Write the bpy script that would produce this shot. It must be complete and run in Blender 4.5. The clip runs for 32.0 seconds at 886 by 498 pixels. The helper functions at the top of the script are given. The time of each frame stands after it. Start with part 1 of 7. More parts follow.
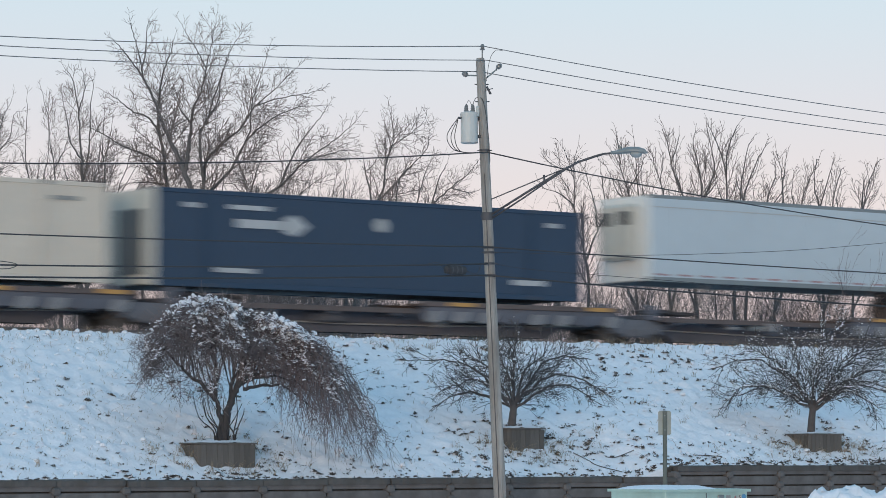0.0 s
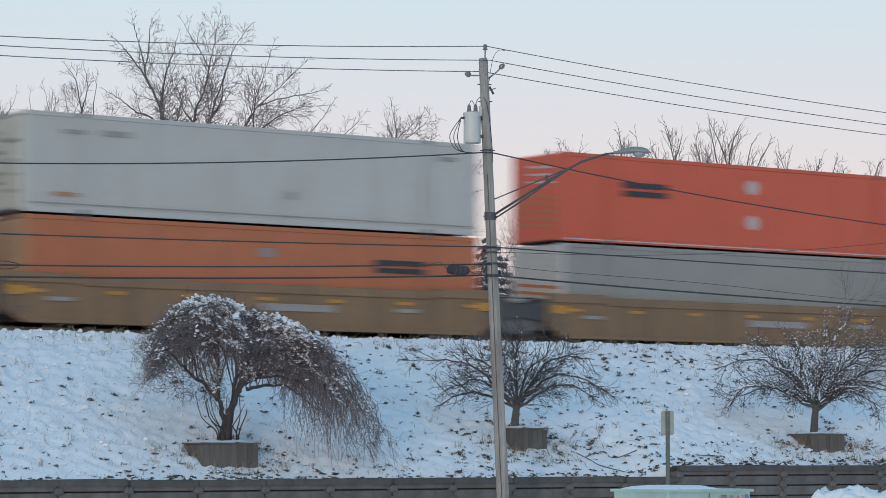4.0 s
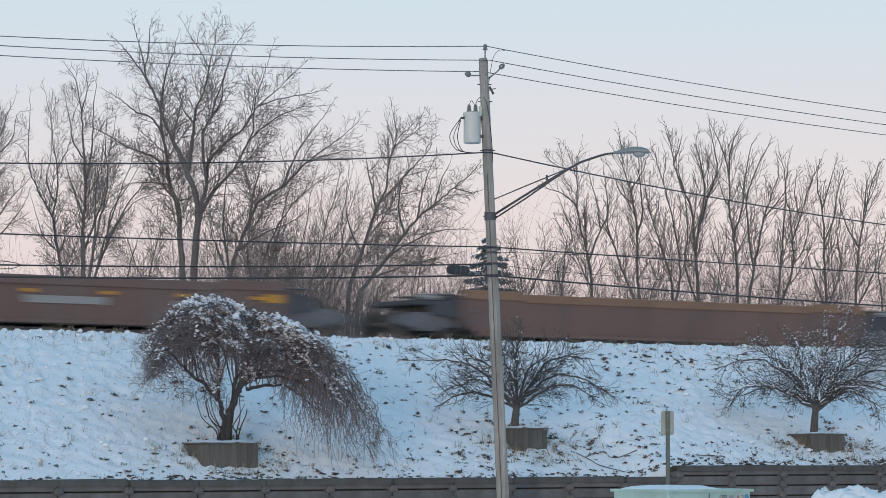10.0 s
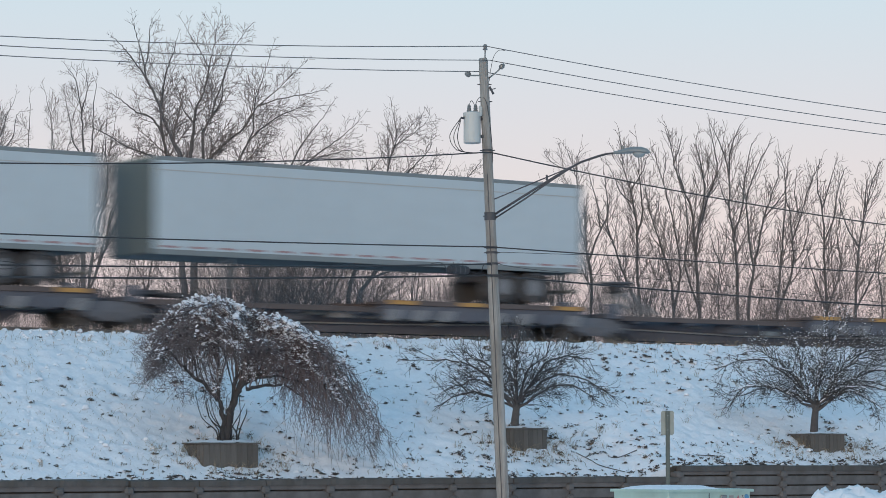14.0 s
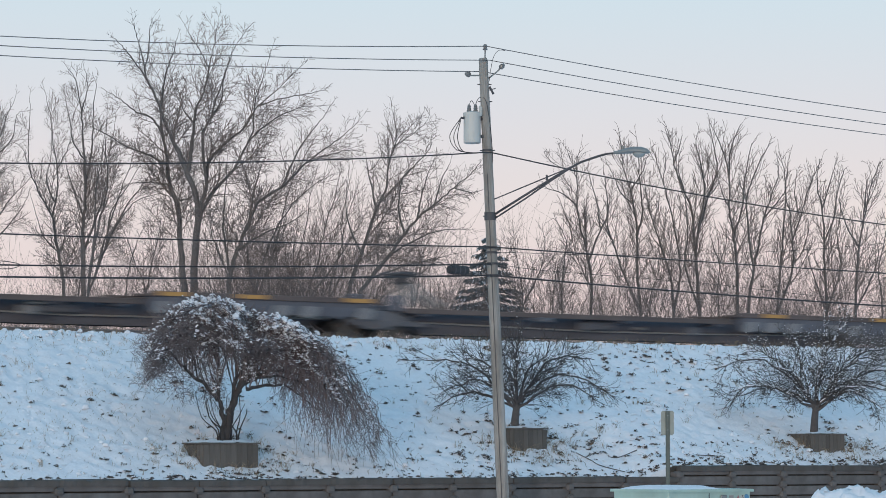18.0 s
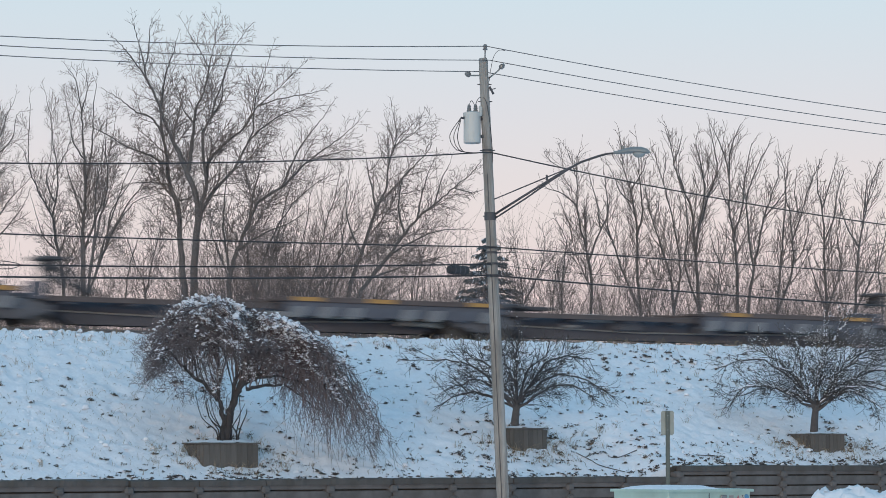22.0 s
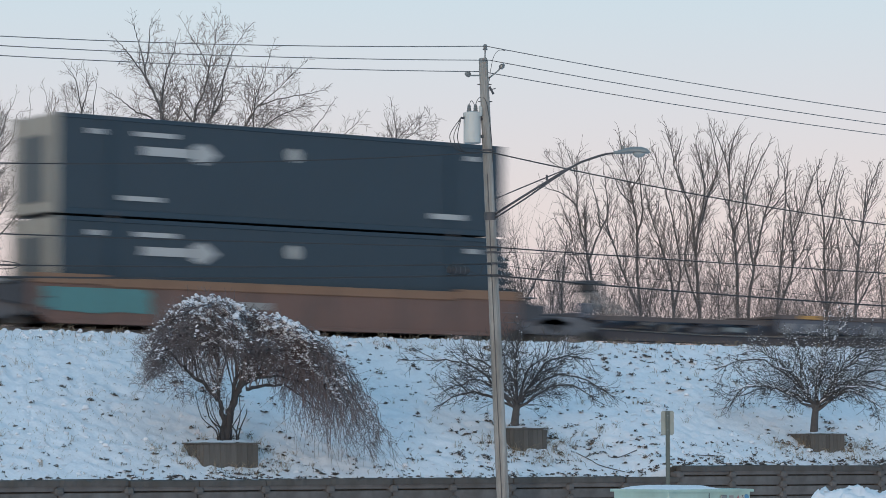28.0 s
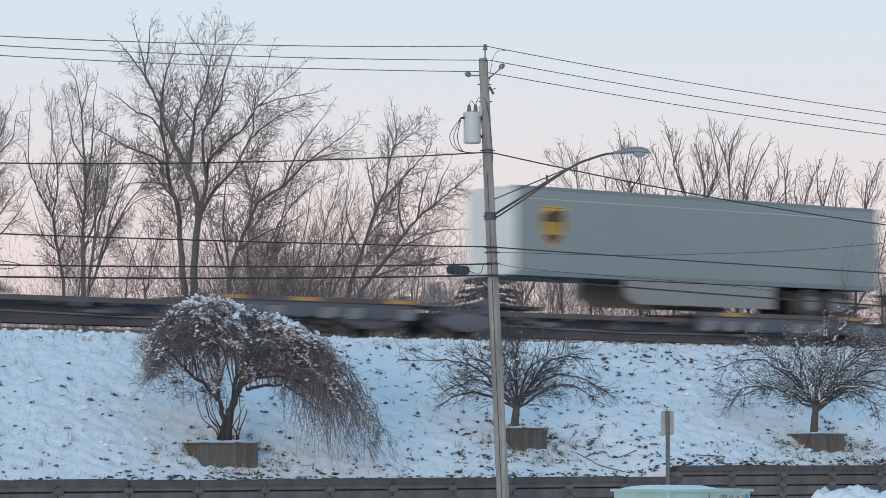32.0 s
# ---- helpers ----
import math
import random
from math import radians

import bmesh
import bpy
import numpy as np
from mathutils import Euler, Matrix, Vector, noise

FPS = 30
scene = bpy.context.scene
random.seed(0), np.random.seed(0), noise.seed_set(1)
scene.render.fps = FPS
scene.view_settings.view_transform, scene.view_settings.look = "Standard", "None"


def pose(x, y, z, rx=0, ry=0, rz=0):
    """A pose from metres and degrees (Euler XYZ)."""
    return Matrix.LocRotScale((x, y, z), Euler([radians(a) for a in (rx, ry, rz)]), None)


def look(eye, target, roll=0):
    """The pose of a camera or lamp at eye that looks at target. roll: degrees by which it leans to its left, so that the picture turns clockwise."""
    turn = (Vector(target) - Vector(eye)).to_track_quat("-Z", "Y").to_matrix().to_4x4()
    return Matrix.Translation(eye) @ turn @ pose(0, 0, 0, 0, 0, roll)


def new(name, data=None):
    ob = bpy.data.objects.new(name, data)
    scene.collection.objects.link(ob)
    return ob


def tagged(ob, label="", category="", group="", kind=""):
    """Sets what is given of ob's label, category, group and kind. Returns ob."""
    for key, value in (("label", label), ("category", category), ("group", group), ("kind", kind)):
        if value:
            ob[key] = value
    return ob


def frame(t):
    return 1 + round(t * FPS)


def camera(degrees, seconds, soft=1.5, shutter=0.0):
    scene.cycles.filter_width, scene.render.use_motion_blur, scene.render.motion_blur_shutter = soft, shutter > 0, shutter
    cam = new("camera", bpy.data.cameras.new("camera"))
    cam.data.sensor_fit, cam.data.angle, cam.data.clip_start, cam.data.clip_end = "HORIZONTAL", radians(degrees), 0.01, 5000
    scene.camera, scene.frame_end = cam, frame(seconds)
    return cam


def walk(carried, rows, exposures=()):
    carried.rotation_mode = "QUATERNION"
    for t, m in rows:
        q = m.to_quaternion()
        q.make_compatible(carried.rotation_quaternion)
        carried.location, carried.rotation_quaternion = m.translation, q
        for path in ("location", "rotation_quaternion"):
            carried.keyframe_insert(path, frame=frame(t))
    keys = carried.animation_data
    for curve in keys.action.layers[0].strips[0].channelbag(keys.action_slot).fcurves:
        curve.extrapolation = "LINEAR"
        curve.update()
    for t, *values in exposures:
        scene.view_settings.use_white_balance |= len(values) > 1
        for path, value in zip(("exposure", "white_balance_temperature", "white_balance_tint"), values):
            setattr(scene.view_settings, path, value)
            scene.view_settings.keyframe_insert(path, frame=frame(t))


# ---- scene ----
# ---- the camera: a long lens on a stand, nudged once at the start ----
YAW, TILT = -35.8555, 94.0746
cam = camera(17.635, 32.0, soft=0.75, shutter=0.7)
walk(cam, [(t, pose(0, 0, 1.75, TILT, 0, YAW + d)) for t, d in
           ((0, -0.0567), (0.5, -0.044), (1.0, -0.0205), (1.5, 0.0), (2.0, 0.0), (16.0, 0.0), (32.0, 0.0))],
     exposures=((0, 0.05), (1.0, 0.06), (2.0, 0.0), (5.0, 0.03), (7.0, 0.08), (8.0, 0.13), (8.6, 0.0), (27.0, 0.0), (28.0, -0.04), (29.5, 0.0), (31.0, 0.05), (32.0, 0.06)))

# ---- sky and low evening light ----
SUN_AZ = radians(232)      # clockwise from +y: behind the camera, to the left
world = bpy.data.worlds.new("evening_sky")
scene.world = world
world.use_nodes = True
wn, wl = world.node_tree.nodes, world.node_tree.links
wn.clear()
w_out, w_bg = wn.new("ShaderNodeOutputWorld"), wn.new("ShaderNodeBackground")
w_co, w_sep, w_ramp = wn.new("ShaderNodeTexCoord"), wn.new("ShaderNodeSeparateXYZ"), wn.new("ShaderNodeValToRGB")
w_sky, w_mix = wn.new("ShaderNodeTexSky"), wn.new("ShaderNodeMixRGB")
w_sky.sky_type, w_sky.sun_disc = "NISHITA", False
w_sky.sun_elevation, w_sky.sun_rotation = radians(2.5), SUN_AZ
w_mix.blend_type, w_mix.inputs[0].default_value = "ADD", 0.03
wl.new(w_co.outputs["Generated"], w_sep.inputs[0])
wl.new(w_sep.outputs["Z"], w_ramp.inputs[0])
wl.new(w_ramp.outputs[0], w_mix.inputs[1])
wl.new(w_sky.outputs[0], w_mix.inputs[2])
wl.new(w_mix.outputs[0], w_bg.inputs[0])
wl.new(w_bg.outputs[0], w_out.inputs[0])
SKY = ((0.0, (0.70, 0.565, 0.595)), (0.045, (0.735, 0.61, 0.64)), (0.085, (0.73, 0.655, 0.685)), (0.12, (0.655, 0.66, 0.73)),
       (0.16, (0.57, 0.68, 0.775)), (0.40, (0.33, 0.53, 0.69)), (1.0, (0.18, 0.41, 0.62)))
ramp = w_ramp.color_ramp
while len(ramp.elements) < len(SKY):
    ramp.elements.new(0.5)
for el, (at, col) in zip(ramp.elements, SKY):
    el.position, el.color = at, (*col, 1)
w_bg.inputs[1].default_value = 1.0

sun = new("sun", bpy.data.lights.new("sun", "SUN"))
sun.data.energy, sun.data.angle, sun.data.color = 0.95, radians(14), (1.0, 0.80, 0.58)
sun_to = Vector((math.sin(SUN_AZ), math.cos(SUN_AZ), 0.10))
sun.matrix_world = look(sun_to * 100, (0, 0, 0))

# ---- materials ----
MATS = {}


def mat(name, col, rough=0.6, metal=0.0, vary=0.15, scale=6.0, bump=0.0, grime=0.0, grime_col=(0.06, 0.05, 0.04), stretch=(1, 1, 1), per=0.0, relief=0.02):
    """A paint, metal, wood or earth: base colour with a large and a small variation, streaks of grime and fine relief."""
    if name in MATS:
        return MATS[name]
    m = bpy.data.materials.new(name)
    m.use_nodes = True
    n, l = m.node_tree.nodes, m.node_tree.links
    b = n["Principled BSDF"]
    b.inputs["Roughness"].default_value, b.inputs["Metallic"].default_value = rough, metal
    co, mp = n.new("ShaderNodeTexCoord"), n.new("ShaderNodeMapping")
    mp.inputs["Scale"].default_value = stretch
    l.new(co.outputs["Object"], mp.inputs[0])
    big, small = n.new("ShaderNodeTexNoise"), n.new("ShaderNodeTexNoise")
    big.inputs["Scale"].default_value, small.inputs["Scale"].default_value = scale * 0.12, scale
    big.inputs["Detail"].default_value, small.inputs["Detail"].default_value = 3, 5
    for t in (big, small):
        l.new(mp.outputs[0], t.inputs["Vector"])
    add = n.new("ShaderNodeMath")
    add.operation = "ADD"
    l.new(big.outputs["Fac"], add.inputs[0])
    l.new(small.outputs["Fac"], add.inputs[1])
    rng = n.new("ShaderNodeMapRange")
    rng.inputs["From Min"].default_value, rng.inputs["From Max"].default_value = 0.6, 1.4
    rng.inputs["To Min"].default_value, rng.inputs["To Max"].default_value = 1 - vary, 1 + vary
    l.new(add.outputs[0], rng.inputs["Value"])
    val = rng.outputs[0]
    if per:
        info, pr, mu = n.new("ShaderNodeObjectInfo"), n.new("ShaderNodeMapRange"), n.new("ShaderNodeMath")
        pr.inputs["To Min"].default_value, pr.inputs["To Max"].default_value = 1 - per, 1 + per
        mu.operation = "MULTIPLY"
        l.new(info.outputs["Random"], pr.inputs["Value"])
        l.new(pr.outputs[0], mu.inputs[0])
        l.new(val, mu.inputs[1])
        val = mu.outputs[0]
    hsv = n.new("ShaderNodeHueSaturation")
    hsv.inputs["Color"].default_value = (*col, 1)
    l.new(val, hsv.inputs["Value"])
    colour = hsv.outputs[0]
    if grime:
        gn, gr, mx = n.new("ShaderNodeTexNoise"), n.new("ShaderNodeValToRGB"), n.new("ShaderNodeMixRGB")
        gm = n.new("ShaderNodeMapping")
        gm.inputs["Scale"].default_value = (1.6, 1.6, 0.35)
        l.new(co.outputs["Object"], gm.inputs[0])
        l.new(gm.outputs[0], gn.inputs["Vector"])
        gn.inputs["Scale"].default_value, gn.inputs["Detail"].default_value = 1.3, 6
        gr.color_ramp.elements[0].position, gr.color_ramp.elements[1].position = 0.46, 0.78
        gr.color_ramp.elements[1].color = (grime, grime, grime, 1)
        l.new(gn.outputs["Fac"], gr.inputs[0])
        l.new(gr.outputs[0], mx.inputs[0])
        l.new(colour, mx.inputs[1])
        mx.inputs[2].default_value = (*grime_col, 1)
        colour = mx.outputs[0]
    l.new(colour, b.inputs["Base Color"])
    if bump:
        bp = n.new("ShaderNodeBump")
        bp.inputs["Strength"].default_value, bp.inputs["Distance"].default_value = bump, relief
        l.new(small.outputs["Fac"], bp.inputs["Height"])
        l.new(bp.outputs[0], b.inputs["Normal"])
    MATS[name] = m
    return m


M_SNOW = mat("snow", (0.855, 0.855, 0.905), 0.75, vary=0.07, scale=11.0, bump=0.5, relief=0.03)
M_BALLAST = mat("ballast", (0.30, 0.30, 0.315), 0.95, vary=0.5, scale=14, bump=1.0)
M_SOIL = mat("leaf_litter", (0.078, 0.068, 0.066), 0.95, vary=0.5, scale=9, bump=0.8)
M_STRAW = mat("dry_grass", (0.25, 0.205, 0.15), 0.9, vary=0.35, scale=5)
M_CONC = mat("crib_concrete", (0.128, 0.124, 0.127), 0.92, vary=0.25, scale=5, bump=0.5, grime=0.6, grime_col=(0.06, 0.055, 0.05), per=0.14)
M_CAP = mat("cap_concrete", (0.088, 0.084, 0.083), 0.92, vary=0.3, scale=4, bump=0.6, grime=0.6, per=0.12)
M_POLE = mat("weathered_pole", (0.335, 0.315, 0.295), 0.9, vary=0.42, scale=14, bump=0.9, grime=0.65, grime_col=(0.11, 0.09, 0.075), stretch=(6, 6, 0.25))
M_WIRE = mat("wire", (0.035, 0.035, 0.04), 0.6, vary=0.1)
M_ALU = mat("weathered_aluminium", (0.17, 0.17, 0.18), 0.6, 0.2, vary=0.1)
M_IRON = mat("dark_iron", (0.085, 0.085, 0.094), 0.6, 0.3, vary=0.2)
M_GALV = mat("galvanised", (0.22, 0.24, 0.245), 0.5, 0.3, vary=0.12, scale=10)
M_TANK = mat("tank_paint", (0.56, 0.575, 0.56), 0.45, vary=0.06, scale=4, grime=0.2)
M_CERAM = mat("porcelain", (0.19, 0.195, 0.20), 0.3, vary=0.05)
M_LENS = mat("lamp_lens", (0.34, 0.36, 0.36), 0.2, vary=0.05)
M_BOXGREEN = mat("cabinet_green", (0.40, 0.54, 0.49), 0.5, vary=0.10, scale=5, grime=0.3, grime_col=(0.16, 0.17, 0.14))
M_SIGN = mat("sign_back", (0.27, 0.30, 0.29), 0.5, 0.5, vary=0.12, scale=6)
M_SIGNPOST = mat("sign_post", (0.12, 0.14, 0.13), 0.6, 0.3, vary=0.2)
M_PLANT = mat("planter_wood", (0.112, 0.103, 0.096), 0.9, vary=0.3, scale=10, bump=0.4, stretch=(1, 1, 0.2), per=0.2)
M_BARK = mat("bark", (0.135, 0.127, 0.128), 0.95, vary=0.3, scale=8, bump=0.5)
M_TWIG = mat("twigs", (0.195, 0.165, 0.16), 0.95, vary=0.25, scale=3)
M_RED_TWIG = mat("reddish_twigs", (0.172, 0.146, 0.150), 0.9, vary=0.3, scale=4)
M_DARKBARK = mat("dark_bark", (0.092, 0.086, 0.088), 0.95, vary=0.3, scale=9, bump=0.5)
M_SPRUCE = mat("spruce_green", (0.115, 0.145, 0.160), 0.9, vary=0.5, scale=4)
M_STEEL = mat("rail_steel", (0.20, 0.195, 0.205), 0.55, 0.5, vary=0.15)
M_TIE = mat("tie_wood", (0.165, 0.155, 0.155), 0.95, vary=0.3, scale=6)
M_BOGIE = mat("bogie_black", (0.145, 0.148, 0.168), 0.85, vary=0.3, scale=5, grime=0.35, grime_col=(0.15, 0.14, 0.135))
M_WHEEL = mat("wheel_steel", (0.13, 0.12, 0.115), 0.6, 0.5, vary=0.2)
M_SPINE = mat("spine_black", (0.118, 0.123, 0.150), 0.85, vary=0.35, scale=3, grime=0.4, grime_col=(0.155, 0.155, 0.17))
M_ARM = mat("bracket_grey", (0.27, 0.268, 0.275), 0.8, vary=0.25, scale=4, grime=0.5)
M_ENDBLACK = mat("end_black", (0.060, 0.062, 0.072), 0.85, vary=0.3, scale=4, grime=0.3, grime_col=(0.11, 0.10, 0.10))
M_DECK = mat("deck_rust", (0.125, 0.098, 0.094), 0.85, vary=0.3, scale=4, grime=0.4)
M_EDGE = mat("deck_edge_yellow", (0.50, 0.27, 0.085), 0.7, vary=0.2, scale=4, grime=0.5, grime_col=(0.15, 0.07, 0.03))
M_YELLOW = mat("marker_yellow", (0.60, 0.29, 0.03), 0.6, vary=0.1, scale=5)
M_PLAC = mat("placard_grey", (0.29, 0.28, 0.275), 0.6, vary=0.2, scale=8)
M_TYRE = mat("tyre", (0.095, 0.096, 0.104), 0.85, vary=0.2)
M_RIM = mat("rim", (0.25, 0.25, 0.26), 0.4, 0.5, vary=0.1)


def paint(name, col, grime=0.25, grime_col=(0.10, 0.08, 0.065), rough=0.55):
    return mat(name, col, rough, vary=0.07, scale=5, grime=grime, grime_col=grime_col)


P_WELL = paint("well_brown", (0.180, 0.110, 0.095), 0.85, (0.105, 0.080, 0.075), 0.8)
P_WELLTOP = paint("well_top_rust", (0.245, 0.145, 0.098), 0.4, (0.11, 0.06, 0.04), 0.85)
P_WELLTAN = paint("well_tan", (0.235, 0.150, 0.090), 0.5, (0.09, 0.065, 0.05), 0.8)
P_WELLDARK = paint("well_dark_brown", (0.158, 0.100, 0.088), 0.8, (0.155, 0.135, 0.13), 0.8)
P_BLUE = paint("deep_blue", (0.018, 0.045, 0.088), 0.15, (0.03, 0.05, 0.08))
P_NAVY = paint("slate_blue", (0.022, 0.045, 0.068), 0.15, (0.04, 0.05, 0.065))
P_NAVYLIGHT = paint("repair_grey_blue", (0.115, 0.150, 0.185), 0.2)
P_BEIGE = paint("warm_beige", (0.655, 0.525, 0.395), 0.22, (0.33, 0.25, 0.18))
P_CREAM = paint("grey_cream", (0.60, 0.53, 0.45), 0.22, (0.36, 0.31, 0.26))
P_TAN = paint("light_tan", (0.60, 0.495, 0.385), 0.22, (0.36, 0.29, 0.22))
P_WHITE = paint("dull_white", (0.545, 0.515, 0.455), 0.25, (0.34, 0.31, 0.27))
P_SILVER = mat("trailer_skin", (0.47, 0.53, 0.565), 0.35, 0.15, vary=0.05, scale=2.5, grime=0.12, grime_col=(0.34, 0.36, 0.38))
P_TRGREY = mat("trailer_grey", (0.255, 0.283, 0.283), 0.42, 0.1, vary=0.05, scale=2.5, grime=0.15, grime_col=(0.24, 0.25, 0.26))
P_ORANGE = paint("faded_orange", (0.42, 0.135, 0.062), 0.25, (0.24, 0.09, 0.05))
P_RED = paint("bright_red_orange", (0.56, 0.100, 0.054), 0.2, (0.33, 0.07, 0.04))
P_GREY = paint("mid_grey", (0.275, 0.27, 0.255), 0.25, (0.16, 0.15, 0.14))
P_PALEGREY = paint("pale_grey", (0.44, 0.44, 0.43), 0.25, (0.24, 0.22, 0.2))
P_TEAL = paint("spray_teal", (0.085, 0.225, 0.235), 0.3)
P_SKYBLUE = paint("spray_blue", (0.10, 0.26, 0.42), 0.2)
P_LOGOBLUE = paint("logo_blue", (0.10, 0.27, 0.44), 0.15)
P_LOGOYEL = paint("logo_yellow", (0.52, 0.44, 0.18), 0.15)
P_LOGOGREEN = paint("logo_green", (0.10, 0.33, 0.17), 0.2)
P_LOGOPURPLE = paint("logo_purple", (0.165, 0.17, 0.35), 0.2)
P_LOGOWHITE = paint("logo_white", (0.42, 0.43, 0.44), 0.1)
P_SHIELDBROWN = paint("shield_brown", (0.075, 0.042, 0.026), 0.1)
P_SHIELDGOLD = paint("shield_gold", (0.58, 0.34, 0.06), 0.1)
P_SHIELDGREEN = paint("shield_yellow_green", (0.31, 0.32, 0.125), 0.1)
P_DARK = paint("dark_panel", (0.028, 0.032, 0.036), 0.2)
P_RUSTEND = paint("rusty_orange_end", (0.40, 0.22, 0.115), 0.6, (0.16, 0.085, 0.05), 0.8)
P_BROWNEND = paint("brown_end", (0.17, 0.105, 0.075), 0.4)
P_NOSEWHITE = paint("clean_white", (0.76, 0.755, 0.73), 0.15, (0.45, 0.44, 0.42))
P_DULLEND = paint("dull_tan_end", (0.36, 0.325, 0.28), 0.5, (0.17, 0.13, 0.10), 0.7)
P_NOSEDARK = paint("dark_nose", (0.10, 0.125, 0.125), 0.3)
P_SPRAYGREY = paint("spray_grey", (0.235, 0.185, 0.170), 0.5, (0.15, 0.10, 0.09))
P_MAROON = paint("spray_maroon", (0.16, 0.06, 0.065))
P_SPRAYORANGE = paint("spray_orange", (0.46, 0.24, 0.12))


def rust_stained(name, clean, rust, dark, lo=0.8, hi=4.0, amp=2.2, stops=(0.05, 0.25, 0.55)):
    """Painted steel doors with rust that has run down from half height."""
    m = mat(name, clean, 0.75, vary=0.08, scale=5)
    n, l = m.node_tree.nodes, m.node_tree.links
    b = n["Principled BSDF"]
    was = b.inputs["Base Color"].links[0].from_socket
    co, sep, ns, ad, rp, mx = (n.new("ShaderNode" + k) for k in ("TexCoord", "SeparateXYZ", "TexNoise", "Math", "ValToRGB", "MixRGB"))
    ns.inputs["Scale"].default_value, ns.inputs["Detail"].default_value = 2.2, 5
    l.new(co.outputs["Object"], sep.inputs[0])
    l.new(co.outputs["Object"], ns.inputs["Vector"])
    ad.operation = "MULTIPLY_ADD"
    l.new(ns.outputs["Fac"], ad.inputs[0])
    ad.inputs[1].default_value = amp
    l.new(sep.outputs["Z"], ad.inputs[2])
    rng_ = n.new("ShaderNodeMapRange")
    rng_.inputs["From Min"].default_value, rng_.inputs["From Max"].default_value = lo, hi
    l.new(ad.outputs[0], rng_.inputs["Value"])
    l.new(rng_.outputs[0], rp.inputs[0])
    e = rp.color_ramp.elements
    e[0].position, e[0].color = stops[0], (*dark, 1)
    e[1].position, e[1].color = stops[2], (*clean, 1)
    mid = e.new(stops[1])
    mid.color = (*rust, 1)
    mx.inputs[0].default_value = 0.92
    l.new(was, mx.inputs[1])
    l.new(rp.outputs[0], mx.inputs[2])
    l.new(mx.outputs[0], b.inputs["Base Color"])
    return m


P_WELLGREY = rust_stained("well_scrubbed_grey", (0.135, 0.075, 0.066), (0.15, 0.105, 0.095), (0.185, 0.165, 0.155), 0.47, 1.55, 0.5, (0.36, 0.47, 0.58))
P_RUSTDOOR = rust_stained("rust_stained_doors", (0.66, 0.55, 0.38), (0.47, 0.255, 0.125), (0.30, 0.15, 0.08), stops=(0.05, 0.50, 0.98))
P_SLATE = paint("slate_grey", (0.125, 0.15, 0.18), 0.3)
P_REDTAPE = paint("red_tape", (0.30, 0.085, 0.08), 0.1)


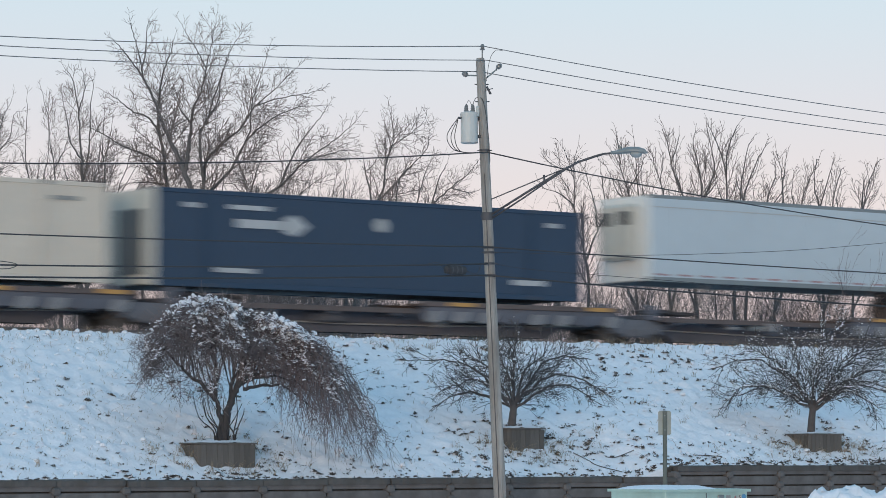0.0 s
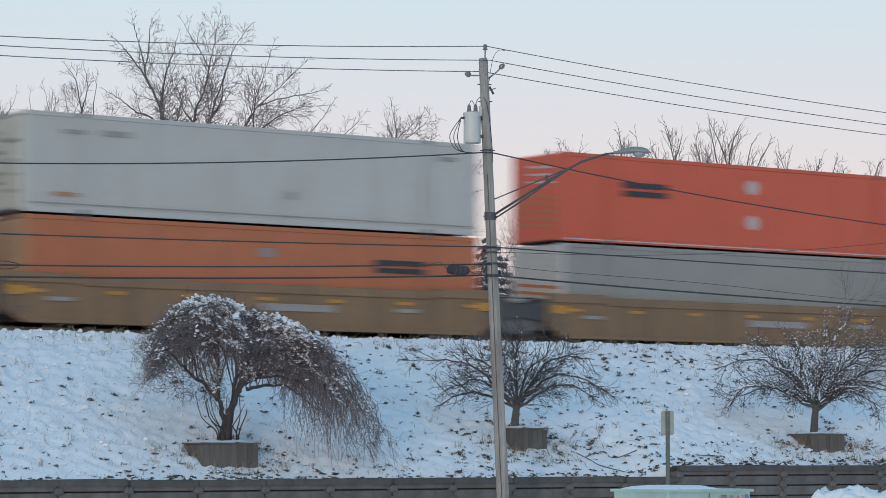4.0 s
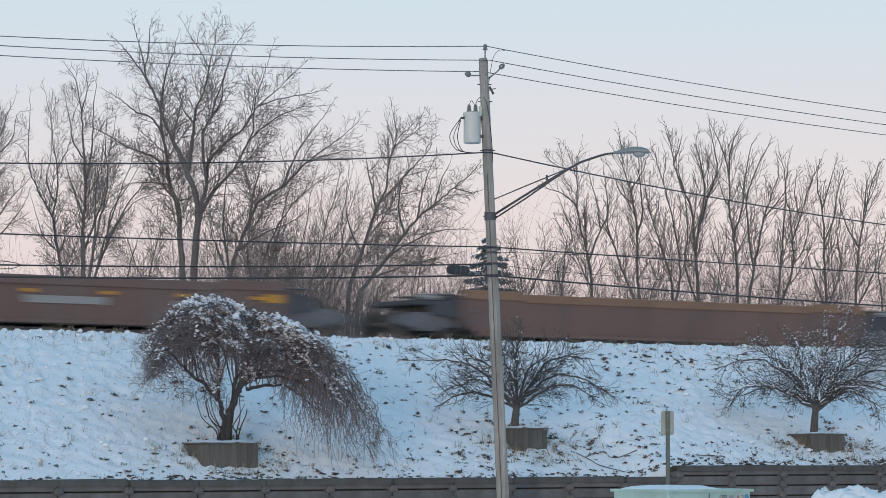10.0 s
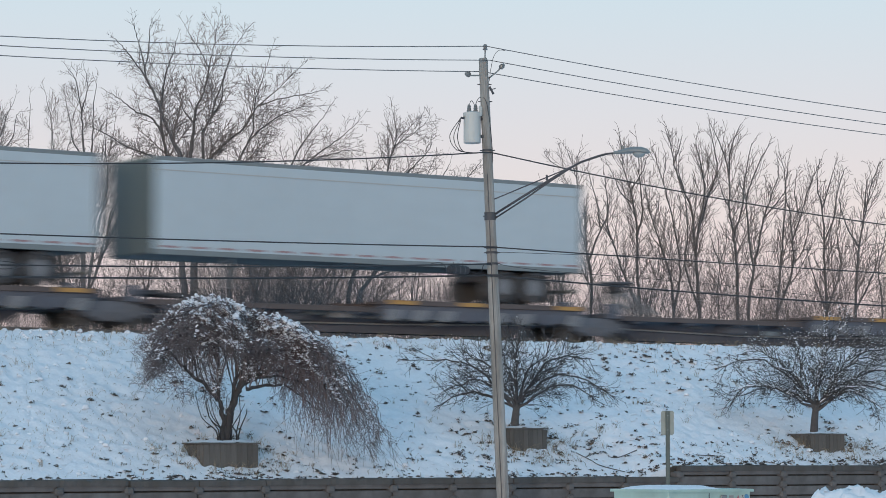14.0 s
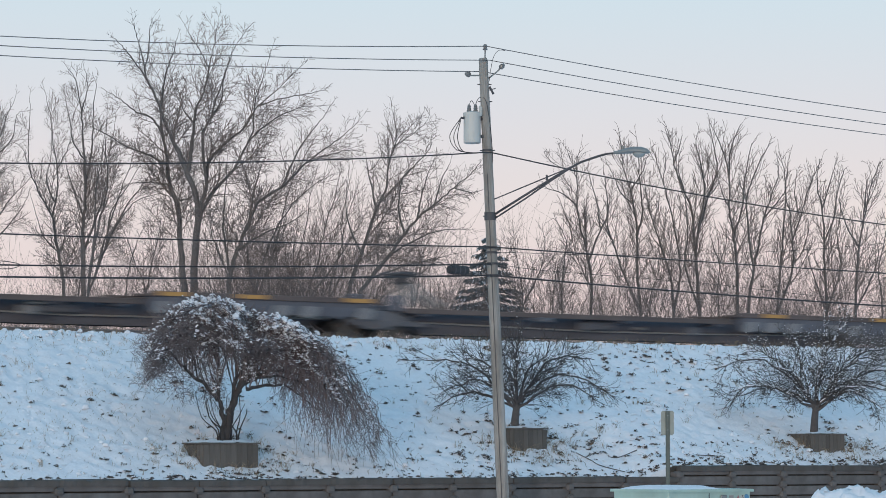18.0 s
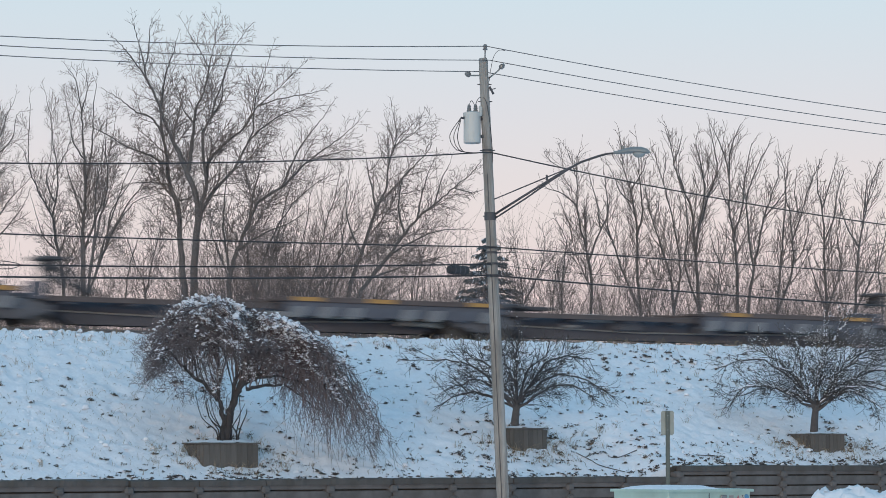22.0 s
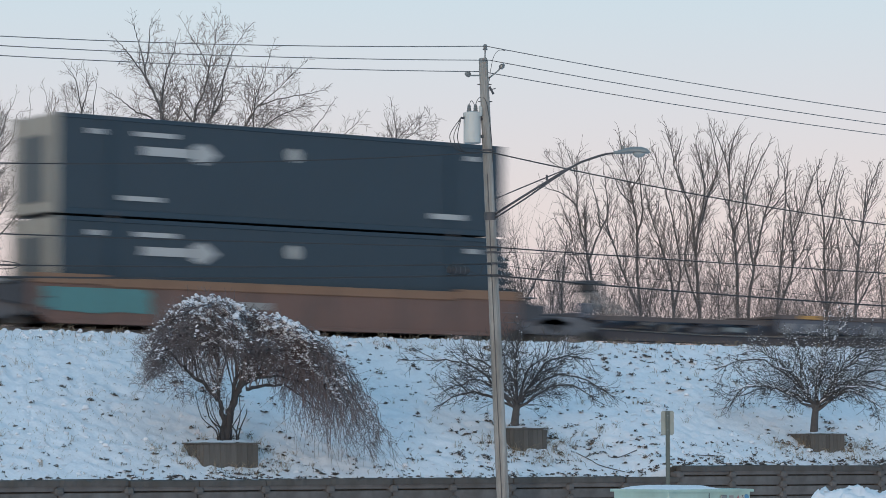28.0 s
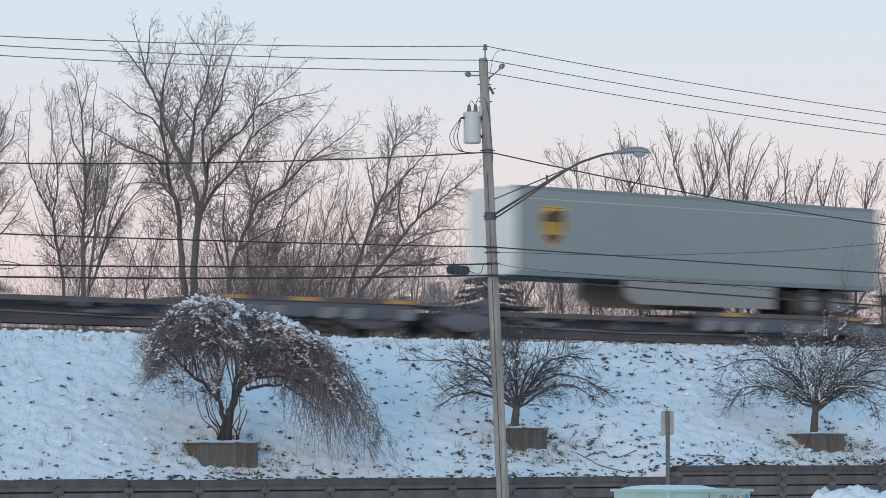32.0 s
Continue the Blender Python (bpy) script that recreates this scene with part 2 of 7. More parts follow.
# ---- mesh helpers ----
class Shape:
    """Vertices and faces gathered for one part."""

    def __init__(self):
        self.v, self.f = [], []

    def box(self, x0, x1, y0, y1, z0, z1, bev=0.0):
        if bev <= 0:
            b = len(self.v)
            self.v += [(x, y, z) for x in (x0, x1) for y in (y0, y1) for z in (z0, z1)]
            self.f += [tuple(b + i for i in q) for q in ((0, 1, 3, 2), (4, 6, 7, 5), (0, 4, 5, 1), (2, 3, 7, 6), (0, 2, 6, 4), (1, 5, 7, 3))]
            return self
        bev = min(bev, (x1 - x0) * 0.45, (y1 - y0) * 0.45, (z1 - z0) * 0.45)
        c, h = ((x0 + x1) / 2, (y0 + y1) / 2, (z0 + z1) / 2), ((x1 - x0) / 2, (y1 - y0) / 2, (z1 - z0) / 2)
        b, at = len(self.v), {}
        for sx in (-1, 1):
            for sy in (-1, 1):
                for sz in (-1, 1):
                    s = (sx, sy, sz)
                    for a in range(3):
                        at[s, a] = len(self.v)
                        self.v.append(tuple(c[k] + s[k] * (h[k] - (0 if k == a else bev)) for k in range(3)))
        for a in range(3):
            p, q = [k for k in range(3) if k != a]
            for s in (-1, 1):
                ring = []
                for u, w in ((-1, -1), (1, -1), (1, 1), (-1, 1)):
                    k = [0, 0, 0]
                    k[a], k[p], k[q] = s, u, w
                    ring.append(at[tuple(k), a])
                flip = (s > 0) == (a == 1)
                self.f.append(tuple(ring[::-1] if flip else ring))
            for u in (-1, 1):
                for w in (-1, 1):
                    k0, k1 = [0, 0, 0], [0, 0, 0]
                    k0[a], k0[p], k0[q] = -1, u, w
                    k1[a], k1[p], k1[q] = 1, u, w
                    self.f.append((at[tuple(k0), p], at[tuple(k1), p], at[tuple(k1), q], at[tuple(k0), q]))
        for sx in (-1, 1):
            for sy in (-1, 1):
                for sz in (-1, 1):
                    self.f.append(tuple(at[(sx, sy, sz), a] for a in range(3)))
        return self

    def tube(self, pts, rads, n=6, cap=True):
        pts = [Vector(p) for p in pts]
        b, side = len(self.v), None
        for i, p in enumerate(pts):
            d = (pts[min(i + 1, len(pts) - 1)] - pts[max(i - 1, 0)])
            d = d.normalized() if d.length > 1e-9 else Vector((0, 0, 1))
            if side is None:
                side = d.orthogonal().normalized()
            side = side - d * side.dot(d)
            side = side.normalized() if side.length > 1e-6 else d.orthogonal().normalized()
            up, r = d.cross(side), rads[i] if hasattr(rads, "__len__") else rads
            for k in range(n):
                a = 2 * math.pi * k / n
                self.v.append(tuple(p + side * (r * math.cos(a)) + up * (r * math.sin(a))))
        for i in range(len(pts) - 1):
            for k in range(n):
                k2 = (k + 1) % n
                self.f.append((b + i * n + k, b + i * n + k2, b + (i + 1) * n + k2, b + (i + 1) * n + k))
        if cap:
            self.f.append(tuple(b + k for k in range(n))[::-1])
            self.f.append(tuple(b + (len(pts) - 1) * n + k for k in range(n)))
        return self

    def prism(self, outline, y0, y1):
        """An outline in x and z, drawn out from y0 to y1."""
        b, n = len(self.v), len(outline)
        self.v += [(x, y0, z) for x, z in outline] + [(x, y1, z) for x, z in outline]
        self.f += [tuple(range(b, b + n)), tuple(range(b + 2 * n - 1, b + n - 1, -1))]
        self.f += [(b + i, b + n + i, b + n + (i + 1) % n, b + (i + 1) % n) for i in range(n)]
        return self

    def blob(self, c, r, squash=0.6, rng=random):
        """A lumpy clod of eight corners and a crown."""
        b, n = len(self.v), 6
        self.v.append((c[0], c[1], c[2] + r * squash * rng.uniform(0.8, 1.1)))
        for ring, (rr, zz) in enumerate(((0.75, 0.6), (1.0, -0.1))):
            for k in range(n):
                a = 2 * math.pi * (k + 0.5 * ring) / n
                q = r * rr * rng.uniform(0.7, 1.25)
                self.v.append((c[0] + q * math.cos(a), c[1] + q * math.sin(a), c[2] + r * squash * zz * rng.uniform(0.7, 1.2)))
        for k in range(n):
            k2 = (k + 1) % n
            self.f.append((b, b + 1 + k, b + 1 + k2))
            self.f.append((b + 1 + k, b + 1 + n + k, b + 1 + k2))
            self.f.append((b + 1 + k2, b + 1 + n + k, b + 1 + n + k2))
        return self

    def mesh(self, name, material, smooth=False):
        me = bpy.data.meshes.new(name)
        me.from_pydata(self.v, [], self.f)
        me.materials.append(material)
        if smooth:
            me.shade_smooth()
        me.update()
        return me


KEPT = {}


def part(name, shape, material, parent=None, label="", key="", at=None, smooth=False):
    """One mesh object under a thing or a part; alike parts share their mesh by key."""
    me = None
    if key:
        me = KEPT.get((key, material.name))
    if me is None:
        sh = shape() if callable(shape) else shape
        me = sh.mesh(name, material, smooth)
        if key:
            KEPT[key, material.name] = me
    ob = new(name, me)
    ob.parent = parent
    if at is not None:
        ob.matrix_basis = at
    if label:
        ob["label"] = label
    return ob


def root(name, m, label, category, group="", kind=""):
    ob = new(name)
    ob.empty_display_size = 0.3
    ob.matrix_basis = m
    return tagged(ob, label, category, group, kind)


def wheel_shape(r, w, hub=0.35):
    sh = Shape()
    prof = ((0.0, w * 0.35), (r * hub, w * 0.5), (r * hub, w * 0.30), (r * 0.80, w * 0.22), (r * 0.86, w * 0.5), (r, w * 0.45), (r, -w * 0.4), (r * 1.06, -w * 0.42), (r * 1.06, -w * 0.6), (0.0, -w * 0.6))
    n, b = 20, 0
    for rr, y in prof:
        for k in range(n):
            a = 2 * math.pi * k / n
            sh.v.append((rr * math.cos(a), -y, rr * math.sin(a)))
    for i in range(len(prof) - 1):
        for k in range(n):
            k2 = (k + 1) % n
            sh.f.append((i * n + k, i * n + k2, (i + 1) * n + k2, (i + 1) * n + k))
    return sh

# ---- ground: verge, embankment with the track on its crest, flat land behind; x runs along the track, y away from the camera ----
RAIL, TRACK_Y, WALL_Y = 5.323, 73.80, 61.0
RIGHT = Vector((0.8105, -0.5857, 0.0))      # across the view
AWAY = Vector((0.5857, 0.8105, 0.0))


def crest_z(x):
    return 5.08 + 0.006 * min(max(x - 40, 0), 32)


def wall_top(x):
    return 1.09 if x < 51.3 else 1.40


def step01(a, b, x):
    t = min(max((x - a) / (b - a), 0), 1)
    return t * t * (3 - 2 * t)


def ground_z(x, y):
    if y <= 61.285:
        return 0.0
    low = 1.04 + 0.32 * step01(51.0, 52.3, x)
    if y <= 61.32:
        return low
    if y <= 70.0:
        t = (y - 61.3) / 8.7
        z = low + (crest_z(x) - low) * (t * 1.03 - 0.03 * t * t * t)
        n = noise.noise((x * 0.35, y * 0.45, 0)) * 0.07 + noise.noise((x * 1.6, y * 1.6, 3)) * 0.05 + noise.noise((x * 3.1, y * 3.1, 7)) * 0.085 + noise.noise((x * 5.2, y * 5.2, 13)) * 0.065
        return z + n * step01(61.2, 62.2, y) * (1 - 0.5 * step01(68.8, 70.0, y))
    if y <= 78.0:
        return crest_z(x) + (noise.noise((x * 2.2, y * 2.2, 5)) * 0.06 if y < 71.3 else -0.05)
    return 4.0 + (crest_z(x) - 0.05 - 4.0) * (1 - step01(78.0, 83.0, y))


def build_ground():
    xs = [-2500, -900, -400, -150, -60, -10, 10, 20, 26] + [30 + 0.12 * i for i in range(368)] + [76, 80, 86, 95, 110, 140, 200, 400, 900, 2500]
    ys = [-600, -100, -20, 20, 40, 55, 61.28, 61.29] + [61.31 + 0.115 * i for i in range(86)] + [71.3, 72.5, 75, 77, 78, 79, 80.5, 82, 83, 90, 110, 150, 300, 900, 3000]
    sh = Shape()
    for y in ys:
        sh.v += [(x, y, ground_z(x, y)) for x in xs]
    w = len(xs)
    sh.f = [(j * w + i, j * w + i + 1, (j + 1) * w + i + 1, (j + 1) * w + i) for j in range(len(ys) - 1) for i in range(w - 1)]
    ob = new("ground", sh.mesh("ground", M_SNOW, True))
    return tagged(ob, "snow-covered ground rising to a railway embankment", "ground", kind="structure")


build_ground()

# ---- the track ----
track = root("track", pose(0, TRACK_Y, 0), "steel rails on timber ties in ballast", "railway track", kind="structure")
bed = Shape()
bed.v = [(x, y, z) for x in (-1100, 1100) for y, z in ((-2.3, 4.95), (-1.6, 5.12), (1.6, 5.12), (2.3, 4.95))]
bed.f = [(0, 4, 5, 1), (1, 5, 6, 2), (2, 6, 7, 3)]
part("ballast_bed", bed, M_BALLAST, track)
for sy in (-0.7175, 0.7175):
    part("rail", Shape().box(-1100, 1100, sy - 0.036, sy + 0.036, RAIL - 0.045, RAIL, 0.008).box(-1100, 1100, sy - 0.01, sy + 0.01, RAIL - 0.15, RAIL - 0.04).box(-1100, 1100, sy - 0.07, sy + 0.07, RAIL - 0.17, RAIL - 0.15), M_STEEL, track)
for i in range(90):
    part("tie", lambda: Shape().box(-0.11, 0.11, -1.25, 1.25, -0.09, 0.09, 0.01), M_TIE, track, key="tie", at=pose(28 + 0.53 * i, 0, RAIL - 0.235))

# ---- crib retaining wall ----
wall = root("wall_crib", pose(0, WALL_Y, 0), "weathered grey-brown concrete crib retaining wall with header ends", "retaining wall", kind="structure")
BAY, ROW = 1.95, 0.29
far_wall = Shape()


def worn_beam(seed):
    """A cap beam whose top edge is chipped along its length."""
    sh, r = Shape(), random.Random(seed)
    n = 16
    for i in range(n + 1):
        x = 0.008 + (BAY - 0.016) * i / n
        chip, drop = abs(r.gauss(0, 0.018)), abs(r.gauss(0, 0.014))
        sh.v += [(x, -0.10 + chip * 0.6, -0.085 + chip * 0.3), (x, -0.10 + chip, 0.055 - drop), (x, -0.075 + chip, 0.085 - drop), (x, 0.30, 0.085), (x, 0.30, -0.085)]
    for i in range(n):
        for k in range(5):
            k2 = (k + 1) % 5
            sh.f.append((i * 5 + k, (i + 1) * 5 + k, (i + 1) * 5 + k2, i * 5 + k2))
    sh.f += [tuple(range(5)), tuple(range(n * 5 + 4, n * 5 - 1, -1))]
    return sh


for b in range(-40, 60):
    x0 = 36.6 + BAY * b
    near = -3 <= b <= 13
    top = wall_top(x0 + 1)
    z = top - 0.015
    if near:
        part("cap_beam", lambda: worn_beam(b % 4), M_CAP, wall, key="cap_beam%d" % (b % 4), at=pose(x0, random.uniform(-0.03, 0.02), top - 0.085 + random.uniform(-0.02, 0.012), random.uniform(-2, 2), random.uniform(-0.35, 0.35), random.uniform(-0.5, 0.5)))
    else:
        far_wall.box(x0 + 0.01, x0 + BAY - 0.01, -0.10, 0.30, top - 0.17, top)
    while z > -0.05:
        if near:
            part("stretcher", lambda: Shape().box(0.015, BAY - 0.015, -0.03, 0.22, -0.255, 0.0, 0.018), M_CONC, wall, key="stretcher", at=pose(x0, random.uniform(-0.012, 0.012), z - 0.012))
            part("header", lambda: Shape().box(-0.125, 0.125, -0.125, 0.25, -0.10, 0.10, 0.055), M_CONC, wall, key="header", at=pose(x0 + random.uniform(-0.02, 0.02), random.uniform(-0.01, 0.01), z - ROW + 0.03))
        else:
            far_wall.box(x0 + 0.015, x0 + BAY - 0.015, -0.03, 0.22, z - 0.265, z - 0.01)
            far_wall.box(x0 - 0.12, x0 + 0.12, -0.12, 0.22, z - ROW - 0.06, z - ROW + 0.12)
        z -= ROW
tagged(part("far_bays", far_wall, M_CONC, wall), kind="stuff")
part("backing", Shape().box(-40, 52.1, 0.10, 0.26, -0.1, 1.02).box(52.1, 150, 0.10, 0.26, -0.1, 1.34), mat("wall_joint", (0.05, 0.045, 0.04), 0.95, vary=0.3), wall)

# ---- leaf litter, dry grass and snow lumps on the bank ----
rng = random.Random(11)


def vec_jit0(r):
    v = Vector((r.uniform(-1, 1), r.uniform(-1, 1), r.uniform(-1, 1)))
    return v.normalized() if v.length > 0.01 else Vector((1, 0, 0))


litter, straw, lumps = Shape(), Shape(), Shape()
for i in range(5200):
    x, y = rng.uniform(28, 74), 61.35 + 8.3 * rng.random() ** 1.35
    dens = noise.noise((x * 0.30, y * 0.55, 21)) + 0.7 * noise.noise((x * 1.1, y * 1.3, 33)) + 0.5 * step01(64.5, 61.3, y) - 0.08
    if rng.random() > (dens * 0.75 + 0.06) * (0.35 + 0.65 * step01(36, 46, x)):
        continue
    z, r = ground_z(x, y), rng.choice((0.012, 0.015, 0.02, 0.03, 0.04))
    for k in range(4 + int(r * 150)):
        c = Vector((x + rng.gauss(0, 1) * r * 1.1, y + rng.gauss(0, 1) * r, z + abs(rng.gauss(0, 1)) * r * 0.75))
        u, v = vec_jit0(rng), vec_jit0(rng)
        u, v = u * rng.uniform(0.02, 0.052), v * rng.uniform(0.012, 0.03)
        b = len(litter.v)
        litter.v += [tuple(c - u), tuple(c + v), tuple(c + u), tuple(c - v - u * 0.3)]
        litter.f.append((b, b + 1, b + 2, b + 3))
for i in range(2200):
    crest = rng.random() < 0.45
    x = rng.uniform(28, 74)
    y = rng.uniform(69.2, 70.8) if crest else 61.4 + 7.5 * rng.random() ** 1.4
    if not crest and noise.noise((x * 0.4, y * 0.7, 50)) < -0.05:
        continue
    z, h = ground_z(x, y), rng.uniform(0.05, 0.20) * (1.3 if crest else 1.0)
    lean = Vector((rng.uniform(-0.5, 0.5), rng.uniform(-0.5, 0.5), 1)) * h
    p = Vector((x, y, z - 0.02))
    straw.tube([p, p + lean * 0.6, p + lean + Vector((lean.x * 0.5, lean.y * 0.5, -0.02))], [0.006, 0.005, 0.002], 3, False)
PLANTERS = ((38.2, 62.3), (48.4, 63.0), (59.1, 62.4))
soil = Shape()
for i in range(2900):            # pockets of bare soil, each with a lip of snow behind it
    x, y = rng.uniform(29, 73), 61.36 + 8.2 * rng.random() ** 1.15
    if rng.random() < 0.10:
        y = rng.uniform(61.33, 61.6)
    by_planter = max(0.0, 1 - min((Vector((x, y)) - Vector(p)).length for p in PLANTERS) / 2.6)
    dens = 0.30 + 0.9 * noise.noise((x * 0.22, y * 0.4, 61)) + 0.7 * by_planter + 0.25 * step01(62.4, 61.4, y) + 0.35 * step01(44, 52, x) * step01(64, 68, y)
    if rng.random() > dens * (0.40 + 0.60 * step01(35, 44, x) - 0.35 * step01(51, 56, x)):
        continue
    s = rng.uniform(0.014, 0.040) if rng.random() < 0.74 else rng.uniform(0.040, 0.080)
    for k in range(rng.choice((1, 2, 3, 4))):
        px, py = x + rng.gauss(0, 1.4) * s * min(k, 1), y + rng.gauss(0, 0.8) * s * min(k, 1)
        z = ground_z(px, py)
        soil.blob((px, py - s * 0.25, z + s * 0.10), s * rng.uniform(0.6, 1.1), rng.uniform(0.55, 0.8), rng)
        lumps.blob((px + rng.uniform(-0.5, 0.5) * s, py + s * 0.55, z + s * 0.22), s * rng.uniform(0.9, 1.35), rng.uniform(0.55, 0.75), rng)
        for j in range(9):
            c = Vector((px + rng.gauss(0, 1.2) * s, py - s * 0.5 + rng.gauss(0, 0.6) * s, z + abs(rng.gauss(0.3, 0.5)) * s))
            u, v = vec_jit0(rng) * rng.uniform(0.015, 0.04), vec_jit0(rng) * rng.uniform(0.010, 0.022)
            b = len(litter.v)
            litter.v += [tuple(c - u), tuple(c + v), tuple(c + u), tuple(c - v - u * 0.3)]
            litter.f.append((b, b + 1, b + 2, b + 3))
for i in range(1300):            # thin blades on the far end of the bank
    x, y = 29 + 14 * rng.random() ** 1.3, 61.5 + 8.2 * rng.random()
    z, h = ground_z(x, y), rng.uniform(0.04, 0.15)
    lean = Vector((rng.uniform(-0.7, 0.7), rng.uniform(-0.5, 0.5), 1)) * h
    p = Vector((x, y, z - 0.01))
    straw.tube([p, p + lean * 0.6, p + lean + Vector((lean.x * 0.5, 0, -0.02))], [0.005, 0.004, 0.002], 3, False)
for i in range(420):             # tufts of dry grass, most by the planters, the wall and the crest
    w = i % 4
    if w < 2:
        p = PLANTERS[i % 3]
        x, y = p[0] + rng.gauss(0, 1.1), p[1] + rng.gauss(0, 0.5)
    elif w == 2:
        x, y = rng.uniform(29, 73), rng.uniform(69.2, 70.6)
    else:
        x, y = rng.uniform(29, 73), 61.4 + 7.5 * rng.random()
    if y < 61.36:
        continue
    z = ground_z(x, y)
    for k in range(9):
        h = rng.uniform(0.06, 0.30)
        lean = Vector((rng.uniform(-0.6, 0.6), rng.uniform(-0.6, 0.6), 1)) * h
        p = Vector((x + rng.gauss(0, 0.06), y + rng.gauss(0, 0.06), z - 0.02))
        straw.tube([p, p + lean * 0.6, p + lean + Vector((lean.x * 0.6, lean.y * 0.6, -0.04))], [0.005, 0.004, 0.002], 3, False)
for i in range(1100):
    x, y = rng.uniform(28, 74), rng.uniform(69.3, 70.6)
    if rng.random() < 0.35:
        y = rng.uniform(61.4, 69)
    lumps.blob((x, y, ground_z(x, y) - 0.015), rng.uniform(0.03, 0.11), rng.uniform(0.6, 1.0), rng)
for i in range(2600):            # soft small hummocks
    x, y = rng.uniform(29, 73), 61.5 + 8.3 * rng.random()
    q = rng.uniform(0.03, 0.075)
    lumps.blob((x, y, ground_z(x, y) - 0.2 * q), q, rng.uniform(0.35, 0.6), rng)
for i in range(520):             # earth and snow crumbling over the wall's cap
    x = rng.uniform(29, 73)
    if noise.noise((x * 0.55, 3.0, 9.0)) < -0.12:
        continue
    q, zt = rng.uniform(0.025, 0.07), wall_top(x)
    (soil if rng.random() < 0.55 else lumps).blob((x, 61.0 + rng.uniform(0.0, 0.32), zt + rng.uniform(-0.01, 0.03)), q, rng.uniform(0.4, 0.7), rng)
tagged(new("bare_soil", soil.mesh("bare_soil", M_SOIL, True)), "pockets of bare brown soil showing through the snow", "soil", kind="stuff")
tagged(new("leaf_litter", litter.mesh("leaf_litter", M_SOIL)), "clumps of dead brown leaves poking through the snow", "leaf litter", kind="stuff")
tagged(new("dry_grass", straw.mesh("dry_grass", M_STRAW)), "thin dry grass stalks standing in the snow", "dry grass", kind="stuff")
tagged(new("snow_lumps", lumps.mesh("snow_lumps", M_SNOW, True)), "small lumps of snow along the crest of the bank", "snow", kind="stuff")

# ---- utility pole and what hangs on it ----
POLE_BASE, POLE_TOP = Vector((44.96, 59.5, -0.1)), Vector((44.295, 59.5, 12.04))


def on_pole(z):
    t = (z - POLE_BASE.z) / (POLE_TOP.z - POLE_BASE.z)
    return POLE_BASE.lerp(POLE_TOP, t)


def pole_r(z):
    return 0.165 - 0.047 * z / 12.0


pole = root("utility_pole", Matrix.Translation(POLE_BASE), "leaning weathered grey wooden utility pole", "utility pole")
pts = [(on_pole(z) - POLE_BASE) for z in (-0.1, 2, 4, 6, 8, 10, 11.95, 12.04)]
part("shaft", Shape().tube(pts, [pole_r(0), pole_r(2), pole_r(4), pole_r(6), pole_r(8), pole_r(10), pole_r(12), 0.10], 18), M_POLE, pole, smooth=True)


def insulator_shape():
    sh = Shape()
    sh.tube([(0, 0, -0.10), (0, 0, -0.02)], 0.02, 8)
    sh.tube([(0, 0, -0.03), (0, 0, 0.0), (0, 0, 0.01), (0, 0, 0.05), (0, 0, 0.055), (0, 0, 0.09), (0, 0, 0.12)], [0.055, 0.075, 0.045, 0.05, 0.07, 0.05, 0.035], 12)
    return sh


top = POLE_TOP - POLE_BASE
part("top_pin", Shape().tube([top + Vector((0.02, -0.05, -0.35)), top + Vector((0.03, -0.05, 0.22))], 0.018, 8), M_GALV, pole)
part("insulator", insulator_shape, M_CERAM, pole, key="insulator", at=Matrix.Translation(top + Vector((0.03, -0.05, 0.24))))
arm_r, arm_l = top + Vector((0.08, -0.08, -0.40)), top + Vector((-0.05, 0.0, -0.46))
part("bracket", Shape().tube([arm_r - Vector((0.05, 0, 0.20)), arm_r + RIGHT * 0.32 + Vector((0, 0, 0.10))], 0.02, 8), M_GALV, pole)
part("insulator", insulator_shape, M_CERAM, pole, key="insulator", at=Matrix.Translation(arm_r + RIGHT * 0.36 + Vector((0, 0, 0.16))) @ pose(0, 0, 0, 0, 50, 0))
part("bracket", Shape().tube([arm_l + Vector((0.05, 0, 0.0)), arm_l - RIGHT * 0.30], 0.02, 8), M_GALV, pole)
part("insulator", insulator_shape, M_CERAM, pole, key="insulator", at=Matrix.Translation(arm_l - RIGHT * 0.33 + Vector((0, 0, 0.02))) @ pose(0, 0, 0, 0, -80, 0))
for zz in (10.9, 11.35, 9.62, 7.9, 7.08, 6.95, 6.66, 6.35):
    c = on_pole(zz) - POLE_BASE
    part("bolt", Shape().tube([c - RIGHT * (pole_r(zz) + 0.06), c + RIGHT * (pole_r(zz) + 0.07)], 0.014, 6), M_IRON, pole)
    if zz < 10:
        part("clamp", Shape().tube([c - Vector((0, 0, 0.03)), c + Vector((0, 0, 0.03))], pole_r(zz) + 0.012, 16), M_IRON, pole)
part("cutout", Shape().tube([top + Vector((0.13, -0.1, -0.75)), top + Vector((0.22, -0.16, -0.95))], 0.03, 8).tube([top + Vector((0.1, -0.06, -0.85)), top + Vector((0.26, -0.2, -0.80))], 0.012, 6), M_IRON, pole)
g = [on_pole(z) - POLE_BASE + Vector((-0.11, -0.10, 0)) * (pole_r(z) / 0.14) for z in (0.3, 3, 6, 9)]
part("ground_wire", Shape().tube(g, 0.012, 5), M_IRON, pole)

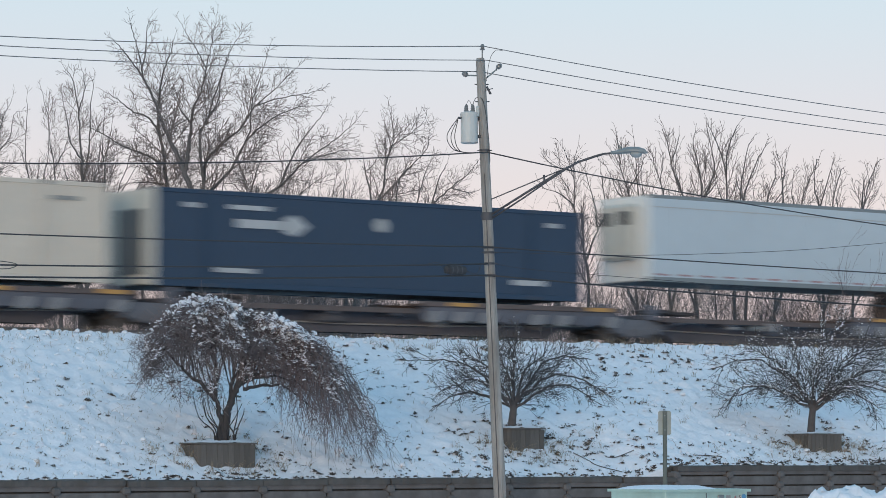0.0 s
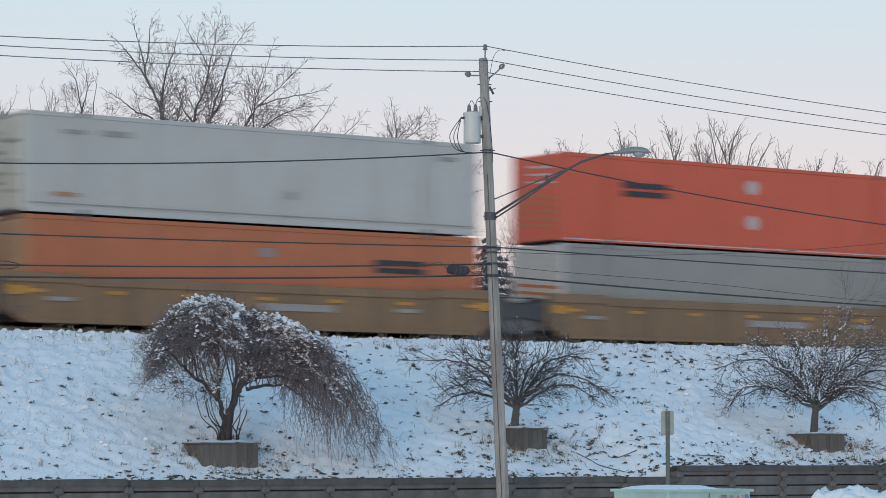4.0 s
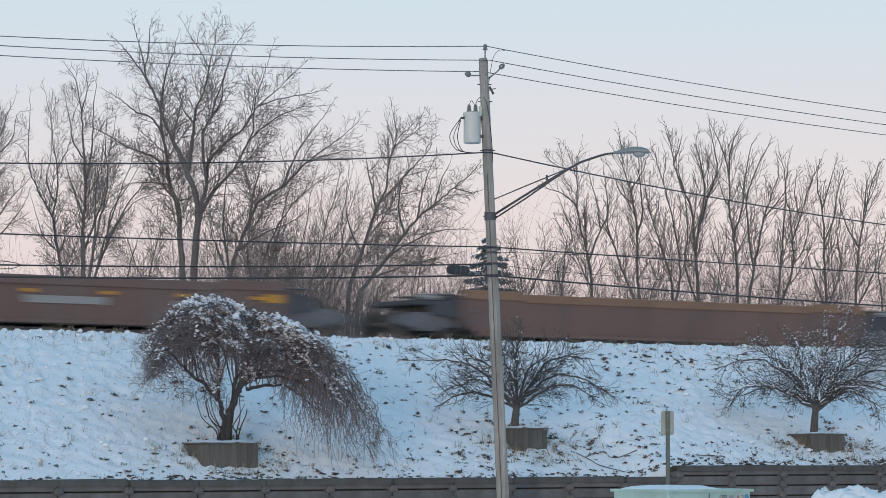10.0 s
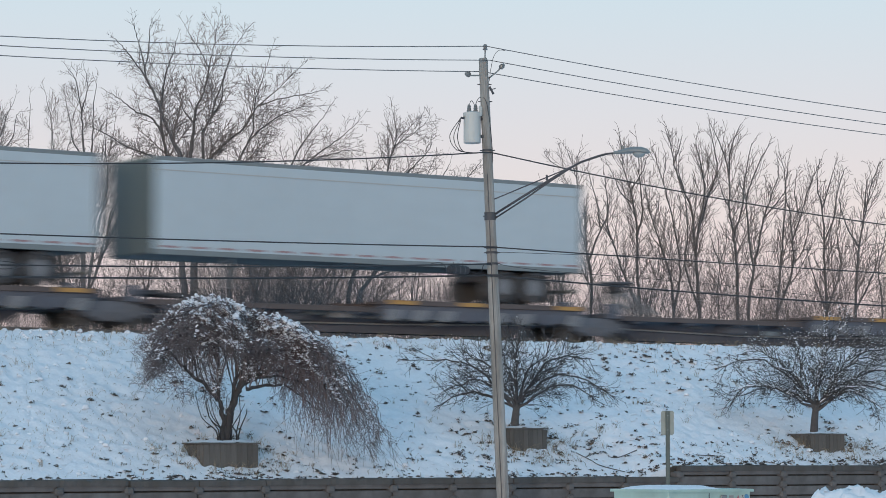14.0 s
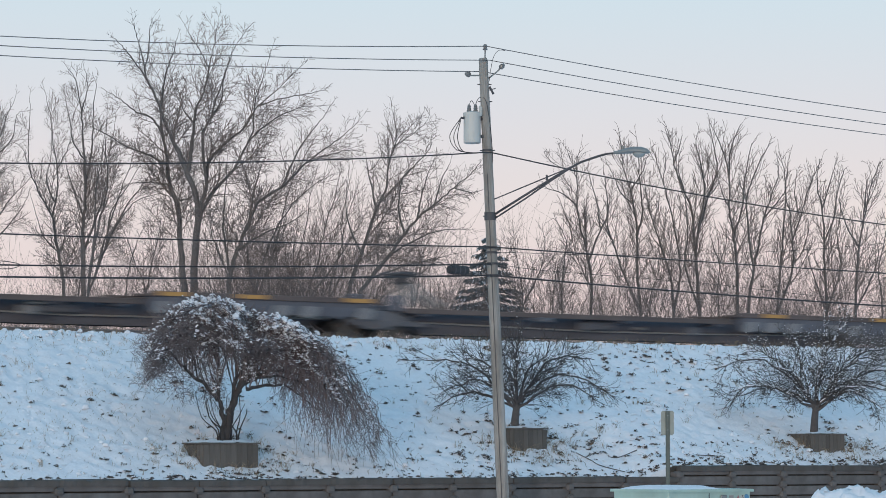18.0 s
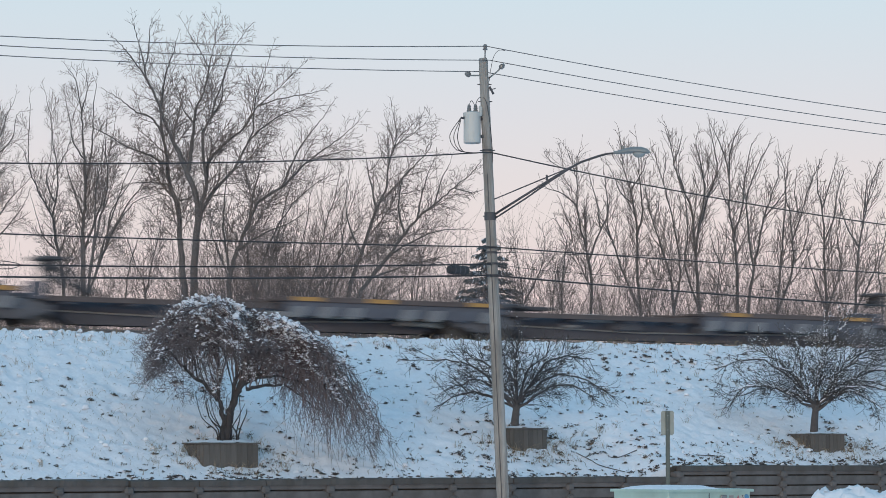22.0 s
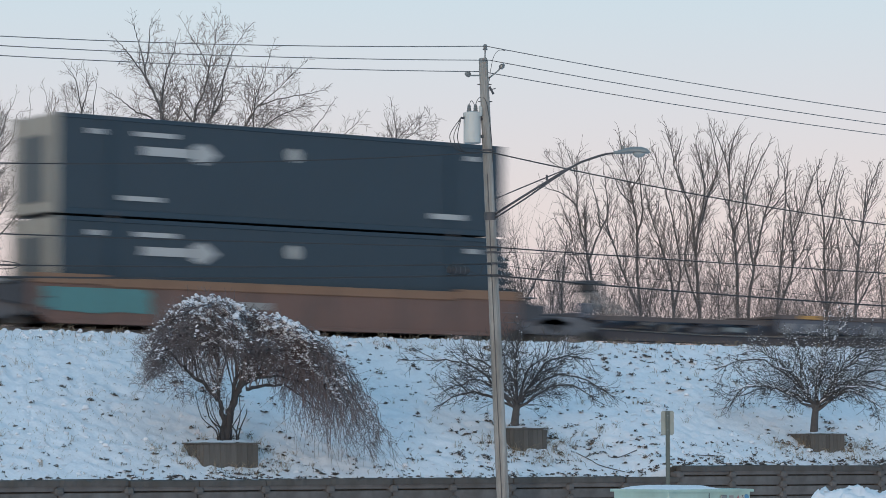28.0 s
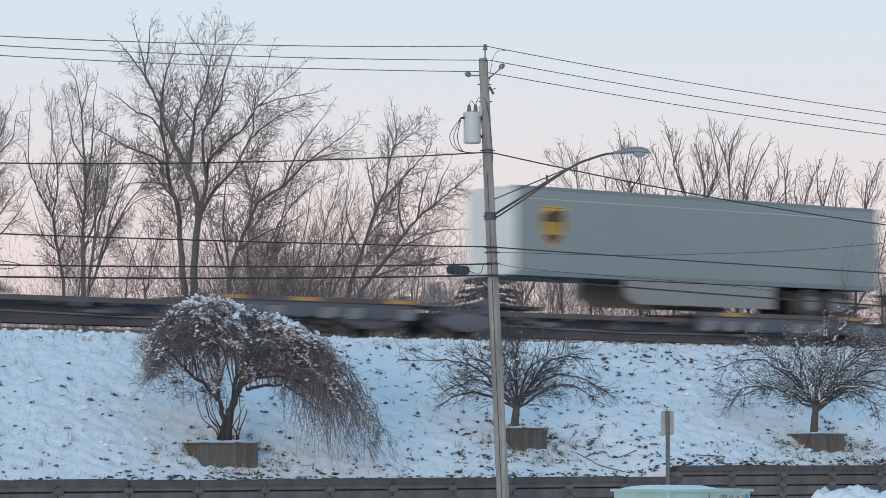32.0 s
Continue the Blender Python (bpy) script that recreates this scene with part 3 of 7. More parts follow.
tank_at = on_pole(10.2) - RIGHT * 0.37 - AWAY * 0.05
tank = root("transformer", Matrix.Translation(tank_at), "pale grey cylindrical transformer bolted to a pole", "transformer")
part("can", Shape().tube([(0, 0, -0.40), (0, 0, -0.385), (0, 0, 0.33), (0, 0, 0.35), (0, 0, 0.40), (0, 0, 0.43)], [0.20, 0.225, 0.225, 0.24, 0.235, 0.14], 28), M_TANK, tank, smooth=False)
part("band", Shape().tube([(0, 0, 0.30), (0, 0, 0.345)], 0.237, 28), M_TANK, tank)
for dx in (-0.08, 0.09):
    part("bushing", Shape().tube([RIGHT * dx + Vector((0, 0, z)) for z in (0.40, 0.44, 0.445, 0.50, 0.505, 0.56, 0.565, 0.62)], [0.05, 0.05, 0.07, 0.045, 0.062, 0.04, 0.05, 0.03], 10), M_CERAM, tank)
for zz in (-0.22, 0.24):
    part("hanger", Shape().box(-0.03, 0.03, -0.06, 0.06, zz - 0.04, zz + 0.04, 0.01), M_IRON, tank, at=Matrix.Translation(RIGHT * 0.245))
part("arrester", Shape().tube([RIGHT * 0.22 - AWAY * 0.06 + Vector((0, 0, z)) for z in (0.30, 0.34, 0.36, 0.44, 0.46, 0.54, 0.58)], [0.03, 0.055, 0.045, 0.055, 0.045, 0.05, 0.02], 10), M_TANK, tank, "pale porcelain surge arrester")
for k in (-1, 0, 1):
    part("terminal", Shape().tube([-RIGHT * 0.21 + AWAY * (-0.10 + 0.06 * k) + Vector((0, 0, 0.25)), -RIGHT * 0.30 + AWAY * (-0.12 + 0.06 * k) + Vector((0, 0, 0.26))], 0.022, 8), M_IRON, tank)


def loose(name, pts, r, label, category="cable", n=5):
    """A drooping lead through some points, smoothed."""
    pts = [Vector(p) for p in pts]
    out = []
    for i in range(len(pts) - 1):
        p0, p1, p2, p3 = pts[max(i - 1, 0)], pts[i], pts[i + 1], pts[min(i + 2, len(pts) - 1)]
        for k in range(6):
            t = k / 6
            out.append(0.5 * ((2 * p1) + (p2 - p0) * t + (2 * p0 - 5 * p1 + 4 * p2 - p3) * t * t + (3 * p1 - p0 - 3 * p2 + p3) * t * t * t))
    out.append(pts[-1])
    ob = new(name, Shape().tube(out, r, n).mesh(name, M_WIRE, True))
    return tagged(ob, label, category)


node = on_pole(9.56) - RIGHT * 0.50
for k in range(3):
    s = tank_at - RIGHT * 0.30 + Vector((0, 0, 0.26 - 0.03 * k))
    loose("transformer_lead", [s, s - RIGHT * (0.28 - 0.10 * k) + Vector((0, 0, -0.45)), s - RIGHT * (0.14 - 0.1 * k) + Vector((0, 0, -0.80)), node + RIGHT * 0.12 * k], 0.011, "black lead drooping from the transformer", "cable")
loose("jumper_wire", [POLE_TOP + RIGHT * 0.58 + Vector((0, 0, 0.20)), POLE_TOP + RIGHT * 0.40 + Vector((0, 0, 0.20)), POLE_TOP + RIGHT * 0.27 + Vector((0, 0, 0.02)), POLE_TOP + RIGHT * 0.20 - AWAY * 0.1 + Vector((0, 0, -0.30)), POLE_TOP + RIGHT * 0.16 - AWAY * 0.1 + Vector((0, 0, -0.62))], 0.007, "thin jumper wire looping down to the pole head", "cable")
loose("jumper_wire", [tank_at + RIGHT * 0.09 + Vector((0, 0, 0.62)), tank_at + RIGHT * 0.19 + Vector((0, 0, 0.80)), tank_at + RIGHT * 0.37 - AWAY * 0.14 + Vector((0, 0, 0.66)), on_pole(10.0) + RIGHT * 0.12 - AWAY * 0.12, on_pole(9.3) + RIGHT * 0.13 - AWAY * 0.10], 0.009, "black lead running from the transformer down the pole", "cable")
loose("jumper_wire", [tank_at - RIGHT * 0.08 + Vector((0, 0, 0.62)), tank_at + RIGHT * 0.0 + Vector((0, 0, 0.72)), tank_at + RIGHT * 0.12 + Vector((0, 0, 0.45))], 0.007, "thin jumper wire looping up the pole head", "cable")

# ---- street lamp on its bracket arm ----
lamp_at = on_pole(7.95)
LAMP_DIR = Vector((0.55, -0.835, 0)).normalized()
lamp = root("street_lamp", Matrix.Translation(lamp_at), "grey cobra-head street lamp on a curved tubular arm", "street lamp")
def arm_pt(d, z):
    return LAMP_DIR * (d * 0.83) + Vector((0, 0, z * 0.79))


up = [(0.16, 0.0), (1.2, 0.62), (2.2, 1.20), (3.0, 1.62), (3.6, 1.80), (3.85, 1.86), (4.10, 1.87)]
part("arm", Shape().tube([arm_pt(d, z) for d, z in up], [0.032] * 5 + [0.028, 0.028], 8), M_IRON, lamp, smooth=True)
part("arm", Shape().tube([arm_pt(0.16, -0.14), arm_pt(1.2, 0.50), arm_pt(2.0, 1.03), arm_pt(2.7, 1.46)], 0.024, 8), M_IRON, lamp, smooth=True)
part("tie_rod", Shape().tube([arm_pt(0.14, 0.50), arm_pt(1.9, 1.17), arm_pt(2.5, 1.40), arm_pt(3.1, 1.66)], 0.016, 6), M_IRON, lamp)
part("spacer", Shape().tube([arm_pt(1.9, 1.00), arm_pt(1.88, 1.24)], 0.03, 6), M_IRON, lamp)
part("mount", Shape().tube([arm_pt(0, -0.2), arm_pt(0, 0.06)], pole_r(8) + 0.02, 16), M_IRON, lamp)
turn = Matrix.Translation(arm_pt(4.08, 1.87)) @ Matrix.Rotation(math.atan2(LAMP_DIR.y, LAMP_DIR.x), 4, "Z") @ Matrix.Scale(1.12, 4)


def head_shape():
    sh = Shape()
    n, prof = 14, ((0.0, 0.05, 0.05, 0.0), (0.12, 0.085, 0.06, 0.0), (0.26, 0.12, 0.085, 0.015), (0.45, 0.165, 0.105, 0.025), (0.66, 0.17, 0.105, 0.02), (0.80, 0.12, 0.08, -0.005), (0.86, 0.04, 0.03, -0.02))
    for x, ry, rz, dz in prof:
        for k in range(n):
            a = 2 * math.pi * k / n
            sh.v.append((x, ry * math.cos(a), dz + rz * math.sin(a) * (1.0 if math.sin(a) > 0 else 0.45)))
    for i in range(len(prof) - 1):
        for k in range(n):
            k2 = (k + 1) % n
            sh.f.append((i * n + k, (i + 1) * n + k, (i + 1) * n + k2, i * n + k2))
    sh.f += [tuple(range(n)), tuple(range(len(prof) * n - 1, (len(prof) - 1) * n - 1, -1))]
    return sh


part("housing", head_shape, mat("lamp_grey", (0.25, 0.27, 0.275), 0.5, 0.2, vary=0.15, scale=9), lamp, key="lamp_head", at=turn, smooth=True)
part("lens", Shape().tube([(0.60, 0, z) for z in (-0.01, -0.05, -0.085, -0.115, -0.125)], [0.145, 0.14, 0.115, 0.07, 0.01], 16), M_LENS, lamp, "clear glass refractor bowl", at=turn, smooth=True)
part("photocell", Shape().tube([(0.22, 0, 0.08), (0.22, 0, 0.15), (0.22, 0, 0.16)], [0.04, 0.04, 0.03], 10), M_GALV, lamp, at=turn)

# ---- overhead wires: along the pole line, sagging to the next poles ----
LINE_Y = 59.5
for x in (-6.0, 95.0):
    p = root("utility_pole", pose(x, LINE_Y, -0.1), "weathered grey wooden utility pole", "utility pole")
    part("shaft", Shape().tube([(0, 0, 0), (0, 0, 6), (0, 0, 12.1)], [0.165, 0.14, 0.115], 14), M_POLE, p, smooth=True)


def wire(z, z_left, z_right, r, label, y=LINE_Y, x_mid=44.39, m=M_WIRE):
    """A wire over the pole at height z; its heights about 14 m to either side set the sag."""
    for far, zz, d in ((-6.0, z_left, 14.06), (95.0, z_right, 14.5)):
        if zz is None:
            continue
        span = abs(far - x_mid)
        a = (z - zz) / (d * (1 - d / span))
        pts = [(x_mid + (far - x_mid) * k / 30, y, z - a * span * (k / 30) * (1 - k / 30)) for k in range(31)]
        ob = new("overhead_wire", Shape().tube(pts, r, 6).mesh("overhead_wire", m, True))
        tagged(ob, label, "power line", "wires on the pole line")


wire(12.363, 11.42, 11.63, 0.011, "thin grey power wire at the pole top", m=M_ALU)
wire(11.976, 11.175, 11.245, 0.011, "thin grey power wire below the pole top", LINE_Y - 0.15, m=M_ALU)
wire(11.707, 10.985, 11.00, 0.011, "thin grey power wire below the pole top", LINE_Y + 0.15, m=M_ALU)
wire(9.56, 8.436, 8.317, 0.017, "twisted black service cable on the pole", LINE_Y - 0.16)
wire(7.081, 6.792, 6.918, 0.017, "black communication cable on the pole", LINE_Y - 0.18)
wire(6.639, 6.071, None, 0.019, "black communication cable on the pole", LINE_Y - 0.18)
wire(6.344, 5.796, 5.966, 0.022, "thick black communication cable on the pole", LINE_Y - 0.18)
loose("service_wire", [(44.5, LINE_Y - 0.2, 6.66), (45.8, LINE_Y - 0.6, 6.50), (50, LINE_Y - 2, 6.25), (58, LINE_Y - 4, 5.75), (75, LINE_Y - 9, 5.6)], 0.007, "thin grey service wire", "cable")
loose("service_wire", [(44.5, LINE_Y - 0.2, 6.95), (50, LINE_Y - 1.2, 7.05), (58, LINE_Y - 2.5, 7.75), (75, LINE_Y - 5, 10.2)], 0.007, "thin grey service wire", "cable")

case = root("splice_case", pose(43.35, LINE_Y - 0.18, 6.44), "black splice enclosure slung under a cable", "splice case")
part("body", Shape().tube([(x, 0, 0) for x in (-0.32, -0.30, -0.24, -0.235, 0.235, 0.24, 0.30, 0.32)], [0.06, 0.10, 0.105, 0.12, 0.12, 0.105, 0.10, 0.06], 16), M_WIRE, case)
for xx in (-0.15, 0.0, 0.15):
    part("strap", Shape().tube([(xx - 0.015, 0, 0), (xx + 0.015, 0, 0)], 0.127, 16), M_IRON, case)
    part("hanger", Shape().tube([(xx, 0, 0.1), (xx, 0, 0.2)], 0.008, 5), M_IRON, case)
loose("cable_loop", [(43.0, LINE_Y - 0.18, 6.44), (42.8, LINE_Y - 0.2, 6.60), (42.5, LINE_Y - 0.18, 6.57)], 0.010, "short cable tail at the splice case")
loose("cable_loop", [(43.67, LINE_Y - 0.18, 6.44), (44.0, LINE_Y - 0.22, 6.36), (44.15, LINE_Y - 0.2, 6.60)], 0.010, "short cable tail at the splice case")
loose("cable_loop", [(29.6, LINE_Y - 0.18, 6.06), (30.2, LINE_Y - 0.2, 6.16), (30.75, LINE_Y - 0.2, 6.10), (30.5, LINE_Y - 0.2, 5.99), (29.9, LINE_Y - 0.2, 5.99), (29.6, LINE_Y - 0.18, 6.06)], 0.010, "spare loop of cable tied to the line")

# ---- road sign seen from behind ----
sign = root("road_sign", pose(39.03, 45.95, 0), "grey metal road sign seen from its back on a steel post", "road sign")
part("post", Shape().box(-0.03, 0.03, -0.022, 0.022, 0.0, 2.62, 0.006).box(-0.045, -0.03, -0.01, 0.0, 0, 2.62).box(0.03, 0.045, -0.01, 0.0, 0, 2.62), M_SIGNPOST, sign, at=pose(0, 0, 0, 0, 0, -35))
plate = Shape()
w, h, c = 0.135, 0.255, 0.03
plate.prism([(-w + c, -h), (w - c, -h), (w, -h + c), (w, h - c), (w - c, h), (-w + c, h), (-w, h - c), (-w, -h + c)], 0.024, 0.029)
part("plate", plate, M_SIGN, sign, at=pose(0, 0, 2.37, 0, 0, -35))
for zz in (2.22, 2.52):
    part("bolt", Shape().box(-0.015, 0.015, -0.035, -0.02, zz - 0.012, zz + 0.012, 0.004), M_GALV, sign, at=pose(0, 0, 0, 0, 0, -35))

# ---- pad-mounted cabinet ----
cab = root("utility_cabinet", pose(31.28, 36.82, 0), "pale green pad-mounted utility cabinet with a snowy lid", "utility cabinet")
part("body", Shape().box(0, 1.85, 0, 1.45, 0.08, 1.10, 0.02), M_BOXGREEN, cab)
lid = Shape()
lid.v = [(-0.04, -0.04, 1.08), (1.89, -0.04, 1.08), (1.89, 1.49, 1.08), (-0.04, 1.49, 1.08), (-0.04, -0.04, 1.125), (1.89, -0.04, 1.125), (1.89, 1.49, 1.125), (-0.04, 1.49, 1.125), (0.3, 0.5, 1.14), (1.55, 0.5, 1.14), (1.55, 0.95, 1.14), (0.3, 0.95, 1.14)]
lid.f = [(3, 2, 1, 0), (0, 1, 5, 4), (1, 2, 6, 5), (2, 3, 7, 6), (3, 0, 4, 7), (4, 5, 9, 8), (5, 6, 10, 9), (6, 7, 11, 10), (7, 4, 8, 11), (8, 9, 10, 11)]
part("lid", lid, M_BOXGREEN, cab)
part("pad", Shape().box(-0.15, 2.0, -0.15, 1.6, -0.02, 0.08, 0.02), M_CONC, cab)
part("door_seam", Shape().box(0.90, 0.915, -0.004, 0.004, 0.12, 1.06), M_IRON, cab)
lock = part("latch", Shape().box(1.16, 1.30, -0.03, 0.0, 0.88, 1.03, 0.015), M_GALV, cab)
part("padlock", Shape().box(1.19, 1.26, -0.06, -0.03, 0.84, 0.93, 0.015), M_IRON, cab)
part("decal", Shape().box(1.36, 1.46, -0.004, 0.003, 0.92, 1.02), M_PLAC, cab)
part("decal", Shape().tube([(1.755, -0.006, 0.99), (1.755, 0.003, 0.99)], 0.05, 18), P_LOGOBLUE, cab, "round blue sticker")
part("decal", Shape().tube([(1.66, -0.006, 0.98), (1.66, 0.003, 0.98)], 0.047, 18), P_WHITE, cab, "round white number sticker")
part("decal", Shape().box(0.10, 0.42, -0.004, 0.003, 0.72, 0.86), P_LOGOYEL, cab, "yellow warning label")
part("decal", Shape().box(0.14, 0.38, -0.006, 0.0, 0.79, 0.84), P_DARK, cab)
for ch, xx, m in (("4", 1.56, paint("faded_red", (0.45, 0.12, 0.13), 0.1)), ("5", 1.66, P_DARK)):
    cu = bpy.data.curves.new("numeral", "FONT")
    cu.body, cu.size, cu.align_x, cu.align_y, cu.extrude = ch, 0.10, "CENTER", "CENTER", 0.001
    cu.materials.append(m)
    ob = new("numeral", cu)
    ob.parent = cab
    ob.matrix_basis = pose(xx, -0.009, 0.98, 90, 0, 0)
cap = Shape()
cap.v, cap.f = [], []
for j in range(9):
    for i in range(13):
        u, v = i / 12, j / 8
        e = min(u, 1 - u, 0.25) * min(v, 1 - v, 0.25) * 16
        cap.v.append((0.0 + 1.3 * u, 0.0 + 1.42 * v, 1.124 + 0.065 * e ** 0.4 + 0.012 * noise.noise((i * 0.7, j * 0.7, 2))))
cap.f = [(j * 13 + i, j * 13 + i + 1, (j + 1) * 13 + i + 1, (j + 1) * 13 + i) for j in range(8) for i in range(12)]
part("snow_cap", cap, M_SNOW, cab, "thin cap of snow on the lid", smooth=True)

# ---- ploughed snow pile by the road ----
pile = Shape()
NX, NY = 130, 74
for j in range(NY):
    for i in range(NX):
        x, y = -4.0 + 8.0 * i / (NX - 1), -2.2 + 4.4 * j / (NY - 1)
        d = (x / 3.6) ** 2 + (y / 1.9) ** 2
        hgt = max(0.0, 1 - d) ** 0.55 * 1.24
        rough = 0.20 * noise.noise((x * 1.7, y * 1.7, 4)) + 0.15 * noise.noise((x * 4.5, y * 4.5, 8)) + 0.10 * noise.noise((x * 9, y * 9, 1)) + 0.06 * abs(noise.noise((x * 19, y * 19, 6)))
        pile.v.append((x, y, hgt + rough * min(1, hgt * 2) - 0.03))
pile.f = [(j * NX + i, j * NX + i + 1, (j + 1) * NX + i + 1, (j + 1) * NX + i) for j in range(NY - 1) for i in range(NX - 1)]
rngp = random.Random(8)
for i in range(900):             # crumbled lumps on the heap
    k = rngp.randrange(NX * NY)
    if pile.v[k][2] > 0.15:
        pile.blob((pile.v[k][0], pile.v[k][1], pile.v[k][2] - 0.01), rngp.uniform(0.015, 0.05), rngp.uniform(0.7, 1.1), rngp)
tagged(new("snow_bank", pile.mesh("snow_bank", M_SNOW, True)), "lumpy heap of ploughed snow", "snow pile").matrix_basis = pose(30.33, 29.57, 0.0, 0, 0, -36)

# ---- bare trees behind the line: stems as (radius, (offset across the view, height) ...) from the foot of each tree ----
rngt = random.Random(5)


def vec_jit(r, s):
    return Vector((r.uniform(-s, s), r.uniform(-s, s), r.uniform(-s, s)))


def smooth_path(pts, per=4):
    out = []
    for i in range(len(pts) - 1):
        p0, p1, p2, p3 = pts[max(i - 1, 0)], pts[i], pts[i + 1], pts[min(i + 2, len(pts) - 1)]
        for k in range(per):
            t = k / per
            out.append(0.5 * ((2 * p1) + (p2 - p0) * t + (2 * p0 - 5 * p1 + 4 * p2 - p3) * t * t + (3 * p1 - p0 - 3 * p2 + p3) * t * t * t))
    out.append(pts[-1])
    return out


def sprout(sh, p, d, length, rad, depth, r, up=0.25, kids=5, wobble=0.16, floor=0.006):
    """A branch with its own side twigs."""
    n = 5 if depth > 1 else (4 if depth else 2)
    pts, dirs, q = [p.copy()], [], d.normalized()
    for i in range(n):
        q = (q + vec_jit(r, wobble) + Vector((0, 0, up * 0.35))).normalized()
        dirs.append(q)
        pts.append(pts[-1] + q * (length / n))
    rads = [max(rad * (1 - 0.8 * i / n), floor) for i in range(n + 1)]
    sh.tube(pts, rads, 5 if depth > 1 else 3, False)
    if depth <= 0:
        return
    for k in range(kids):
        t = r.uniform(0.18, 1.0) * n
        i = min(int(t), n - 1)
        at = pts[i].lerp(pts[i + 1], t - i)
        side = vec_jit(r, 1.0)
        side = (side - dirs[i] * side.dot(dirs[i]))
        if side.length < 0.05:
            continue
        nd = dirs[i] * r.uniform(0.8, 1.2) + side.normalized() * r.uniform(0.4, 0.85)
        sprout(sh, at, nd, length * r.uniform(0.42, 0.80) * (1.1 - 0.45 * t / n), rads[i] * 0.6, depth - 1, r, up, kids if depth > 1 else max(2, kids - 2), wobble, floor)


# how a tree branches: gap between side branches, their share of what is left of the limb, angle off it, pull upwards, twig gap, finest radius, wobble, how many ends fit in one patch of crown
HABIT = {"fine": (0.13, 0.24, 0.74, 0.055, 0.115, 0.0060, 0.13, 1), "broad": (0.15, 0.21, 0.84, 0.04, 0.125, 0.0056, 0.15, 2),
         "thicket": (0.15, 0.22, 0.64, 0.07, 0.135, 0.0056, 0.15, 2), "upright": (0.17, 0.27, 0.66, 0.09, 0.215, 0.0068, 0.13, 3)}
CROWDED = {}


def off_axis(d, turn, angle):
    """A direction leaning off d by an angle, turned round it."""
    u = d.orthogonal().normalized()
    v = d.cross(u)
    return d * math.cos(angle) + (u * math.cos(turn) + v * math.sin(turn)) * math.sin(angle)


def grow(sh, p, d, length, rad, level, r, habit):
    """A side branch that curves upwards and forks into finer ones."""
    gap, share, angle, up, twig_gap, thin, wobble, room = habit
    n = max(2, min(11, int(length / 0.17)))
    pts, dirs = [p], []
    for i in range(n):
        d = (d + vec_jit(r, wobble) + Vector((0, 0, up))).normalized()
        dirs.append(d)
        pts.append(pts[-1] + d * (length / n))
    sh.tube(pts, [max(rad + (thin - rad) * i / n, thin * 0.8) for i in range(n + 1)], 4 if level > 1 else 3, False)
    if level <= 0:
        return
    s, turn = twig_gap * r.uniform(0.6, 1.4), r.uniform(0, 6.28)
    while s < length:
        i = min(int(s / length * n), n - 1)
        at = pts[i].lerp(pts[i + 1], s / length * n - i)
        turn += 2.4 + r.uniform(-0.6, 0.6)
        ln = (0.16 + 0.52 * (length - s)) * r.uniform(0.6, 1.25)
        grow(sh, at, off_axis(dirs[i], turn, angle * r.uniform(0.7, 1.25)), ln, max(rad * 0.55, thin), level - 1 if ln > 0.24 else 0, r, habit)
        s += twig_gap * r.uniform(0.6, 1.4) * (1.0 if level > 1 else 0.85)


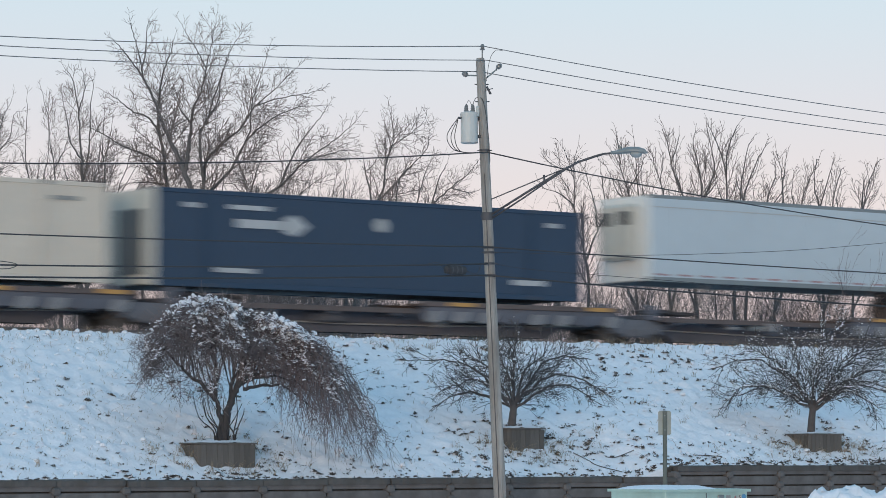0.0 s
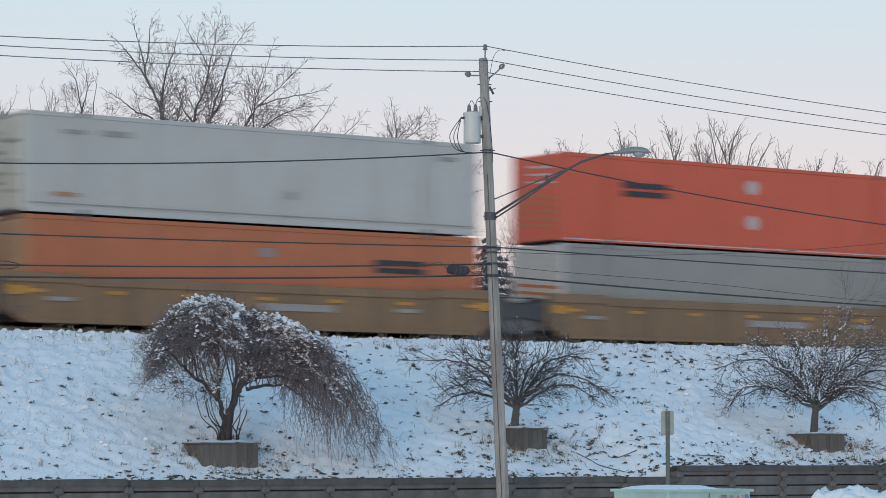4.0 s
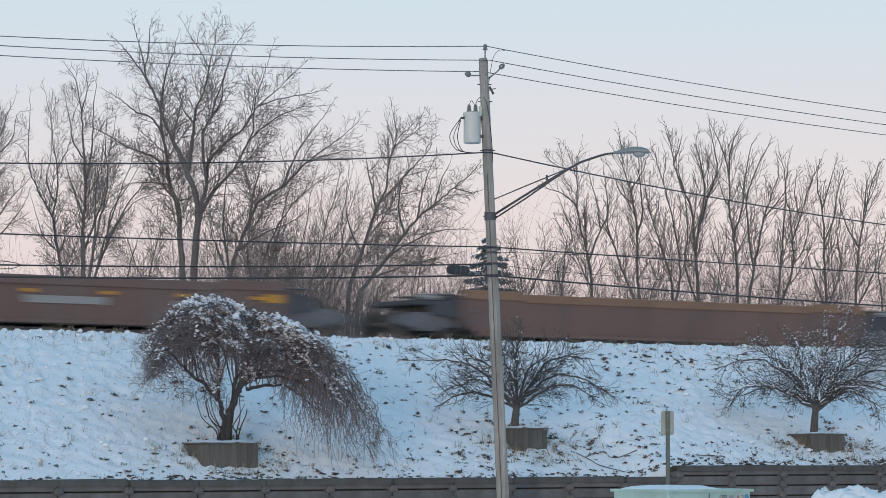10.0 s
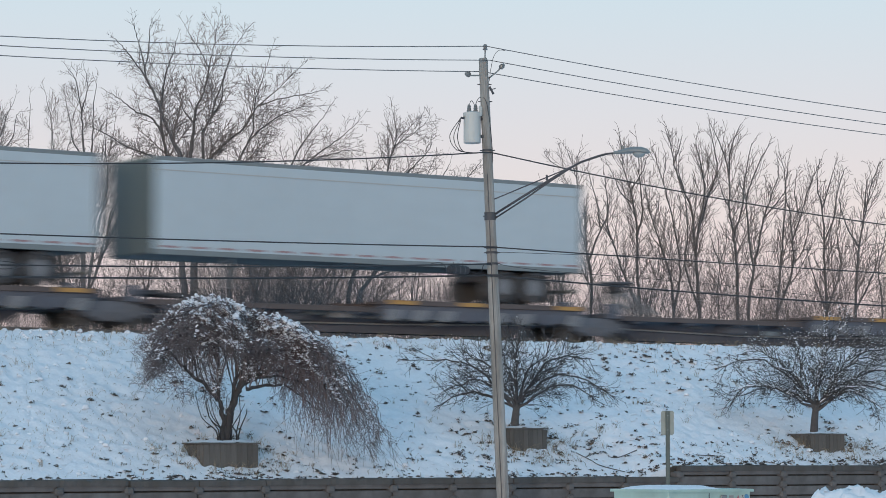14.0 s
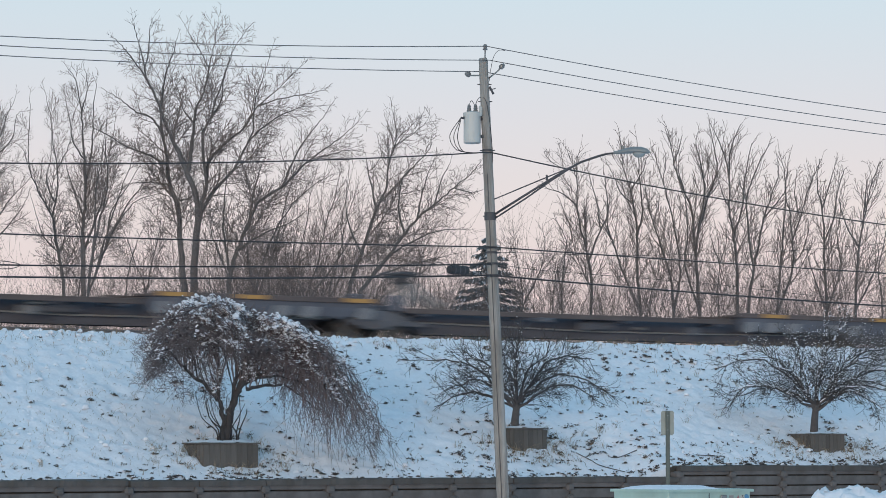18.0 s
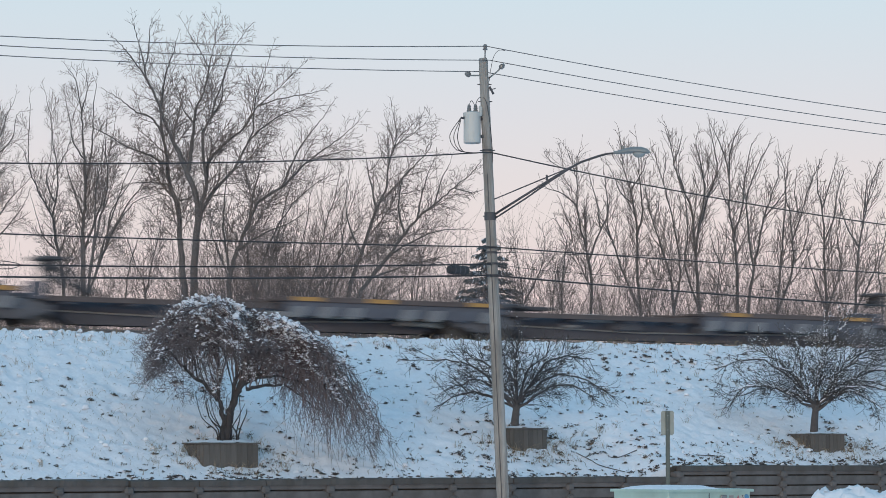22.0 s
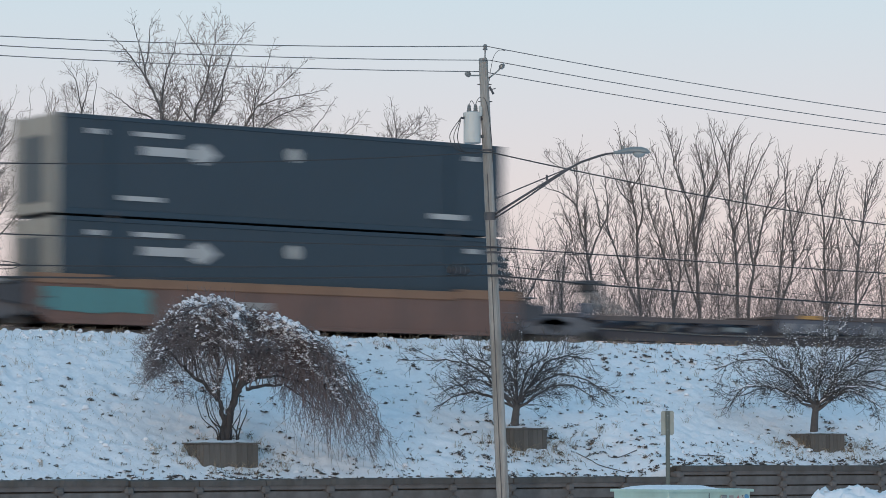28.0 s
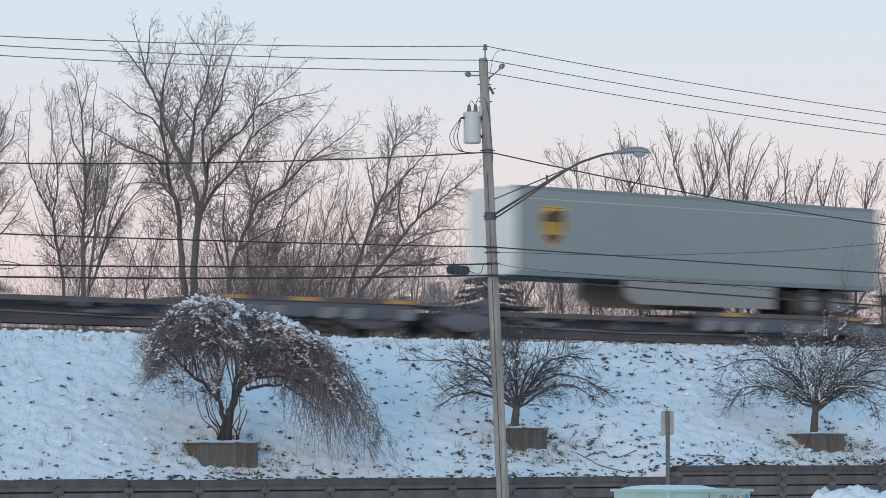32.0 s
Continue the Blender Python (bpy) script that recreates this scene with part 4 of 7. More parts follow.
def forest_tree(dist, across, kind, stems):
    """stems: (radius, (offset across the view, height) ...); one that begins on another grows out of it."""
    foot = AWAY * dist + RIGHT * across
    t = root("bare_tree", pose(foot.x, foot.y, 4.0), {"upright": "tall leafless grey-brown tree with upswept forked branches", "thicket": "slender leafless tree of many thin brown stems"}.get(kind, "tall leafless grey tree with a crown of fine twigs"), "tree", "trees behind the railway")
    r, habit = random.Random(int(dist * 97 + across * 13)), HABIT[kind]
    gap, share, angle, up, twig_gap, thin, wobble, room = habit
    trunk, crown, grown = Shape(), Shape(), []
    for r0, *pts in stems:
        lean, depth, start, top_r = r.uniform(-1.6, 1.6), 0.0, 0.0, 1.0
        near = min(grown, key=lambda g: (g[0] - pts[0][0]) ** 2 + (g[1] - pts[0][1]) ** 2) if grown else None
        if near and abs(near[0] - pts[0][0]) + abs(near[1] - pts[0][1]) < 0.75:
            depth, top_r = near[2], near[3] * 0.9
            pts = [near[:2]] + list(pts[1:])
            start = 0.22 if kind == "fine" else 0.10
        else:
            pts = [(pts[0][0] * 0.8, -0.1)] + list(pts)
            start = 0.42
        h0, h1 = pts[0][1], max(p[1] for p in pts)
        path = [RIGHT * dx + AWAY * (depth + lean * max(0.0, h - h0) / max(h1 - h0, 1.0)) + Vector((0, 0, h)) for dx, h in pts]
        path = [p + vec_jit(r, 0.025) for p in smooth_path(path, 5)]
        n = len(path)
        rads = [min(r0 * (0.54 if kind == "upright" else 0.58), top_r) * (1 - (i / (n - 1)) ** 0.82) + thin for i in range(n)]
        trunk.tube(path, rads, 8, False)
        grown += [(p.dot(RIGHT), p.z, p.dot(AWAY), q) for p, q in zip(path, rads)]
        run = [0.0]
        for i in range(n - 1):
            run.append(run[-1] + (path[i + 1] - path[i]).length)
        total, s, turn = run[-1], run[-1] * start + gap, r.uniform(0, 6.28)
        while s < total:
            i = next(k for k in range(n - 1) if run[k + 1] >= s)
            at = path[i].lerp(path[i + 1], (s - run[i]) / max(run[i + 1] - run[i], 1e-6))
            d = (path[i + 1] - path[i]).normalized()
            turn += 2.4 + r.uniform(-0.7, 0.7)
            ln = min(0.25 + 0.55 * (total - s), 0.72 + share * (total - s), 2.0) * r.uniform(0.4, 1.25)
            strong = r.random() < (0.20 if kind == "upright" and s > 0.45 * total else 0.08) and total - s > 1.0      # now and then a fork that runs on
            ln = max(ln, 0.55 * (total - s) * r.uniform(0.7, 1.1)) if strong else ln
            way = off_axis(d, turn, angle * (r.uniform(0.5, 0.8) if strong else r.uniform(0.7, 1.3)))
            tip = at + way * ln * 0.75 + Vector((0, 0, up * ln * 0.6))
            cell = (round((tip.dot(RIGHT) + across) / dist * 180), round((tip.z + 4.0) / dist * 180))
            if CROWDED.get(cell, 0) < room:
                CROWDED[cell] = CROWDED.get(cell, 0) + 1
                grow(crown, at, way, ln, min(max(rads[i] * (0.60 if strong else 0.40), thin * 1.5), 0.040 if strong else 0.026), 2 if ln > 0.5 else 1, r, habit)
            s += gap * r.uniform(0.55, 1.45) * (1.75 - 0.95 * s / total)
        grow(crown, path[-1], (path[-1] - path[-3]).normalized(), 0.3, thin * 1.3, 1, r, habit)
    part("trunk", trunk, M_BARK, t, smooth=True)
    part("crown", crown, M_TWIG, t)
    return t


forest_tree(115, -18.6, "fine", ((0.13, (0.0, 4.1), (0.0, 6.2), (0.2, 8.0), (0.6, 9.6), (1.1, 11.1), (1.5, 12.0)), (0.08, (0.2, 8.0), (0.5, 9.4), (0.7, 10.8), (0.9, 11.4)), (0.08, (0.0, 6.2), (0.7, 7.1), (1.4, 8.0), (2.2, 8.8)), (0.07, (0.1, 5.5), (0.8, 6.5), (1.6, 7.5), (1.9, 8.2)), (0.07, (0.6, 9.6), (1.2, 10.3), (1.3, 11.4), (1.6, 11.6))))
forest_tree(119, -15.8, "fine", ((0.15, (0.0, 4.4), (-0.2, 5.8), (-0.4, 7.0), (-0.5, 7.6), (-1.0, 8.5), (-1.4, 9.4), (-1.7, 10.3), (-2.0, 10.6)), (0.08, (-1.4, 9.4), (-1.5, 10.4), (-1.4, 11.8), (-1.4, 12.6)), (0.11, (-0.5, 7.6), (-0.3, 8.6), (-0.3, 9.6), (-0.5, 10.8), (-0.6, 11.9), (-0.9, 13.0)), (0.07, (-0.4, 8.1), (-0.8, 9.1), (-0.7, 10.3), (-0.8, 11.8)), (0.06, (-0.3, 9.6), (0.2, 10.5), (0.4, 11.7), (0.7, 12.5)), (0.05, (-0.3, 6.0), (-0.8, 6.7), (-1.1, 7.6), (-1.3, 8.4))))
forest_tree(116, -14.6, "fine", ((0.20, (0.0, 4.2), (0.0, 5.6), (0.0, 7.0), (0.1, 8.6), (-0.0, 10.2), (-0.1, 11.6), (-0.3, 12.8), (-0.7, 13.4)), (0.11, (0.1, 8.5), (0.3, 10.0), (0.3, 11.6), (0.4, 13.1)), (0.08, (-0.0, 9.5), (-0.4, 10.3), (-0.6, 11.4), (-0.8, 12.4)), (0.09, (0.0, 6.0), (0.4, 7.0), (0.8, 8.3), (1.0, 10.0), (1.2, 11.3)), (0.07, (0.0, 7.2), (-0.4, 8.3), (-0.8, 9.3), (-0.9, 9.8)), (0.06, (-0.1, 11.6), (0.2, 12.5), (0.1, 13.3))))
forest_tree(113, -14.0, "fine", ((0.12, (0.0, 4.0), (0.4, 6.6), (0.8, 8.3), (0.7, 9.9), (0.8, 11.5)), (0.12, (0.1, 4.3), (0.7, 6.0), (1.4, 7.4), (2.2, 8.5), (2.7, 9.1)), (0.09, (0.2, 4.8), (0.7, 6.4), (1.1, 7.8), (1.6, 9.4), (1.9, 10.8)), (0.09, (0.1, 4.5), (0.2, 6.3), (0.2, 8.1), (0.4, 9.7), (0.5, 10.8)), (0.07, (0.4, 5.4), (1.2, 6.7), (2.0, 7.6), (2.7, 7.8)), (0.07, (0.7, 6.0), (0.9, 7.2), (1.6, 8.3), (2.4, 9.6))))
forest_tree(120, -15.4, "fine", ((0.08, (0.0, 4.3), (0.1, 5.4), (-0.0, 6.8), (-0.3, 7.9), (-0.5, 8.8)), (0.07, (2.9, 4.2), (2.5, 5.6), (2.1, 6.8), (1.7, 7.6)), (0.07, (3.0, 4.3), (3.2, 5.8), (3.5, 7.0), (3.6, 8.1)), (0.07, (2.1, 4.2), (2.3, 5.6), (2.7, 6.8), (3.2, 7.6))))
forest_tree(112, -10.1, "broad", ((0.27, (0.0, 3.6), (-0.1, 4.9), (-0.2, 6.2), (-0.3, 7.4), (-0.6, 8.2), (-0.7, 9.2), (-0.9, 10.3), (-0.9, 11.6), (-0.7, 12.7), (-0.4, 13.5), (-0.3, 14.0)), (0.10, (-0.9, 10.3), (-1.3, 10.8), (-2.0, 11.1), (-2.6, 11.6), (-3.0, 11.8)), (0.09, (-0.7, 9.1), (-1.5, 9.4), (-2.3, 9.7), (-3.3, 10.3), (-3.8, 10.5)), (0.08, (-0.4, 7.5), (0.2, 7.7), (0.5, 8.1), (0.8, 8.3)), (0.07, (-0.6, 8.2), (-1.2, 8.3), (-1.9, 8.3), (-2.2, 8.2)), (0.07, (-0.8, 10.0), (-0.4, 10.4), (0.2, 10.8), (0.4, 11.0))))
BROAD_LIMBS = ((0.15, (0.2, 6.8), (0.5, 8.0), (0.6, 8.9), (1.2, 9.6), (1.9, 10.2), (2.5, 11.1), (3.3, 11.8), (4.3, 12.8)), (0.11, (0.5, 8.0), (0.4, 9.8), (0.7, 10.5), (1.0, 11.4), (1.4, 12.5), (1.6, 13.1)), (0.08, (0.7, 10.5), (1.1, 11.2), (1.2, 12.1), (1.6, 13.3), (2.1, 14.1)), (0.13, (0.2, 6.5), (0.7, 7.6), (1.5, 8.5), (1.9, 9.2), (2.3, 10.0), (2.4, 11.1), (2.7, 12.0), (3.1, 13.3)), (0.10, (2.1, 9.7), (3.0, 10.3), (4.1, 10.8), (5.2, 10.9)), (0.08, (2.5, 11.1), (3.4, 11.4), (4.5, 11.6), (5.1, 11.8)))
forest_tree(110, -9.6, "broad", ((0.29, (0.0, 3.5), (0.1, 5.6), (0.2, 6.8), (0.1, 7.7), (-0.2, 8.4), (-0.5, 9.1), (-0.8, 9.8), (-1.1, 10.5), (-1.4, 11.3), (-1.8, 12.1), (-2.3, 12.8), (-2.7, 13.3), (-3.0, 13.6)), (0.08, (-1.8, 12.1), (-1.9, 12.9), (-2.1, 13.7), (-2.2, 14.2)), (0.07, (-1.8, 12.4), (-1.7, 13.3), (-1.7, 14.1), (-1.6, 14.5)), (0.15, (-0.2, 8.4), (-0.1, 9.0), (-0.0, 10.0), (0.1, 10.9), (0.4, 11.6), (0.6, 12.5), (0.8, 13.5), (1.0, 14.7)), (0.08, (0.6, 12.5), (0.3, 13.1), (-0.1, 13.7), (-0.4, 14.3)), (0.07, (-0.0, 10.3), (-0.4, 10.9), (-0.7, 11.5), (-0.9, 11.9))) + BROAD_LIMBS)
forest_tree(106, -7.9, "broad", ((0.20, (0.0, 3.3), (-0.0, 4.3), (0.3, 5.2), (0.7, 6.2), (1.1, 7.0), (2.0, 7.6), (2.8, 8.4), (3.6, 9.0), (4.3, 9.5), (4.9, 10.1)), (0.10, (2.0, 7.6), (2.4, 8.7), (2.9, 9.5), (3.4, 10.2), (3.8, 10.8)), (0.08, (0.7, 6.2), (0.9, 7.4), (1.1, 8.3), (1.4, 9.0)), (0.09, (0.0, 4.4), (-0.2, 6.0), (-0.1, 7.4), (0.0, 8.7)), (0.08, (2.8, 8.4), (3.6, 8.7), (4.5, 8.9), (5.1, 8.8)), (0.08, (0.3, 5.2), (1.3, 5.8), (2.3, 6.2), (3.1, 6.7)), (0.07, (-0.0, 4.2), (-0.5, 5.3), (-0.8, 6.2), (-0.6, 7.1))))
forest_tree(109, -7.1, "thicket", ((0.11, (0.0, 3.5), (0.2, 4.7), (0.7, 6.0), (1.4, 7.1), (2.3, 7.9), (3.1, 8.3)), (0.10, (0.3, 3.5), (0.6, 5.2), (0.9, 6.4), (1.2, 7.7), (1.6, 8.8)), (0.08, (-0.2, 3.6), (-0.3, 5.1), (-0.2, 6.4), (0.1, 7.4)), (0.08, (0.8, 3.5), (1.4, 4.7), (2.4, 5.8), (3.2, 6.5)), (0.07, (1.2, 3.5), (1.4, 4.9), (1.8, 6.4), (2.0, 7.9), (2.3, 9.1))))
forest_tree(108, -5.2, "thicket", ((0.08, (0.0, 3.4), (0.4, 4.8), (0.7, 6.3), (1.1, 7.6), (1.3, 8.9)), (0.08, (0.8, 3.4), (1.2, 5.1), (1.5, 6.6), (1.9, 8.0)), (0.07, (0.2, 3.5), (0.9, 4.6), (1.8, 5.9), (2.3, 6.8)), (0.07, (1.3, 3.4), (1.4, 4.8), (1.3, 6.3), (1.5, 7.6), (1.7, 8.6)), (0.06, (-0.3, 3.5), (-0.5, 5.0), (-0.4, 6.3), (-0.4, 7.5))))
forest_tree(106, -3.5, "broad", ((0.17, (0.0, 3.2), (0.2, 4.3), (0.5, 5.1), (0.8, 6.0), (1.1, 6.8), (1.4, 7.5), (1.5, 8.3), (1.7, 9.0), (1.8, 9.5), (1.6, 10.5)), (0.09, (1.7, 9.0), (2.2, 9.4), (2.8, 9.9), (3.0, 10.4)), (0.08, (1.0, 6.6), (0.9, 7.4), (0.7, 8.3), (0.6, 8.9)), (0.09, (1.2, 6.9), (1.8, 7.6), (2.4, 8.3), (3.0, 9.0), (3.1, 9.7)), (0.06, (0.8, 8.2), (1.2, 8.7), (1.1, 9.3)), (0.07, (0.5, 5.1), (0.0, 6.2), (-0.1, 7.2), (0.0, 8.1))))
forest_tree(104, -3.1, "broad", ((0.17, (0.0, 3.1), (0.5, 4.1), (1.2, 5.0), (1.7, 5.7), (2.2, 6.3), (2.8, 6.8), (3.5, 7.4), (4.1, 7.9), (4.5, 8.4)), (0.07, (2.2, 6.3), (2.3, 7.1), (2.6, 8.1), (2.8, 8.6)), (0.07, (2.8, 6.8), (3.1, 7.8), (3.4, 8.4)), (0.08, (1.2, 5.0), (2.0, 5.4), (3.0, 5.8), (4.0, 5.8)), (0.07, (0.5, 4.1), (1.6, 4.5), (2.7, 4.8), (3.7, 5.0)), (0.08, (1.7, 5.7), (1.5, 6.6), (1.6, 7.6), (2.0, 8.2)), (0.06, (3.5, 7.4), (4.2, 7.2), (4.6, 7.4))))
forest_tree(118, 3.3, "thicket", ((0.05, (0.0, 3.8), (-0.1, 5.0), (-0.3, 6.2), (-0.4, 7.1)), (0.05, (0.5, 3.8), (0.7, 5.2), (0.9, 6.4), (0.7, 7.0)), (0.05, (0.1, 3.8), (0.5, 4.8), (1.2, 5.7), (1.4, 6.3)), (0.05, (1.2, 3.8), (1.4, 5.2), (1.9, 6.2), (2.1, 6.9)), (0.05, (-0.5, 3.8), (-0.8, 5.2), (-0.9, 6.3))))
forest_tree(120, 6.2, "upright", ((0.13, (0.0, 3.8), (-0.0, 5.1), (-0.2, 6.1), (-0.4, 7.0), (-0.6, 8.0), (-0.6, 9.0), (-0.8, 9.8), (-1.2, 10.6)), (0.07, (-0.6, 9.0), (-0.6, 9.9), (-0.4, 10.6)), (0.06, (-0.6, 7.9), (-1.1, 8.5), (-1.8, 8.8), (-2.1, 9.1)), (0.06, (-0.7, 9.4), (-1.4, 9.7), (-1.8, 10.1), (-1.9, 10.3)), (0.08, (-0.1, 5.7), (0.3, 6.8), (0.7, 7.8), (0.6, 9.1), (0.5, 9.6)), (0.06, (0.4, 6.9), (0.3, 8.0), (0.0, 9.2), (-0.1, 9.6)), (0.07, (-1.2, 3.9), (-1.1, 5.6), (-1.0, 6.7), (-1.4, 7.5), (-1.6, 7.6))))
forest_tree(122, 8.4, "upright", ((0.14, (0.0, 3.8), (-0.1, 5.3), (-0.1, 6.7), (-0.2, 7.9), (-0.4, 8.9), (-0.7, 9.9), (-0.8, 11.0), (-0.9, 11.5)), (0.09, (-0.1, 7.0), (0.1, 7.9), (-0.0, 9.1), (-0.1, 10.4), (-0.2, 11.3)), (0.07, (-0.3, 8.3), (-0.8, 8.9), (-1.1, 9.7), (-1.4, 10.4)), (0.10, (-0.3, 3.9), (-0.7, 5.5), (-1.0, 6.5), (-1.3, 7.4), (-1.3, 8.8), (-1.4, 9.2)), (0.06, (-1.1, 6.8), (-1.7, 7.7), (-1.8, 8.2)), (0.06, (-0.4, 8.9), (0.1, 9.7), (0.2, 10.2))))
forest_tree(121, 9.8, "upright", ((0.12, (0.0, 3.8), (-0.1, 5.0), (-0.4, 6.2), (-0.7, 7.1), (-1.0, 8.1), (-1.2, 9.3), (-1.2, 9.9)), (0.12, (0.2, 3.8), (0.3, 5.2), (0.2, 6.6), (-0.1, 8.1), (-0.4, 9.3), (-0.7, 10.3), (-0.9, 10.8)), (0.07, (-0.4, 9.3), (-0.2, 10.3), (-0.3, 10.9)), (0.07, (-0.8, 7.5), (-0.5, 8.6), (-0.6, 9.1)), (0.06, (-1.0, 3.9), (-0.7, 5.2), (-0.6, 6.2), (-0.8, 6.5))))
forest_tree(120, 10.8, "upright", ((0.17, (0.0, 3.7), (-0.1, 5.6), (-0.2, 7.0), (-0.3, 8.0), (-0.7, 9.0), (-1.0, 9.9), (-1.2, 11.1), (-1.4, 11.7)), (0.10, (-0.1, 6.1), (0.0, 7.3), (0.2, 8.7), (0.0, 9.9), (-0.2, 10.7), (-0.1, 11.2)), (0.09, (-0.6, 3.7), (-0.6, 5.6), (-0.5, 6.8), (-0.6, 8.5), (-0.9, 9.7), (-0.7, 10.7)), (0.09, (0.0, 7.0), (0.4, 8.5), (0.8, 9.7), (0.6, 11.1), (0.5, 11.7)), (0.06, (0.4, 8.5), (0.9, 9.1), (1.0, 9.3)), (0.06, (-1.0, 9.9), (-0.7, 10.9), (-0.6, 11.3))))
forest_tree(119, 12.3, "upright", ((0.15, (0.0, 3.6), (0.0, 5.3), (-0.1, 6.5), (-0.3, 7.9), (-0.3, 9.3), (-0.6, 10.5), (-1.0, 11.4), (-1.1, 11.6)), (0.08, (-0.3, 9.3), (-0.3, 10.3), (-0.0, 11.2), (0.1, 11.4)), (0.09, (-0.1, 6.7), (0.2, 7.9), (0.3, 9.1), (0.5, 10.3), (0.7, 10.8)), (0.06, (-0.3, 7.9), (-0.6, 8.7), (-0.8, 9.4)), (0.07, (-0.8, 3.7), (-0.8, 5.3), (-0.5, 6.5), (-0.5, 7.0)), (0.06, (-0.8, 5.5), (-1.1, 6.5), (-1.2, 7.3))))
forest_tree(117, 12.5, "upright", ((0.14, (0.0, 3.5), (0.2, 5.2), (0.4, 6.3), (0.6, 7.3), (0.9, 8.2), (1.2, 9.1), (1.1, 9.9)), (0.10, (0.2, 5.2), (-0.0, 6.6), (-0.1, 8.0), (0.2, 9.1), (0.7, 10.1), (0.8, 10.3)), (0.07, (0.6, 7.3), (1.3, 8.2), (1.5, 8.7)), (0.07, (-0.1, 8.0), (-0.3, 8.9), (-0.2, 9.4))))
forest_tree(116, 13.6, "upright", ((0.11, (0.0, 3.4), (0.1, 4.7), (0.2, 6.0), (0.3, 7.2), (0.4, 8.3), (0.3, 9.3), (0.1, 10.2)), (0.12, (0.6, 3.4), (0.6, 5.1), (0.6, 6.3), (0.5, 7.4), (0.3, 8.3), (0.4, 9.4), (0.5, 9.8)), (0.09, (0.6, 6.4), (0.9, 7.2), (1.2, 8.3), (1.6, 9.3), (1.8, 9.7)), (0.06, (0.6, 5.4), (1.1, 6.0), (1.4, 7.0), (1.3, 7.4)), (0.06, (0.9, 7.2), (0.7, 8.3), (0.8, 9.1))))
forest_tree(117, 15.7, "upright", ((0.12, (0.0, 3.5), (-0.1, 5.4), (-0.1, 6.6), (-0.2, 7.7), (-0.4, 8.7), (-0.3, 9.6), (-0.3, 9.7)), (0.08, (-0.1, 6.3), (0.3, 7.3), (0.5, 8.4), (0.8, 9.3), (0.9, 9.4)), (0.07, (0.5, 3.5), (0.6, 5.2), (0.5, 6.6), (0.7, 7.7), (0.5, 8.5)), (0.06, (-0.2, 7.7), (0.1, 8.9), (0.2, 9.6)), (0.06, (-0.5, 3.5), (-0.4, 4.7), (-0.7, 5.9), (-0.6, 6.6))))
forest_tree(115, 16.6, "upright", ((0.12, (0.0, 3.4), (0.1, 5.3), (0.2, 6.4), (0.4, 7.3), (0.6, 8.3), (0.9, 9.2), (1.0, 9.4)), (0.07, (0.2, 6.0), (-0.3, 6.9), (-0.5, 8.0), (-0.3, 8.6)), (0.06, (0.4, 7.2), (0.3, 8.3), (0.4, 8.8)), (0.07, (0.6, 3.4), (0.7, 4.8), (1.0, 5.7), (0.9, 6.5)), (0.08, (1.2, 3.4), (1.1, 5.1), (1.5, 6.9), (1.7, 8.2))))

M_BRUSH = mat("brush_twigs", (0.165, 0.135, 0.13), 0.95, vary=0.25, scale=3, per=0.15)
for i in range(58):
    a, dist = -0.172 + 0.344 * (i + rngt.uniform(-0.4, 0.4)) / 45, rngt.uniform(100, 124)
    if i >= 46:
        a = -0.085 + 0.065 * rngt.random()
    foot = AWAY * dist + RIGHT * (a * dist)
    size = rngt.uniform(0.75, 1.2)
    ob = root("bare_shrub", pose(foot.x, foot.y, 4.0), "leafless brown shrub of thin tangled stems", "shrub", "shrubs behind the railway")
    for k in range(11 if i < 46 else 7):
        stem = Shape()
        p = Vector((rngt.gauss(0, 0.9), rngt.gauss(0, 0.9), -0.05))
        tall = rngt.uniform(2.6, 5.2) if i < 46 else rngt.uniform(3.5, 6.2)
        sprout(stem, p, Vector((p.x * 0.3 + rngt.uniform(-0.35, 0.35), p.y * 0.3, 1)), tall * size, rngt.uniform(0.014, 0.03) * (1 if i < 46 else 1.7), 2, rngt, 0.10, 7, 0.22, 0.0035)
        part("stem", stem, M_BRUSH, ob)


